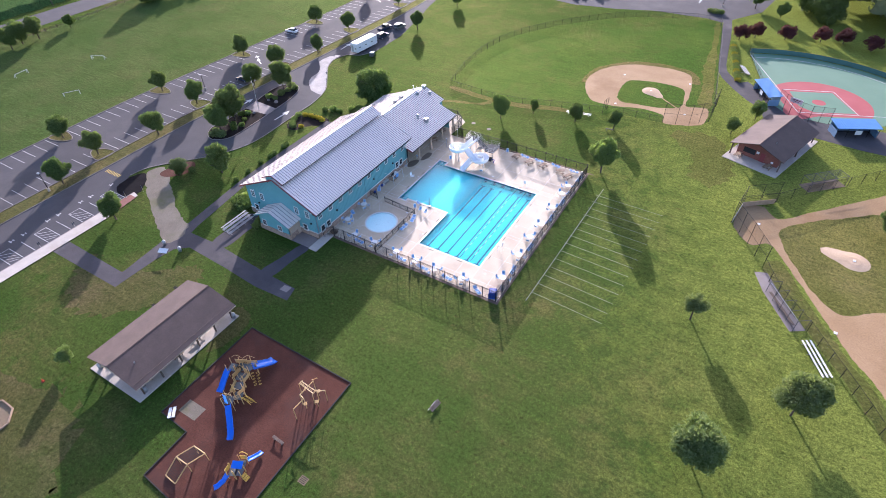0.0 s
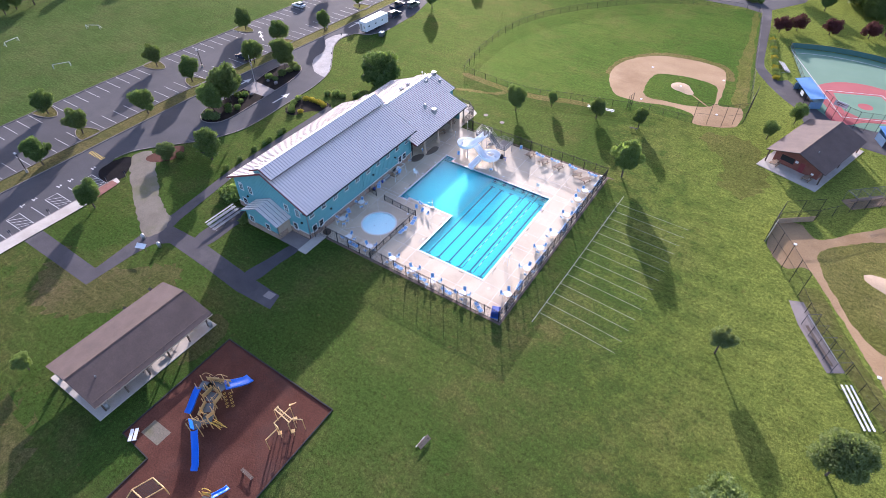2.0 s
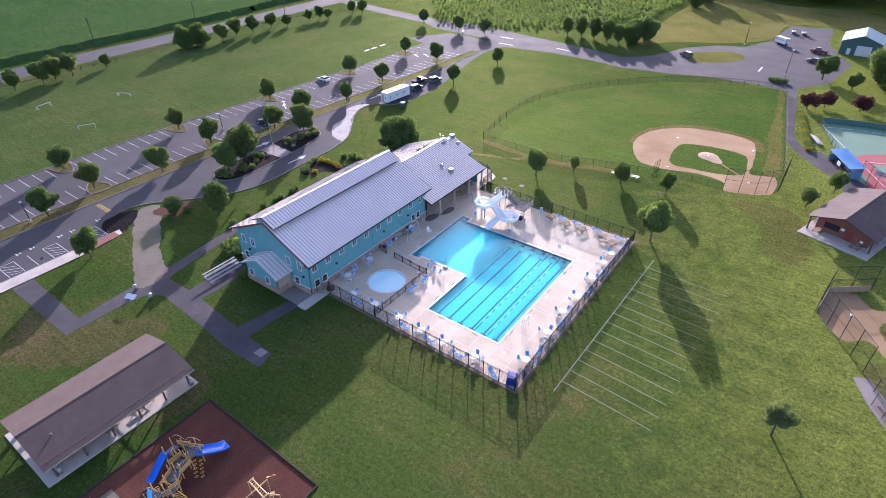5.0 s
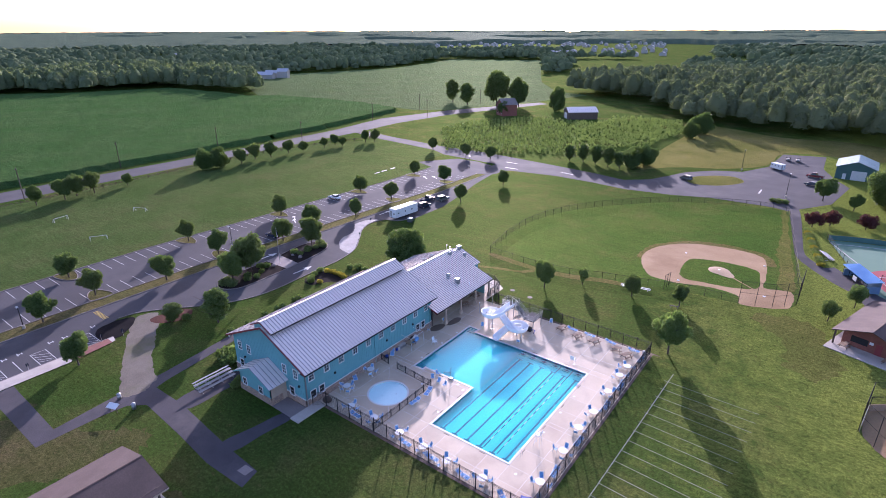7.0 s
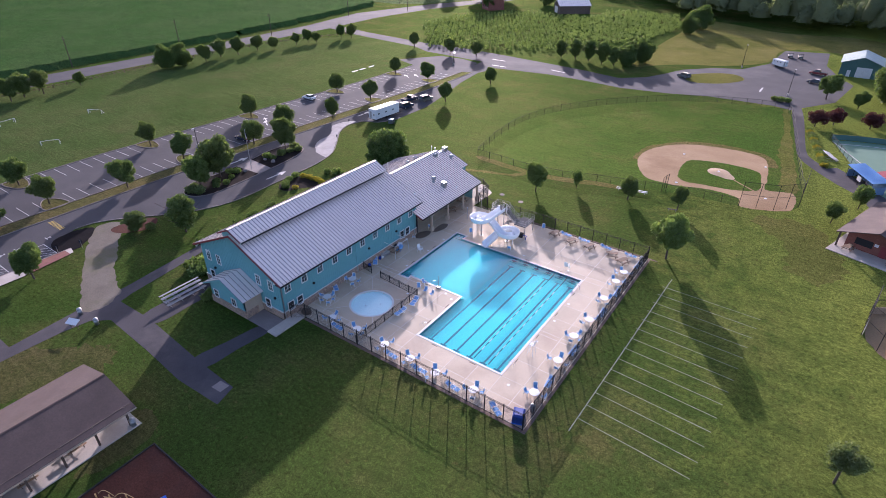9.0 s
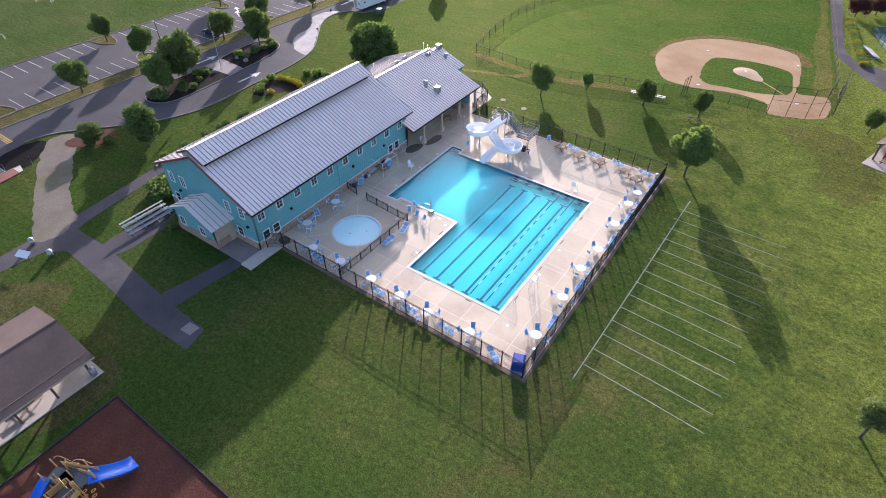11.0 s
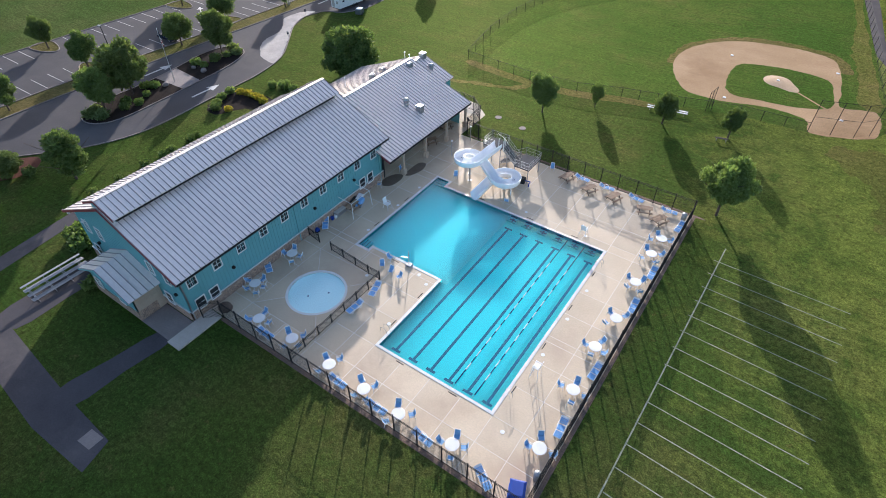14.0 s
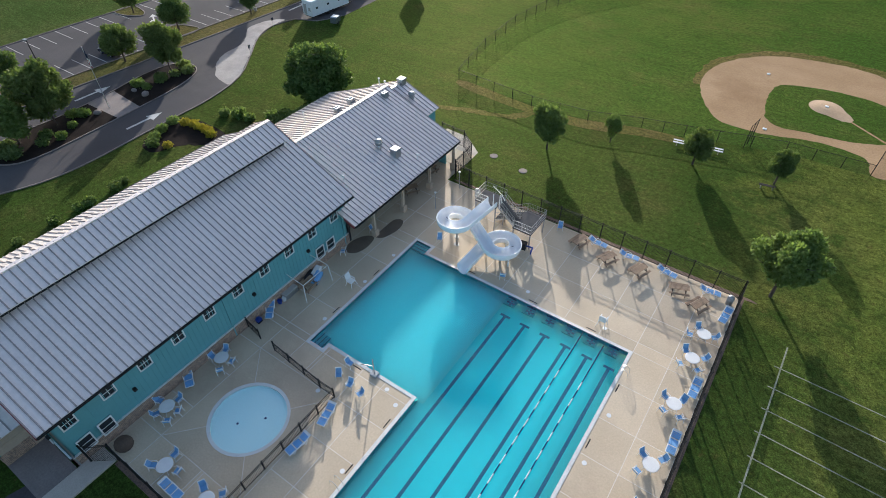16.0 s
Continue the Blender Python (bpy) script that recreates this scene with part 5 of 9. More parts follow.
# lower wing with its covered patio
wing = thing("wing_building", "low teal wing with a deep metal roof over a covered patio", "building")
WX0, WX1, WY0, WY1 = -36.5, -15.1, 22.5, 40.1
WR, WE = 8.05, 3.95
RR, RY = 7.32, 43.6
metal_roof(wing, "roof", [(WX1, WY0 - 1.6, WE), (WX1, WY1, WE), (HC, WY1, WR), (HC, WY0 - 1.6, WR)])
metal_roof(wing, "roof", [(WX0, WY1, WE), (WX0, WY0 - 0.0, WE), (HC, WY0, WR), (HC, WY1, WR)])
# roof of the set-back end
bx = -20.6
bzz = 5.1
metal_roof(wing, "rear_roof", [(bx, WY1 - 0.3, bzz), (bx, RY, bzz), (HC, RY, RR), (HC, WY1 - 0.3, RR)])
metal_roof(wing, "rear_roof", [(2 * HC - bx, RY, bzz), (2 * HC - bx, WY1 - 0.3, bzz), (HC, WY1 - 0.3, RR), (HC, RY, RR)])
part("ridge_cap", G().box(HC - 0.2, HC + 0.2, WY1, RY, RR - 0.05, RR + 0.06), ROOF_METAL, wing)
part("ridge_cap", G().box(HC - 0.2, HC + 0.2, WY0, WY1, WR - 0.05, WR + 0.06), ROOF_METAL, wing)
part("wall", G().box(-21.2, -20.95, WY0, 43.2, GZ, 5.1), TEAL, wing, "teal wall under the deep roof")
part("wall", G().box(-35.2, -34.95, WY0, 40, GZ, WE + 0.4), TEAL, wing)
part("wall", wall_gable(-31.2, -20.9, 43.0, 43.2, 4.9, RR - 0.2, HC), TEAL, wing)
part("wall", wall_gable(-35, -17, 39.85, 40.0, 4.2, WR - 0.3, HC), TEAL, wing)
part("wall", G().box(-17.5, -17.3, HY1, HY1 + 0.3, GZ, WE).box(-21, -17.4, HY1, HY1 + 0.15, GZ, 5), DARK_INSIDE, wing)
part("stone_base", G().box(-20.95, -20.8, WY0, 43.2, GZ, 1.2), STONE, wing)
rake(wing, (WX1, WY1 + 0.06, WE + 0.02), (HC, WY1 + 0.06, WR + 0.02), TRIM_RED)
rake(wing, (bx, RY + 0.06, bzz), (HC, RY + 0.06, RR), TRIM_RED)
rake(wing, (WX1, WY0 - 1.6, WE + 0.02), (-16.4, WY0 - 1.6, WE + 0.55), TRIM_RED)
part("gutter", G().box(WX1, WX1 + 0.13, WY0 - 1.6, WY1, WE - 0.2, WE - 0.05), STEEL_BLACK, wing)
col = G().box(-0.14, 0.14, -0.14, 0.14, 0.9, WE - 0.1).bev(-0.3, 0.3, -0.3, 0.3, GZ, 0.9, 0.05).mesh("column", TAN_WALL)
for yy in (24.4, 29.4, 34.6, 39.6):
    o = part("column", col, None, wing, "square tan porch column")
    o.location = (-15.7, yy, 0)
part("beam", G().box(-15.85, -15.55, WY0, WY1, WE - 0.45, WE - 0.12), TAN_WALL, wing)
for yy in (26, 31, 37.5):
    part("door", G().box(-20.95, -20.88, yy, yy + 1.0, GZ, 2.1), TAN_WALL, wing)
# roof vents and flues
def vent(x, y, kind, h):
    zr = WR - (WR - WE) * abs(x - HC) / (WX1 - HC)
    if y > WY1:
        zr = RR - (RR - bzz) * abs(x - HC) / (bx - HC)
    if kind == "hood":
        part("roof_vent", G().cyl((x, y, zr - 0.2), (x, y, zr + h * 0.55), 0.3, 0.3, 12).cyl((x, y, zr + h * 0.55), (x, y, zr + h), 0.42, 0.42, 12).cyl((x, y, zr + h), (x, y, zr + h + 0.12), 0.42, 0.1, 12), STEEL_GREY, wing, "round metal fan vent", True)
    elif kind == "box":
        part("roof_vent", G().box(x - 0.42, x + 0.42, y - 0.42, y + 0.42, zr - 0.3, zr + h * 0.8).bev(x - 0.5, x + 0.5, y - 0.5, y + 0.5, zr + h * 0.8, zr + h, 0.06), STEEL_GREY, wing, "square metal roof vent")
    elif kind == "goose":
        g = G().box(x - 0.35, x + 0.35, y - 0.35, y + 0.35, zr - 0.3, zr + 0.35)
        for d in (-0.3, 0.0, 0.3):
            g.cyl((x - 0.3, y + d, zr + 0.4), (x + 0.3, y + d, zr + 0.4), 0.13, 0.13, 8)
        part("roof_vent", g, STEEL_GREY, wing, "triple metal vent hood")
    else:
        part("vent_pipe", G().cyl((x, y, zr - 0.2), (x, y, zr + h), 0.05, 0.05, 8).cyl((x, y, zr + h), (x, y, zr + h + 0.16), 0.12, 0.12, 8), WHITE, wing)


vent(-20.2, 31.2, "hood", 1.0)
vent(-18.4, 31.9, "box", 0.95)
vent(-16.6, 33.6, "pipe", 0.45)
vent(-19.6, 24.6, "pipe", 0.5)
vent(-25.0, 38.4, "goose", 0.6)
vent(-27.4, 32.6, "goose", 0.6)
vent(-27.6, 35.2, "goose", 0.6)
vent(-26.4, 40.2, "pipe", 1.2)
vent(-26.8, 39.6, "pipe", 1.1)
vent(-30.0, 29.6, "pipe", 1.3)
vent(-25.9, 42.9, "box", 0.7)
vent(-23.6, 41.9, "hood", 0.7)
sheet("concrete_pad", [(-15.2, 40.2), (-14.8, 41.7), (-15.0, 44.4), (-18.1, 46.8), (-21.7, 47.1), (-22, 43.2)], GZ + 0.02, CONCRETE, "pale concrete walk beside the wing", "pad")

# ---- poolside things ----
def rails(g, pts, zs, r=0.025):
    for z in zs:
        g.tube([(x, y, z) for x, y in pts], r)
    return g


def picket_fence(name, pts, h, label, group, gap=0.12, post=2.4, mat=None, gate=()):
    """A black bar fence along a line: posts, rails and close pickets, panel by panel."""
    mat = mat or STEEL_BLACK
    fence = thing(name, label, "fence", 0, 0, 0, 0, group)
    pm = G().box(-0.045, 0.045, -0.045, 0.045, GZ, h + 0.08).box(-0.06, 0.06, -0.06, 0.06, h + 0.08, h + 0.12).mesh("post", mat)
    for (x0, y0), (x1, y1) in zip(pts[:-1], pts[1:]):
        a, b = Vector((x0, y0, 0)), Vector((x1, y1, 0))
        ln = (b - a).length
        n = max(int(round(ln / post)), 1)
        u = (b - a) / ln
        rz = math.degrees(math.atan2(u.y, u.x))
        step = ln / n
        gr, gp = G(), G()
        gr.box(0, step, -0.018, 0.018, -0.04, 0)
        k = gap
        while k < step - 0.05:
            gp.box(k - 0.009, k + 0.009, -0.009, 0.009, 0.05, h)
            k += gap
        rm, pk = gr.mesh("rail", mat), gp.mesh("picket_infill", mat)
        for i in range(n + 1):
            p = a + u * step * i
            o = part("post", pm, None, fence)
            o.matrix_basis = pose(p.x, p.y, 0, 0, 0, rz)
            if i < n:
                for zr in (0.16, h - 0.2, h):
                    o = part("rail", rm, None, fence)
                    o.matrix_basis = pose(p.x, p.y, zr, 0, 0, rz)
                o = part("picket_infill", pk, None, fence, "", False, "stuff")
                o.matrix_basis = pose(p.x, p.y, 0, 0, 0, rz)
    return fence


FH = 2.45
picket_fence("pool_fence", [(-16.9, -7.6), (-15.3, -6.35), (19.25, -6.35)], FH, "black metal bar fence along the pool deck", "pool fences")
picket_fence("pool_fence", [(19.3, -6.3), (19.3, 36.95)], FH, "black metal bar fence along the pool deck", "pool fences")
picket_fence("pool_fence", [(19.2, 37.05), (-12.0, 37.5), (-14.5, 38.3)], FH, "black metal bar fence behind the slide", "pool fences")
picket_fence("pool_fence", [(-14.5, 38.3), (-14.8, 42.4), (-17.2, 44.4), (-20.8, 44.6)], FH, "black metal bar fence beside the wing", "pool fences")
picket_fence("low_fence", [(-5.75, -6.2), (-5.6, 6.9), (-7.2, 6.9), (-13.2, 7.4)], 1.25, "low black bar fence round the wading pool", "pool fences", 0.12, 2.0)
picket_fence("low_fence", [(-17.25, 7.9), (-15.3, 7.6)], 1.25, "short low black fence at the wall", "pool fences", 0.12, 2.0)
# drip edge of stones outside the fences
sheet("stone_edging", [(-15.4, -6.75), (19.75, -6.75), (19.75, 37.5), (19.36, 37.5), (19.36, -6.26), (-15.4, -6.26)], GZ + 0.012, RIVER, "band of rusty brown stones outside the fence", "stones")
sheet("stone_edging", ragged([(-12, 37.5), (-12, 38.0), (6, 37.9), (19.3, 37.7), (19.3, 37.3), (6, 37.35)], 10, 0.06, 12.0), GZ + 0.013, RIVER, "band of rusty brown stones outside the fence", "stones")

tb = thing("round_table", "round white patio table on the pool deck", "table", 0, 0, 0, 0, "patio tables")
part("tabletop", G().cyl((0, 0, 0.7), (0, 0, 0.73), 0.6, 0.62, 24).cyl((0, 0, 0.73), (0, 0, 0.745), 0.62, 0.58, 24), WHITE, tb, "white round top")
part("pole", G().cyl((0, 0, 0.02), (0, 0, 0.7), 0.035, 0.035, 8), WHITE, tb)
for i in range(4):
    a = i * math.pi / 2 + 0.4
    part("leg", G().tube([(0.52 * math.cos(a), 0.52 * math.sin(a), 0.0), (0.3 * math.cos(a), 0.3 * math.sin(a), 0.4), (0.42 * math.cos(a), 0.42 * math.sin(a), 0.7)], 0.02, 5), WHITE, tb)
ch = thing("patio_chair", "blue sling patio chair with a white metal frame", "chair", 0, 0, 0, 0, "patio chairs")
for s in (-1, 1):
    part("side_frame", G().tube([(0.27 * s, -0.27, 0), (0.27 * s, -0.24, 0.6), (0.27 * s, 0.2, 0.58), (0.27 * s, 0.3, 0)], 0.027, 5).tube([(0.25 * s, -0.25, 0.4), (0.25 * s, 0.16, 0.38), (0.24 * s, 0.36, 0.95)], 0.026, 5), WHITE, ch)
part("seat", G().box(-0.24, 0.24, -0.25, 0.18, 0.385, 0.405), BLUE_MESH, ch)
part("backrest", G().slab([(-0.24, 0.18, 0.4), (0.24, 0.18, 0.4), (0.23, 0.36, 0.92), (-0.23, 0.36, 0.92)], 0.02), BLUE_MESH, ch)
part("headband", G().box(-0.24, 0.24, 0.345, 0.385, 0.86, 0.96), WHITE, ch)
lg = thing("sun_lounger", "blue strap sun lounger with a white resin frame", "lounger", 0, 0, 0, 0, "sun loungers")
for s in (-1, 1):
    part("side_rail", G().tube([(0.33 * s, -1.0, 0.3), (0.33 * s, -0.5, 0.36), (0.33 * s, 0.3, 0.3), (0.33 * s, 0.98, 0.66)], 0.05, 6), WHITE, lg)
    part("armrest", G().tube([(0.36 * s, -0.2, 0.34), (0.37 * s, -0.05, 0.52), (0.37 * s, 0.32, 0.54), (0.35 * s, 0.5, 0.42)], 0.03, 5), WHITE, lg)
    for y0 in (-0.62, 0.45):
        part("leg", G().tube([(0.33 * s, y0 - 0.15, 0.32), (0.34 * s, y0, 0.0), (0.33 * s, y0 + 0.2, 0.32)], 0.035, 5), WHITE, lg)
part("end_bar", G().cyl((-0.33, -1.0, 0.3), (0.33, -1.0, 0.3), 0.045, 0.045, 6), WHITE, lg)
strap = G().bev(-0.31, 0.31, -0.055, 0.055, -0.012, 0.012, 0.006).mesh("strap", BLUE_FADED)
strap_pale = G().bev(-0.31, 0.31, -0.03, 0.03, -0.012, 0.012, 0.006).mesh("strap", WHITE)
for i in range(17):
    yy = -0.94 + i * 0.115
    zz = 0.31 + 0.12 * (yy + 0.94) if yy < -0.5 else (0.37 - 0.075 * (yy + 0.5) if yy < 0.3 else 0.32 + 0.5 * (yy - 0.3))
    o = part("strap", strap_pale if i in (5, 11, 16) else strap, None, lg)
    o.matrix_basis = pose(0, yy, zz + 0.04, 26 if yy > 0.3 else 0)
part("headrest", G().slab([(-0.31, 0.8, 0.62), (0.31, 0.8, 0.62), (0.31, 1.0, 0.72), (-0.31, 1.0, 0.72)], 0.04), WHITE, lg)
pt = thing("picnic_table", "weathered wooden picnic table on the deck", "picnic table", 0, 0, 0, 0, "picnic tables")
for i in range(5):
    part("top_board", G().bev(-0.95, 0.95, -0.37 + i * 0.15, -0.235 + i * 0.15, 0.71, 0.75, 0.008), WOOD, pt)
for s in (-1, 1):
    for i in range(2):
        part("bench_board", G().bev(-0.95, 0.95, s * 0.68 - 0.13 + i * 0.135, s * 0.68 - 0.005 + i * 0.135, 0.42, 0.46, 0.008), WOOD, pt)
    part("brace", G().box(0.62 * s - 0.03, 0.62 * s + 0.03, -0.8, 0.8, 0.36, 0.42).box(0.62 * s - 0.03, 0.62 * s + 0.03, -0.36, 0.36, 0.66, 0.71), WOOD_DARK, pt)
    for q in (-1, 1):
        part("leg", G().tube([(0.62 * s, 0.68 * q, 0), (0.62 * s, 0.3 * q, 0.7)], 0.05, 4), WOOD_DARK, pt)


def chairs_at(x, y, angles, r=0.95, blue=None):
    rr = random.Random(int(x * 31 + y * 17))
    for a in angles:
        a += rr.uniform(-14, 14)
        d = r + rr.uniform(-0.08, 0.25)
        copy_thing(ch, pose(x + d * math.cos(radians(a)), y + d * math.sin(radians(a)), 0, 0, 0, a - 90 + rr.uniform(-20, 20)))


spots = [(-15.8, -1.6), (-11.7, -4.7), (-7.1, -4.6), (-2.0, -4.8), (2.4, -5.0), (6.5, -5.2), (11.9, -4.9), (18.0, -1.1), (17.9, 5.6), (17.6, 11.2), (17.9, 15.7), (17.7, 21.7), (17.6, 27.0), (17.7, 30.2), (-16.0, 4.0)]
for k, (x, y) in enumerate(spots):
    if k == 0:
        tb.matrix_basis = pose(x, y, 0)
    else:
        copy_thing(tb, pose(x, y, 0, 0, 0, k * 37))
ch.matrix_basis = pose(-15.8, -0.6, 0, 0, 0, 5)
chairs_at(-15.8, -1.6, (170, 250, 330, 30))
for k, (x, y) in enumerate(spots[1:]):
    base = (k * 53) % 60
    chairs_at(x, y, [base, base + 85, base + 178, base + 268][: 4 if k % 3 else 3] if y > -4 or x > 11 else [base + 20, base + 110, base + 200, base + 290][: 4 if k % 2 else 3])
lounge = [(-10.0, -5.5, 90), (-0.3, -5.6, 88), (4.4, -5.65, 92), (9.4, -5.65, 85), (15.4, -5.7, 60), (18.6, 1.8, 5), (18.7, 8.8, -4), (18.75, 18.6, 3), (18.7, 24.4, 0), (18.75, 33.9, -6),
          (16.7, 36.2, 96), (12.4, 36.4, 84), (8.4, 36.5, 95), (4.9, 36.6, 88), (-17.0, 1.2, 60), (-4.9, 5.3, 12), (-5.0, 2.2, -8), (-16.9, 10.3, 40)]
for k, (x, y, rz) in enumerate(lounge):
    m = pose(x, y, 0, 0, 0, rz)
    if k == 0:
        lg.matrix_basis = m
    else:
        copy_thing(lg, m)
tables = [(16.3, 33.7, 65), (14.1, 34.7, 20), (10.0, 34.9, 70), (6.7, 34.8, 64), (3.2, 35.6, 75), (-17.2, 32.7, 60), (-17.6, 37.2, 80)]
for k, (x, y, rz) in enumerate(tables):
    m = pose(x, y, 0, 0, 0, rz)
    if k == 0:
        pt.matrix_basis = m
    else:
        copy_thing(pt, m)
for x, y, rz in ((-16.6, 20.2, -60), (-16.2, 24.6, 100), (0.5, 36.6, 20), (-6.6, 8.6, 40), (-5.2, 8.4, 10), (-3.9, 8.2, -20), (-9.4, 27.6, 30), (-1.0, 26.6, 200), (-6.6, 10.0, 90)):
    copy_thing(ch, pose(x, y, 0, 0, 0, rz))


def guard_chair(x, y, rz, h):
    t = thing("lifeguard_chair", "white plastic lifeguard chair at the pool edge", "lifeguard chair", x, y, 0, rz, "lifeguard chairs")
    for sx_ in (-1, 1):
        for sy in (-1, 1):
            part("leg", G().cyl((0.42 * sx_, 0.42 * sy, 0), (0.28 * sx_, 0.25 * sy, h), 0.035, 0.03, 6), WHITE, t)
        part("armrest", G().bev(0.3 * sx_ - 0.05, 0.3 * sx_ + 0.05, -0.3, 0.3, h + 0.26, h + 0.32, 0.015).cyl((0.3 * sx_, -0.25, h), (0.3 * sx_, -0.25, h + 0.28), 0.025), WHITE, t)
    part("seat", G().bev(-0.33, 0.33, -0.32, 0.32, h - 0.03, h + 0.05, 0.02), WHITE, t)
    part("backrest", G().slab([(-0.32, 0.3, h + 0.05), (0.32, 0.3, h + 0.05), (0.32, 0.44, h + 0.8), (-0.32, 0.44, h + 0.8)], 0.05), WHITE, t)
    for i in range(int(h / 0.35)):
        part("rung", G().cyl((-0.36, -0.36, 0.3 + i * 0.35), (0.36, -0.36, 0.3 + i * 0.35), 0.022), STEEL_GREY, t)
    return t


guard_chair(14.3, 5.3, -90, 1.7)
guard_chair(-12.9, 17.3, 90, 0.6)
guard_chair(9.6, 26.6, 180, 0.8)
# white post with arms by the inner corner
tp = thing("pool_lift", "grey metal pool lift with a swing arm", "pool lift", -4.3, 11.0 - 0.5, 0)
part("mast", G().cyl((0, 0, 0), (0, 0, 2.2), 0.05, 0.05, 8), STEEL_GREY, tp)
part("arm", G().tube([(0, 0, 1.2), (-0.8, -0.3, 1.2), (-1.3, -0.3, 0.7)], 0.035), STEEL_GREY, tp)
part("base", G().bev(-0.3, 0.35, -0.3, 0.3, 0.004, 0.22, 0.05), STEEL_GREY, tp)


def ladder(x, y, rz):
    t = thing("pool_ladder", "curved stainless steel pool ladder rails", "ladder", x, y, 0, rz, "pool ladders")
    for s in (-0.25, 0.25):
        part("handrail", G().tube([(0.55, s, 0.03), (0.5, s, 0.7), (0.2, s, 0.92), (-0.15, s, 0.75), (-0.28, s, 0.1), (-0.28, s, -0.75)], 0.022), ALU, t)
    for z in (-0.3, -0.6):
        part("tread", G().box(-0.33, -0.22, -0.25, 0.25, z - 0.02, z + 0.02), ALU, t)


ladder(13.1, 2.0, 0)
ladder(13.1, 22.6, 0)
ladder(-0.35, 1.6, 180)
# canopy frame at the wall with goods under it
cf = thing("canopy_frame", "bare white tube frame of a canopy", "canopy frame", -16.5, 15.0, 0, 0)
cp = [(-1.6, -1.7), (1.6, -1.9), (1.6, 1.7), (-1.6, 1.8)]
for x, y in cp:
    part("leg", G().cyl((x, y, 0), (x * 0.92, y * 0.92, 2.2), 0.04, 0.04, 6), WHITE, cf)
for i in range(4):
    a, b = cp[i], cp[(i + 1) % 4]
    part("roof_tube", G().cyl((a[0] * 0.92, a[1] * 0.92, 2.2), (b[0] * 0.92, b[1] * 0.92, 2.2), 0.035), WHITE, cf)
copy_thing(pt, pose(-16.3, 14.6, 0, 0, 0, 95))
bx = thing("storage_box", "grey plastic storage box under the canopy frame", "box", -17.0, 13.0, 0, 90)
part("body", G().bev(-0.8, 0.8, -0.3, 0.3, 0, 0.55, 0.03), STEEL_GREY, bx)
part("lid", G().bev(-0.84, 0.84, -0.34, 0.34, 0.55, 0.66, 0.05), PALE_WALL, bx)
for x, y, mt, lb in ((-16.9, 16.4, WHITE, "folded white lounger pad by the wall"), (-16.3, 15.9, BLUE_FADED, "folded blue lounger pad by the wall"), (-17.0, 15.6, DARK_INSIDE, "dark bag leaning at the wall")):
    single("folded_pad", G().bev(-0.35, 0.35, -0.7, 0.7, 0, 0.7, 0.12), mt, lb, "pad", pose(x, y, 0, 0, 12, 20))
for x, y, c, lb in ((-17.0, 11.6, BLUE_TARP, "small blue plastic crate by the wall"), (-16.9, 12.1, WHITE, "small white bucket by the wall")):
    single("bucket", G().cyl((0, 0, 0), (0, 0, 0.4), 0.18, 0.24, 10), c, lb, "bucket", pose(x, y, 0))
hr = thing("hose_reel", "blue hose reel against the stone wall", "hose reel", -16.9, 8.9, 0)
part("drum", G().cyl((-0.15, 0, 0.3), (0.15, 0, 0.3), 0.28, 0.28, 12), BLUE_TARP, hr)
part("stand", G().box(-0.2, 0.2, -0.25, 0.25, 0, 0.12), STEEL_BLACK, hr)
rd = single("planter_mound", G().ell((0, 0, 0.1), (0.8, 0.7, 0.5), 12, 8), WOOD_DARK, "brown covered pump mound by the fence", "mound", pose(-16.2, -5.4, 0), "", "", True)
bt = thing("covered_cart", "tall cart under a blue tarpaulin in the deck corner", "cart", 18.2, -5.3, 0, 20)
part("cover", G().bev(-0.65, 0.65, -0.75, 0.75, 0.12, 1.35, 0.2), BLUE_TARP, bt)
part("hem", G().bev(-0.68, 0.68, -0.78, 0.78, 0.06, 0.2, 0.02), BLUE_PLASTIC, bt)
can = thing("trash_can", "grey metal trash can with a domed lid", "trash can", 18.9, -3.2, 0, 0, "trash cans")
part("body", G().cyl((0, 0, 0), (0, 0, 0.85), 0.3, 0.32, 14), STEEL_GREY, can, "", True)
part("lid", G().ell((0, 0, 0.86), (0.34, 0.34, 0.24), 14, 6), STEEL_GREY, can, "", True)
copy_thing(can, pose(18.6, 35.9, 0))
copy_thing(can, pose(-10.2, 36.5, 0))

# ---- water slide ----
slide = thing("water_slide", "white fibreglass double spiral water slide at the pool edge", "water slide")
RV, FV = Vector((0.82, 0.573, 0)), Vector((-0.573, 0.82, 0))
C1, C2, SR = Vector((-7.55, 28.15, 0)), Vector((-2.75, 29.0, 0)), 1.5
path = []
S0 = Vector((-5.35, 31.4, 0))


def ring_pt(c, a):
    return c + (RV * math.cos(radians(a)) + FV * math.sin(radians(a))) * SR


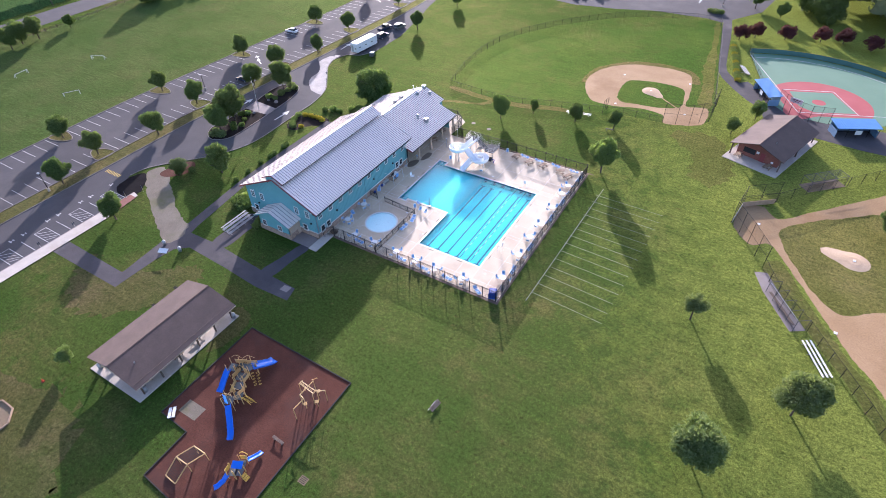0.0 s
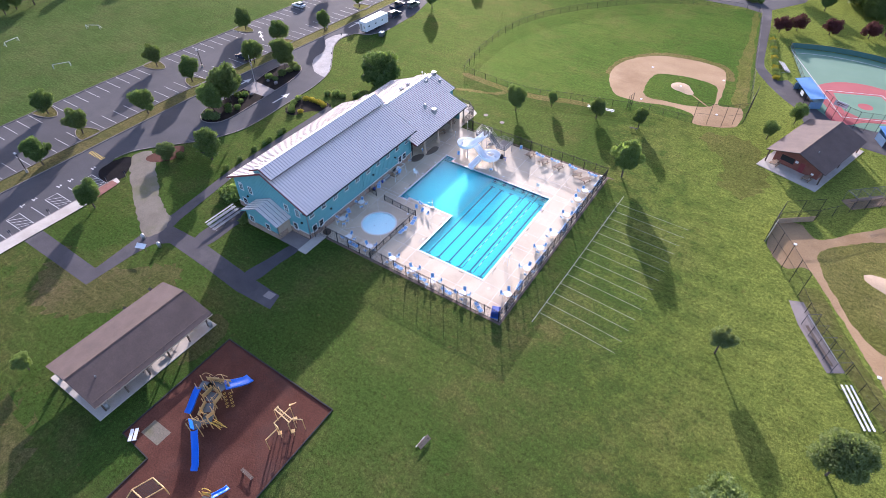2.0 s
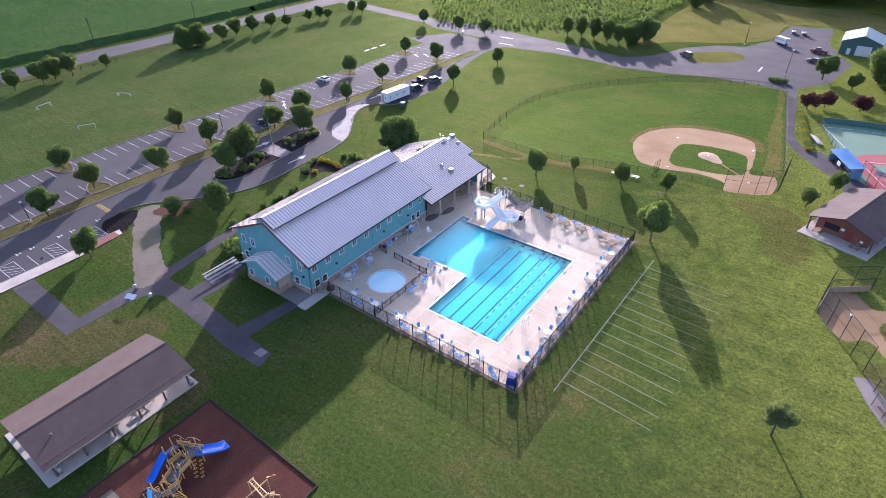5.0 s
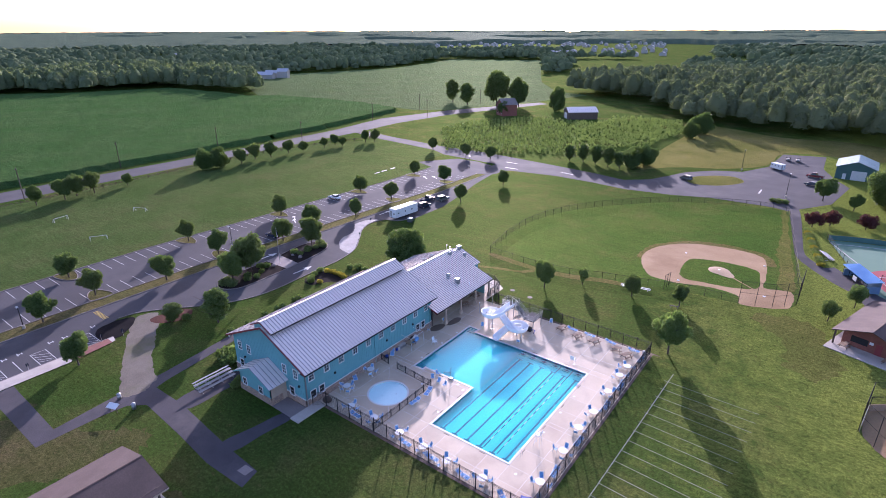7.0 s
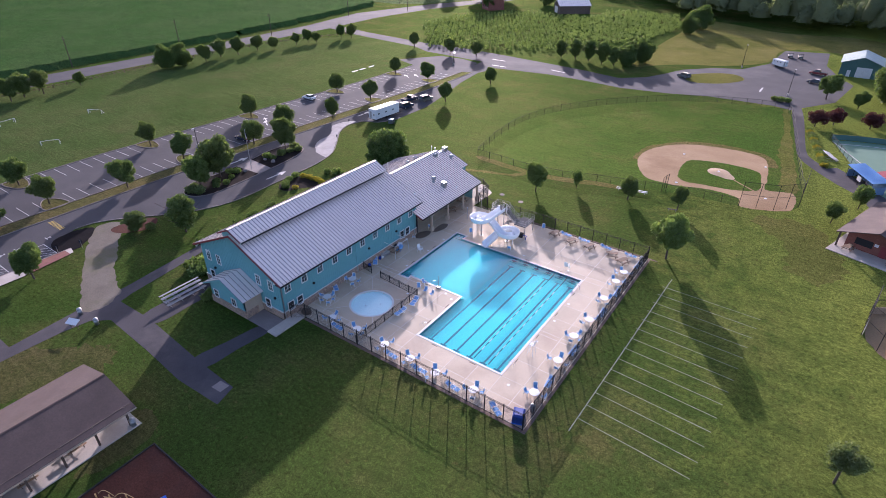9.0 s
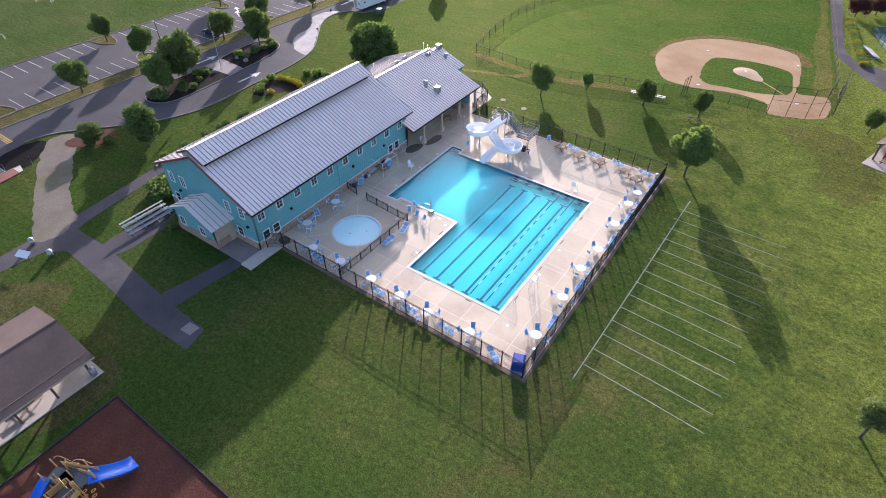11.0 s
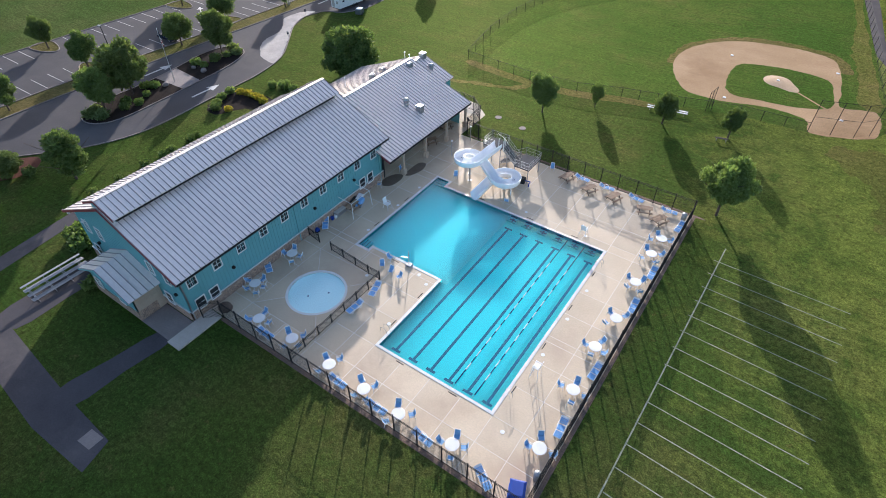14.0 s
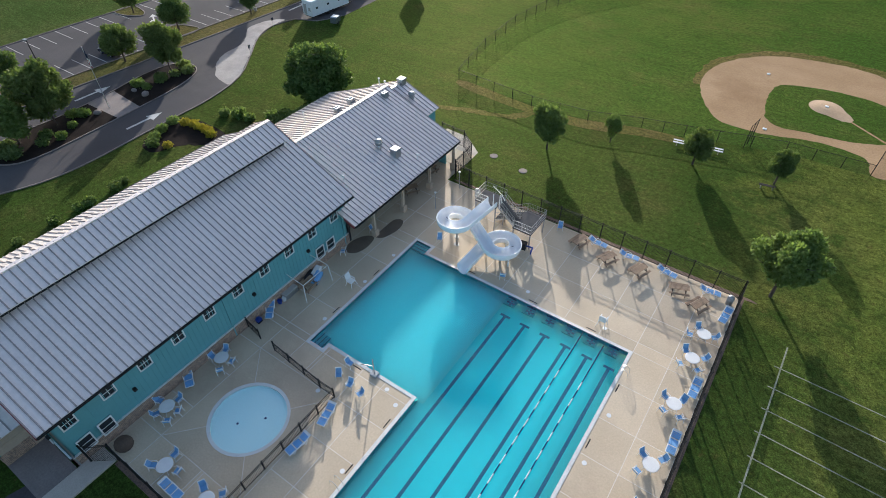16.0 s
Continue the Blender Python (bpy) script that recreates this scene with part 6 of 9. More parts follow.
e1 = ring_pt(C1, -60)
for i in range(6):
    t = i / 6
    path.append((S0.lerp(e1, t), 4.0 - 0.75 * t))
for i in range(30):
    t = i / 29
    path.append((ring_pt(C1, -60 - 270 * t), 3.25 - 0.8 * t))
a2, b2 = ring_pt(C1, -330), ring_pt(C2, 210)
for i in range(1, 7):
    t = i / 7
    path.append((a2.lerp(b2, t), 2.45 - 1.0 * t))
for i in range(30):
    t = i / 29
    path.append((ring_pt(C2, 210 + 293 * t), 1.42 - 0.55 * t))
e2 = Vector((-4.75, 24.85, 0))
p2 = ring_pt(C2, 503)
for i in range(1, 9):
    t = i / 8
    path.append((p2.lerp(e2, t), 0.87 - 0.85 * t ** 0.85))
# channel with rolled rims
prof = []
for a in np.linspace(math.pi * 1.0, math.pi * 2.0, 13):
    prof.append((0.56 * math.cos(a), 0.62 * math.sin(a)))
prof = [(-0.66, 0.3), (-0.64, 0.36), (-0.58, 0.36)] + prof + [(0.58, 0.36), (0.64, 0.36), (0.66, 0.3)] + [(0.62 * math.cos(a), 0.68 * math.sin(a)) for a in np.linspace(2 * math.pi, math.pi, 13)]
m_ = len(prof)
g = G()
vs, fs = [], []
for i, (p, z) in enumerate(path):
    d = (path[min(i + 1, len(path) - 1)][0] - path[max(i - 1, 0)][0]).normalized()
    side = Vector((d.y, -d.x, 0))
    for u, w in prof:
        q = p + side * u
        vs.append((q.x, q.y, z + w + 0.6))
for i in range(len(path) - 1):
    for j in range(m_):
        fs.append((i * m_ + j, i * m_ + (j + 1) % m_, (i + 1) * m_ + (j + 1) % m_, (i + 1) * m_ + j))
fs += [tuple(range(m_)), tuple(range((len(path) - 1) * m_, len(path) * m_))]
part("chute", g.add(vs, fs), SLIDE_WHITE, slide, "white spiral chute", True)
for c, z in ((C1, 3.2), (C2, 1.3)):
    part("support_post", G().cyl((c.x, c.y, 0), (c.x, c.y, z), 0.14, 0.14, 12).cyl((c.x, c.y, 0), (c.x, c.y, 0.05), 0.3, 0.3, 12).cyl((c.x, c.y, 1.0 if z > 2 else 0.5), (c.x, c.y, 1.12 if z > 2 else 0.6), 0.24, 0.24, 12), STEEL_GREY, slide)
    for a in (20, 140, 260):
        q = ring_pt(c, a)
        part("support_arm", G().cyl((c.x, c.y, z - 0.6), (q.x, q.y, z - 0.15), 0.06, 0.05, 6), STEEL_GREY, slide)
for p in (ring_pt(C2, 300), ring_pt(C2, 60), Vector((-4.5, 26.3, 0))):
    part("support_post", G().cyl((p.x, p.y, 0), (p.x, p.y, 0.9 if p.y > 27 else 0.35), 0.09, 0.09, 8), WHITE, slide)
for s in (-0.62, 0.62):
    part("start_post", G().tube([(-5.1 + s * 0.5, 31.8 + s * 0.2, 3.6), (-5.1 + s * 0.5, 31.8 + s * 0.2, 5.4)], 0.05, 6), WHITE, slide)
stair = thing("slide_stair", "galvanised steel stair tower with railings behind the slide", "stair tower")


def rail_line(pts, h=1.05, name="railing"):
    g = G()
    for (x0, y0, z0), (x1, y1, z1) in zip(pts[:-1], pts[1:]):
        for dz in (h, h * 0.55, 0.12):
            g.cyl((x0, y0, z0 + dz), (x1, y1, z1 + dz), 0.024, 0.024, 5)
        n = max(int(math.dist((x0, y0), (x1, y1)) / 0.9), 1)
        for i in range(n + 1):
            t = i / n
            x, y, z = x0 + (x1 - x0) * t, y0 + (y1 - y0) * t, z0 + (z1 - z0) * t
            g.cyl((x, y, z), (x, y, z + h), 0.022, 0.022, 5)
        for i in range(n * 6):
            t = (i + 0.5) / (n * 6)
            x, y, z = x0 + (x1 - x0) * t, y0 + (y1 - y0) * t, z0 + (z1 - z0) * t
            g.cyl((x, y, z + 0.12), (x, y, z + h), 0.008, 0.008, 4)
    return part(name, g, STEEL_GREY, stair)


part("platform", G().bev(-7.6, -5.0, 31.6, 33.8, 3.72, 3.84, 0.02), STEEL_DULL, stair)
part("landing", G().bev(-3.0, -0.8, 31.8, 35.2, 1.92, 2.04, 0.02), STEEL_DULL, stair)
for i in range(11):
    t = i / 11
    part("tread", G().box(-5.0 + 2.0 * t, -5.0 + 2.0 * t + 0.3, 32.2, 33.4, 3.66 - 1.75 * t, 3.7 - 1.75 * t), STEEL_DULL, stair)
for i in range(11):
    t = i / 11
    part("tread", G().box(-3.0 - 3.2 * t - 0.3, -3.0 - 3.2 * t, 33.9, 35.1, 1.82 - 1.75 * t, 1.86 - 1.75 * t), STEEL_DULL, stair)
for y in (32.15, 33.45):
    part("stringer", G().slab([(-5.0, y, 3.75), (-2.9, y, 1.95), (-2.9, y, 1.7), (-5.0, y, 3.5)], 0.05), STEEL_GREY, stair)
    rail_line([(-5.0, y, 3.8), (-3.0, y, 2.0)])
for y in (33.85, 35.15):
    part("stringer", G().slab([(-3.0, y, 1.95), (-6.2, y, 0.1), (-6.2, y, 0.0), (-3.0, y, 1.7)], 0.05), STEEL_GREY, stair)
    rail_line([(-3.0, y, 2.0), (-6.2, y, 0.1)])
rail_line([(-5.0, 33.8, 3.84), (-7.6, 33.8, 3.84), (-7.6, 31.6, 3.84), (-6.0, 31.6, 3.84)])
rail_line([(-3.0, 31.8, 2.04), (-0.8, 31.8, 2.04), (-0.8, 35.2, 2.04), (-3.0, 35.2, 2.04)])
for x, y, z in ((-7.5, 31.7, 3.75), (-5.1, 31.7, 3.75), (-7.5, 33.7, 3.75), (-5.1, 33.7, 3.75), (-2.9, 31.9, 1.95), (-0.9, 31.9, 1.95), (-0.9, 35.1, 1.95), (-2.9, 35.1, 1.95)):
    part("tower_post", G().cyl((x, y, 0), (x, y, z), 0.07, 0.07, 8), STEEL_GREY, stair)
part("entry_bar", G().tube([(-6.8, 34.0, 4.5), (-5.0, 32.7, 4.9), (-4.3, 32.1, 4.8)], 0.035, 6).cyl((-5.0, 32.7, 3.8), (-5.0, 32.7, 4.95), 0.035), WHITE, stair)
pump = thing("pump_unit", "dark pump and pipes under the slide stair", "pump", -2.0, 31.6, 0, 10)
part("housing", G().bev(-0.9, 0.9, -0.35, 0.35, 0, 0.8, 0.08), DARK_INSIDE, pump)
part("pipe", G().tube([(0.9, 0, 0.4), (1.6, 0, 0.4), (1.6, -0.6, 0.4), (1.6, -0.6, 0)], 0.09, 8), BLUE_TARP, pump)
for x, y in ((-12.8, 36.6), (-12.9, 31.8)):
    t = thing("shower_post", "slender deck shower post with a white head", "shower post", x, y, 0, 0, "deck showers")
    part("pole", G().cyl((0, 0, 0), (0, 0, 2.3), 0.05, 0.05, 8), STEEL_GREY, t)
    part("head", G().ell((0, 0, 2.36), (0.16, 0.16, 0.1), 10, 6), WHITE, t)

# ---- pavilion and playground ----
def shingle_gable(parent, x0, x1, y0, y1, eave, ridge, xc, th=0.14, rows=9):
    """Two slopes of shingles laid in overlapping courses, with a ridge cap; the ridge runs along y."""
    for xa in (x0, x1):
        roof = part("roof", G().slab([(xa, y0, eave), (xa, y1, eave), (xc, y1, ridge), (xc, y0, ridge)] if xa > xc else [(xa, y1, eave), (xa, y0, eave), (xc, y0, ridge), (xc, y1, ridge)], th), SHINGLE, parent, "brown shingled slope")
        n = int(math.hypot(xa - xc, ridge - eave) / 0.42)
        dx, dz = (xc - xa) / n, (ridge - eave) / n
        ln = math.hypot(dx, dz)
        nx, nz = (dz / ln, -dx / ln) if xa > xc else (dz / ln, -dx / ln)
        if nz < 0:
            nx, nz = -nx, -nz
        for i in range(n):
            a, b = Vector((xa + dx * i, 0, eave + dz * i)), Vector((xa + dx * (i + 1.1), 0, eave + dz * (i + 1.1)))
            lift = Vector((nx, 0, nz))
            p, q = a + lift * 0.013, b + lift * 0.004
            vs = [(p.x, y0, p.z), (p.x, y1, p.z), (q.x, y1, q.z), (q.x, y0, q.z), (a.x, y0, a.z), (a.x, y1, a.z)]
            part("shingle_course", G().add(vs, [(0, 1, 2, 3) if xa > xc else (3, 2, 1, 0), (0, 4, 5, 1) if xa > xc else (1, 5, 4, 0)]), SHINGLE, roof)
    part("ridge_cap", G().slab([(xc + 0.2, y0, ridge - 0.01), (xc + 0.2, y1, ridge - 0.01), (xc, y1, ridge + 0.06), (xc, y0, ridge + 0.06)], 0.03).slab([(xc - 0.2, y1, ridge - 0.01), (xc - 0.2, y0, ridge - 0.01), (xc, y0, ridge + 0.06), (xc, y1, ridge + 0.06)], 0.03), SHINGLE, parent)


pav = thing("picnic_pavilion", "open picnic pavilion with a brown shingle roof on a concrete slab", "pavilion")
AX0, AX1, AY0, AY1, AC = -27.5, -15.9, -48.9, -30.2, -21.7
part("slab", G().bev(-28.0, -16.1, -49.3, -30.2, GZ - 0.1, 0.08, 0.03), CONCRETE, pav, "pale concrete slab")
shingle_gable(pav, AX0, AX1, AY0, AY1, 2.75, 4.35, AC)
for xx in (AX0 + 0.9, AX1 - 0.9):
    for i in range(6):
        yy = AY0 + 0.9 + i * (AY1 - AY0 - 1.8) / 5
        part("post", G().box(xx - 0.1, xx + 0.1, yy - 0.1, yy + 0.1, 0.08, 2.85), WOOD_DARK, pav)
    part("beam", G().box(xx - 0.12, xx + 0.12, AY0 + 0.3, AY1 - 0.3, 2.72, 3.0), WOOD_DARK, pav)
for i in range(6):
    yy = AY0 + 0.9 + i * (AY1 - AY0 - 1.8) / 5
    part("truss", G().box(AX0 + 0.6, AX1 - 0.6, yy - 0.05, yy + 0.05, 2.85, 3.0).cyl((AC, yy, 2.95), (AC, yy, 4.15), 0.06), WOOD_DARK, pav)
part("gable_board", G().add([(AX0 + 0.4, AY0 + 0.15, 2.75), (AX1 - 0.4, AY0 + 0.15, 2.75), (AC, AY0 + 0.15, 4.15)], [(0, 1, 2)]), TAN_WALL, pav)
part("vent_stack", G().cyl((-19.3, -46.2, 3.4), (-19.3, -46.2, 3.95), 0.1, 0.1, 8), STEEL_GREY, pav)
part("fascia", G().box(AX1 - 0.02, AX1 + 0.03, AY0, AY1, 2.52, 2.72), TAN_WALL, pav)
part("fascia", G().box(AX0 - 0.03, AX0 + 0.02, AY0, AY1, 2.52, 2.72), TAN_WALL, pav)
for x, y, rz in ((-25.6, -46, 90), (-25.4, -41.5, 88), (-25.6, -36, 92), (-18.6, -46.4, 90), (-18.4, -41, 90), (-18.6, -36.2, 91), (-21.6, -39, 90)):
    copy_thing(pt, pose(x, y, 0.08, 0, 0, rz))["label"] = "wooden picnic table on the pavilion slab"
copy_thing(can, pose(-16.5, -30.9, 0.08))
for x, y in ((-26.6, -48.4), (-17.0, -47.6)):
    copy_thing(can, pose(x, y, 0.08))
gr = thing("park_grill", "black metal charcoal grill on a post", "grill", -29.6, -36.2, 0, 0, "park grills")
part("post", G().cyl((0, 0, GZ), (0, 0, 0.8), 0.05), STEEL_BLACK, gr)
part("firebox", G().bev(-0.3, 0.3, -0.25, 0.25, 0.8, 1.05, 0.02), STEEL_BLACK, gr)
copy_thing(gr, pose(-29.8, -31.6, 0))

PG = [(-12.3, -31.0), (8.2, -31.3), (8.7, -62), (-0.8, -62), (-0.9, -56.4), (-6.3, -56.0), (-6.5, -49.0), (-12.1, -48.7)]
sheet("playground_surface", PG, GZ + 0.02, MULCH_RED, "dark red mulch of the playground", "mulch")
for i in range(len(PG)):
    a, b = PG[i], PG[(i + 1) % len(PG)]
    setting("timber_edge", strip(G(), [a, b], 0.14, GZ - 0.05, 0.14), TARRED_WOOD, "dark timber edging of the playground", "edging")
sheet("concrete_pad", [(-10.3, -47.3), (-7.0, -47.3), (-7.0, -45.2), (-10.3, -45.2)], GZ + 0.03, GRAVEL, "square gravel pad in the playground", "pad")
for cx, cy in ((12.0, -46.0),):
    sheet("drain_cover", [(cx - 0.6, cy - 0.5), (cx + 0.6, cy - 0.5), (cx + 0.6, cy + 0.5), (cx - 0.6, cy + 0.5)], GZ + 0.02, EARTH, "square drain cover in the lawn", "drain")
    for i in range(4):
        setting("drain_bar", G().box(cx - 0.45, cx + 0.45, cy - 0.36 + i * 0.22, cy - 0.28 + i * 0.22, GZ + 0.02, GZ + 0.03), STEEL_BLACK, "dark slot of the drain cover", "drain")


def bench(x, y, rz, mat, label, ln=1.8, back=False):
    t = thing("bench", label, "bench", x, y, GZ, rz, "benches")
    for i in range(3):
        part("seat_board", G().bev(-ln / 2, ln / 2, -0.21 + i * 0.145, -0.08 + i * 0.145, 0.43, 0.47, 0.008), mat, t)
    for s in (-1, 1):
        part("leg", G().box(s * ln * 0.36 - 0.04, s * ln * 0.36 + 0.04, -0.18, 0.18, 0, 0.43), STEEL_GREY, t)
    if back:
        for i in range(2):
            part("back_board", G().box(-ln / 2, ln / 2, 0.24, 0.28, 0.6 + i * 0.18, 0.73 + i * 0.18), mat, t)
    return t


bench(5.5, -43.6, -4, WOOD_DARK, "weathered wooden bench in the playground mulch", 2.0)
bench(-10.7, -48.3, -48, WHITE, "white bench at the playground edge", 1.7)
bench(-10.3, -47.9, -48, WHITE, "white bench at the playground edge", 1.7)


def chute(parent, pts, w, mat, depth=0.22, name="slide_chute"):
    """An open slide trough along points, with raised sides."""
    g = G()
    prof = [(-w / 2 - 0.05, depth), (-w / 2, depth), (-w / 2 + 0.06, 0.03), (0, 0), (w / 2 - 0.06, 0.03), (w / 2, depth), (w / 2 + 0.05, depth), (w / 2 + 0.02, -0.05), (-w / 2 - 0.02, -0.05)]
    vs, fs = [], []
    m = len(prof)
    for i, p in enumerate(pts):
        a, b = Vector(pts[max(i - 1, 0)]), Vector(pts[min(i + 1, len(pts) - 1)])
        d = (b - a).normalized()
        s = Vector((d.y, -d.x, 0)).normalized()
        for u, z in prof:
            q = Vector(p) + s * u
            vs.append((q.x, q.y, q.z + z))
    for i in range(len(pts) - 1):
        for j in range(m):
            fs.append((i * m + j, i * m + (j + 1) % m, (i + 1) * m + (j + 1) % m, (i + 1) * m + j))
    fs += [tuple(range(m)), tuple(range((len(pts) - 1) * m, len(pts) * m))]
    return part(name, g.add(vs, fs), mat, parent, "", True)


def arch(g, a, b, h, r=0.03, n=8):
    a, b = Vector(a), Vector(b)
    pts = []
    for i in range(n + 1):
        t = i / n
        p = a.lerp(b, t)
        pts.append((p.x, p.y, p.z + h * math.sin(math.pi * t)))
    return g.tube(pts, r, 6)


def barrier(parent, x0, y0, x1, y1, z, mat, bars=7, h=0.85, name="barrier"):
    g = G().cyl((x0, y0, z + 0.1), (x1, y1, z + 0.1), 0.03).cyl((x0, y0, z + h), (x1, y1, z + h), 0.035)
    for i in range(bars + 1):
        t = i / bars
        g.cyl((x0 + (x1 - x0) * t, y0 + (y1 - y0) * t, z + 0.1), (x0 + (x1 - x0) * t, y0 + (y1 - y0) * t, z + h), 0.02, 0.02, 5)
    return part(name, g, mat, parent)


def deck_unit(parent, x, y, rz, z, w=1.3):
    m = pose(x, y, 0, 0, 0, rz)
    part("platform", G().box(-w / 2, w / 2, -w / 2, w / 2, z - 0.08, z, m), CAR_GREY, parent)
    for sx_ in (-1, 1):
        for sy in (-1, 1):
            p = m @ Vector((sx_ * w / 2, sy * w / 2, 0))
            part("post", G().cyl((p.x, p.y, GZ), (p.x, p.y, z + 1.25), 0.06, 0.06, 8), TAN_STEEL, parent)
    return m


play = thing("play_structure", "large tan and blue climbing structure with slides", "play structure")
units = [(-7.9, -38.6, 20, 1.5), (-6.8, -37.9, 20, 1.5), (-5.6, -37.4, -10, 1.8), (-5.7, -39.2, 20, 1.5), (-4.8, -40.5, 40, 1.5), (-3.8, -41.6, 30, 1.2), (-4.0, -43.0, 30, 1.8)]
for x, y, rz, z in units:
    deck_unit(play, x, y, rz, z)
for (x0, y0, z0), (x1, y1, z1) in (((-8.2, -37.8, 1.5), (-6.5, -37.1, 1.5)), ((-6.2, -37.3, 1.5), (-4.8, -36.8, 1.8)), ((-6.4, -38.7, 1.5), (-6.4, -40.0, 1.5)), ((-5.0, -38.4, 1.5), (-4.9, -39.8, 1.5)), ((-5.6, -40.2, 1.5), (-5.0, -41.4, 1.2)), ((-4.0, -40.0, 1.5), (-3.0, -41.2, 1.2)), ((-4.4, -42.3, 1.2), (-4.7, -43.5, 1.8)), ((-3.0, -41.9, 1.5), (-3.3, -42.6, 1.8))):
    barrier(play, x0, y0, x1, y1, (z0 + z1) / 2, TAN_STEEL)
for a, b in (((-8.5, -38.0, 2.8), (-7.1, -37.3, 2.8)), ((-6.9, -37.3, 2.8), (-5.2, -36.4, 3.0)), ((-6.4, -38.6, 2.8), (-5.0, -38.7, 2.8)), ((-5.5, -39.9, 2.8), (-4.0, -40.3, 2.8)), ((-4.4, -42.2, 2.6), (-3.0, -41.4, 2.6)), ((-4.6, -43.6, 3.1), (-3.2, -42.8, 3.1))):
    part("arch", arch(G(), a, b, 0.6), TAN_STEEL, play)
chute(play, [(-5.3, -37.2, 1.85), (-4.9, -36.5, 1.65), (-4.6, -35.6, 1.1), (-4.45, -34.7, 0.55), (-4.4, -34.0, 0.35)], 1.35, BLUE_PLASTIC)
chute(play, [(-8.3, -39.2, 1.5), (-8.15, -39.8, 1.3), (-7.9, -40.7, 0.8), (-7.5, -41.7, 0.36), (-7.3, -42.3, 0.25)], 0.85, BLUE_PLASTIC)
chute(play, [(-3.4, -43.7, 1.85), (-2.7, -44.3, 1.65), (-1.7, -45.2, 1.05), (-0.6, -46.3, 0.45), (-0.2, -46.9, 0.3)], 0.75, BLUE_PLASTIC)
part("slide_hood", G().slab([(-4.6, -43.2, 3.1), (-3.3, -43.9, 3.1), (-3.2, -43.7, 2.3), (-4.5, -43.0, 2.3)], 0.06), BLUE_PLASTIC, play)
for i in range(6):
    part("climber_rung", G().cyl((-2.9 + i * 0.15, -41.9 + 0.1 * i, 1.6 - i * 0.26), (-2.4 + i * 0.15, -41.3 + 0.1 * i, 1.6 - i * 0.26), 0.035), YELLOW, play)
for k in (0, 1):
    part("climber_side", G().tube([(-3.0 + k * 0.5, -41.9 + 0.6 * k, 1.9), (-2.5 + k * 0.5, -41.6 + 0.6 * k, 1.0), (-2.0 + k * 0.5, -41.4 + 0.6 * k, 0)], 0.045), YELLOW, play)
for x0, y0, x1, y1 in ((-8.2, -37.8, -6.8, -37.0), (-6.5, -37.0, -5.2, -36.3), (-6.55, -38.4, -6.55, -39.9), (-4.75, -38.3, -4.4, -39.9), (-5.6, -40.3, -4.8, -42.0), (-3.5, -40.5, -3.6, -41.7)):
    part("side_panel", G().slab([(x0, y0, 1.55), (x1, y1, 1.55), (x1, y1, 2.2), (x0, y0, 2.2)], 0.06), TAN_STEEL, play)
for k in range(2):
    for i in range(5):
        t = i / 4
        cx, cy, cz = -4.6 + 0.55 * k + 0.9 * t, -38.0 + 0.45 * k - 0.7 * t, 1.6 - 1.35 * t
        part("climber_ring", G().tube([(cx + 0.19 * math.cos(a), cy + 0.19 * math.sin(a), cz + 0.1 * math.cos(a)) for a in np.linspace(0, 2 * math.pi, 9)], 0.03, 5), YELLOW, play)
part("crawl_bridge", G().bev(-7.7, -6.4, -38.9, -37.8, 1.42, 1.5, 0.02), CAR_GREY, play)
part("panel", G().slab([(-6.0, -38.3, 1.6), (-5.2, -38.3, 1.6), (-5.2, -38.3, 2.4), (-6.0, -38.3, 2.4)], 0.05), TAN_STEEL, play)
part("panel", G().slab([(-5.3, -41.3, 1.6), (-4.6, -41.6, 1.6), (-4.6, -41.6, 2.4), (-5.3, -41.3, 2.4)], 0.05), YELLOW, play)

climb = thing("climbing_frame", "tan steel overhead climbing frame with tall posts", "climbing frame", 4.6, -36.2, 0, 0)
TOPZ = 2.45
for (x0, y0), (x1, y1) in (((-0.1, -1.4), (0.0, 1.3)), ((-1.4, 0.0), (1.4, -0.3)), ((-1.4, 0.4), (1.4, 0.2)), ((-1.4, -0.15), (-1.4, 0.55)), ((1.4, -0.5), (1.4, 0.35)), ((0.7, -3.6), (0.8, -1.6)), ((0.8, -1.6), (-0.1, -1.4)), ((1.4, 0.2), (2.5, 0.9))):
    part("top_bar", G().cyl((x0, y0, TOPZ), (x1, y1, TOPZ), 0.07), TAN_STEEL, climb)
for i in range(9):
    xx = -1.2 + i * 0.3
    part("rung", G().cyl((xx, 0.0 - 0.03 * i, TOPZ - 0.02), (xx, 0.4 - 0.02 * i, TOPZ - 0.02), 0.028), TAN_STEEL, climb)
for x0, y0, x1, y1 in ((-1.6, 2.3, -0.2, 1.4), (-1.1, 2.9, 0.1, 2.0)):
    part("ladder_side", G().tube([(x0, y0, 0.3), (x0 * 0.5 + x1 * 0.5, y0 * 0.5 + y1 * 0.5, 1.5), (x1, y1, TOPZ)], 0.045, 6), TAN_STEEL, climb)
for i in range(6):
    t = (i + 0.5) / 6
    part("ladder_rung", G().cyl((-1.6 + 1.4 * t, 2.3 - 0.9 * t, 0.3 + 2.15 * t), (-1.1 + 1.2 * t, 2.9 - 0.9 * t, 0.3 + 2.15 * t), 0.032), TAN_STEEL, climb)
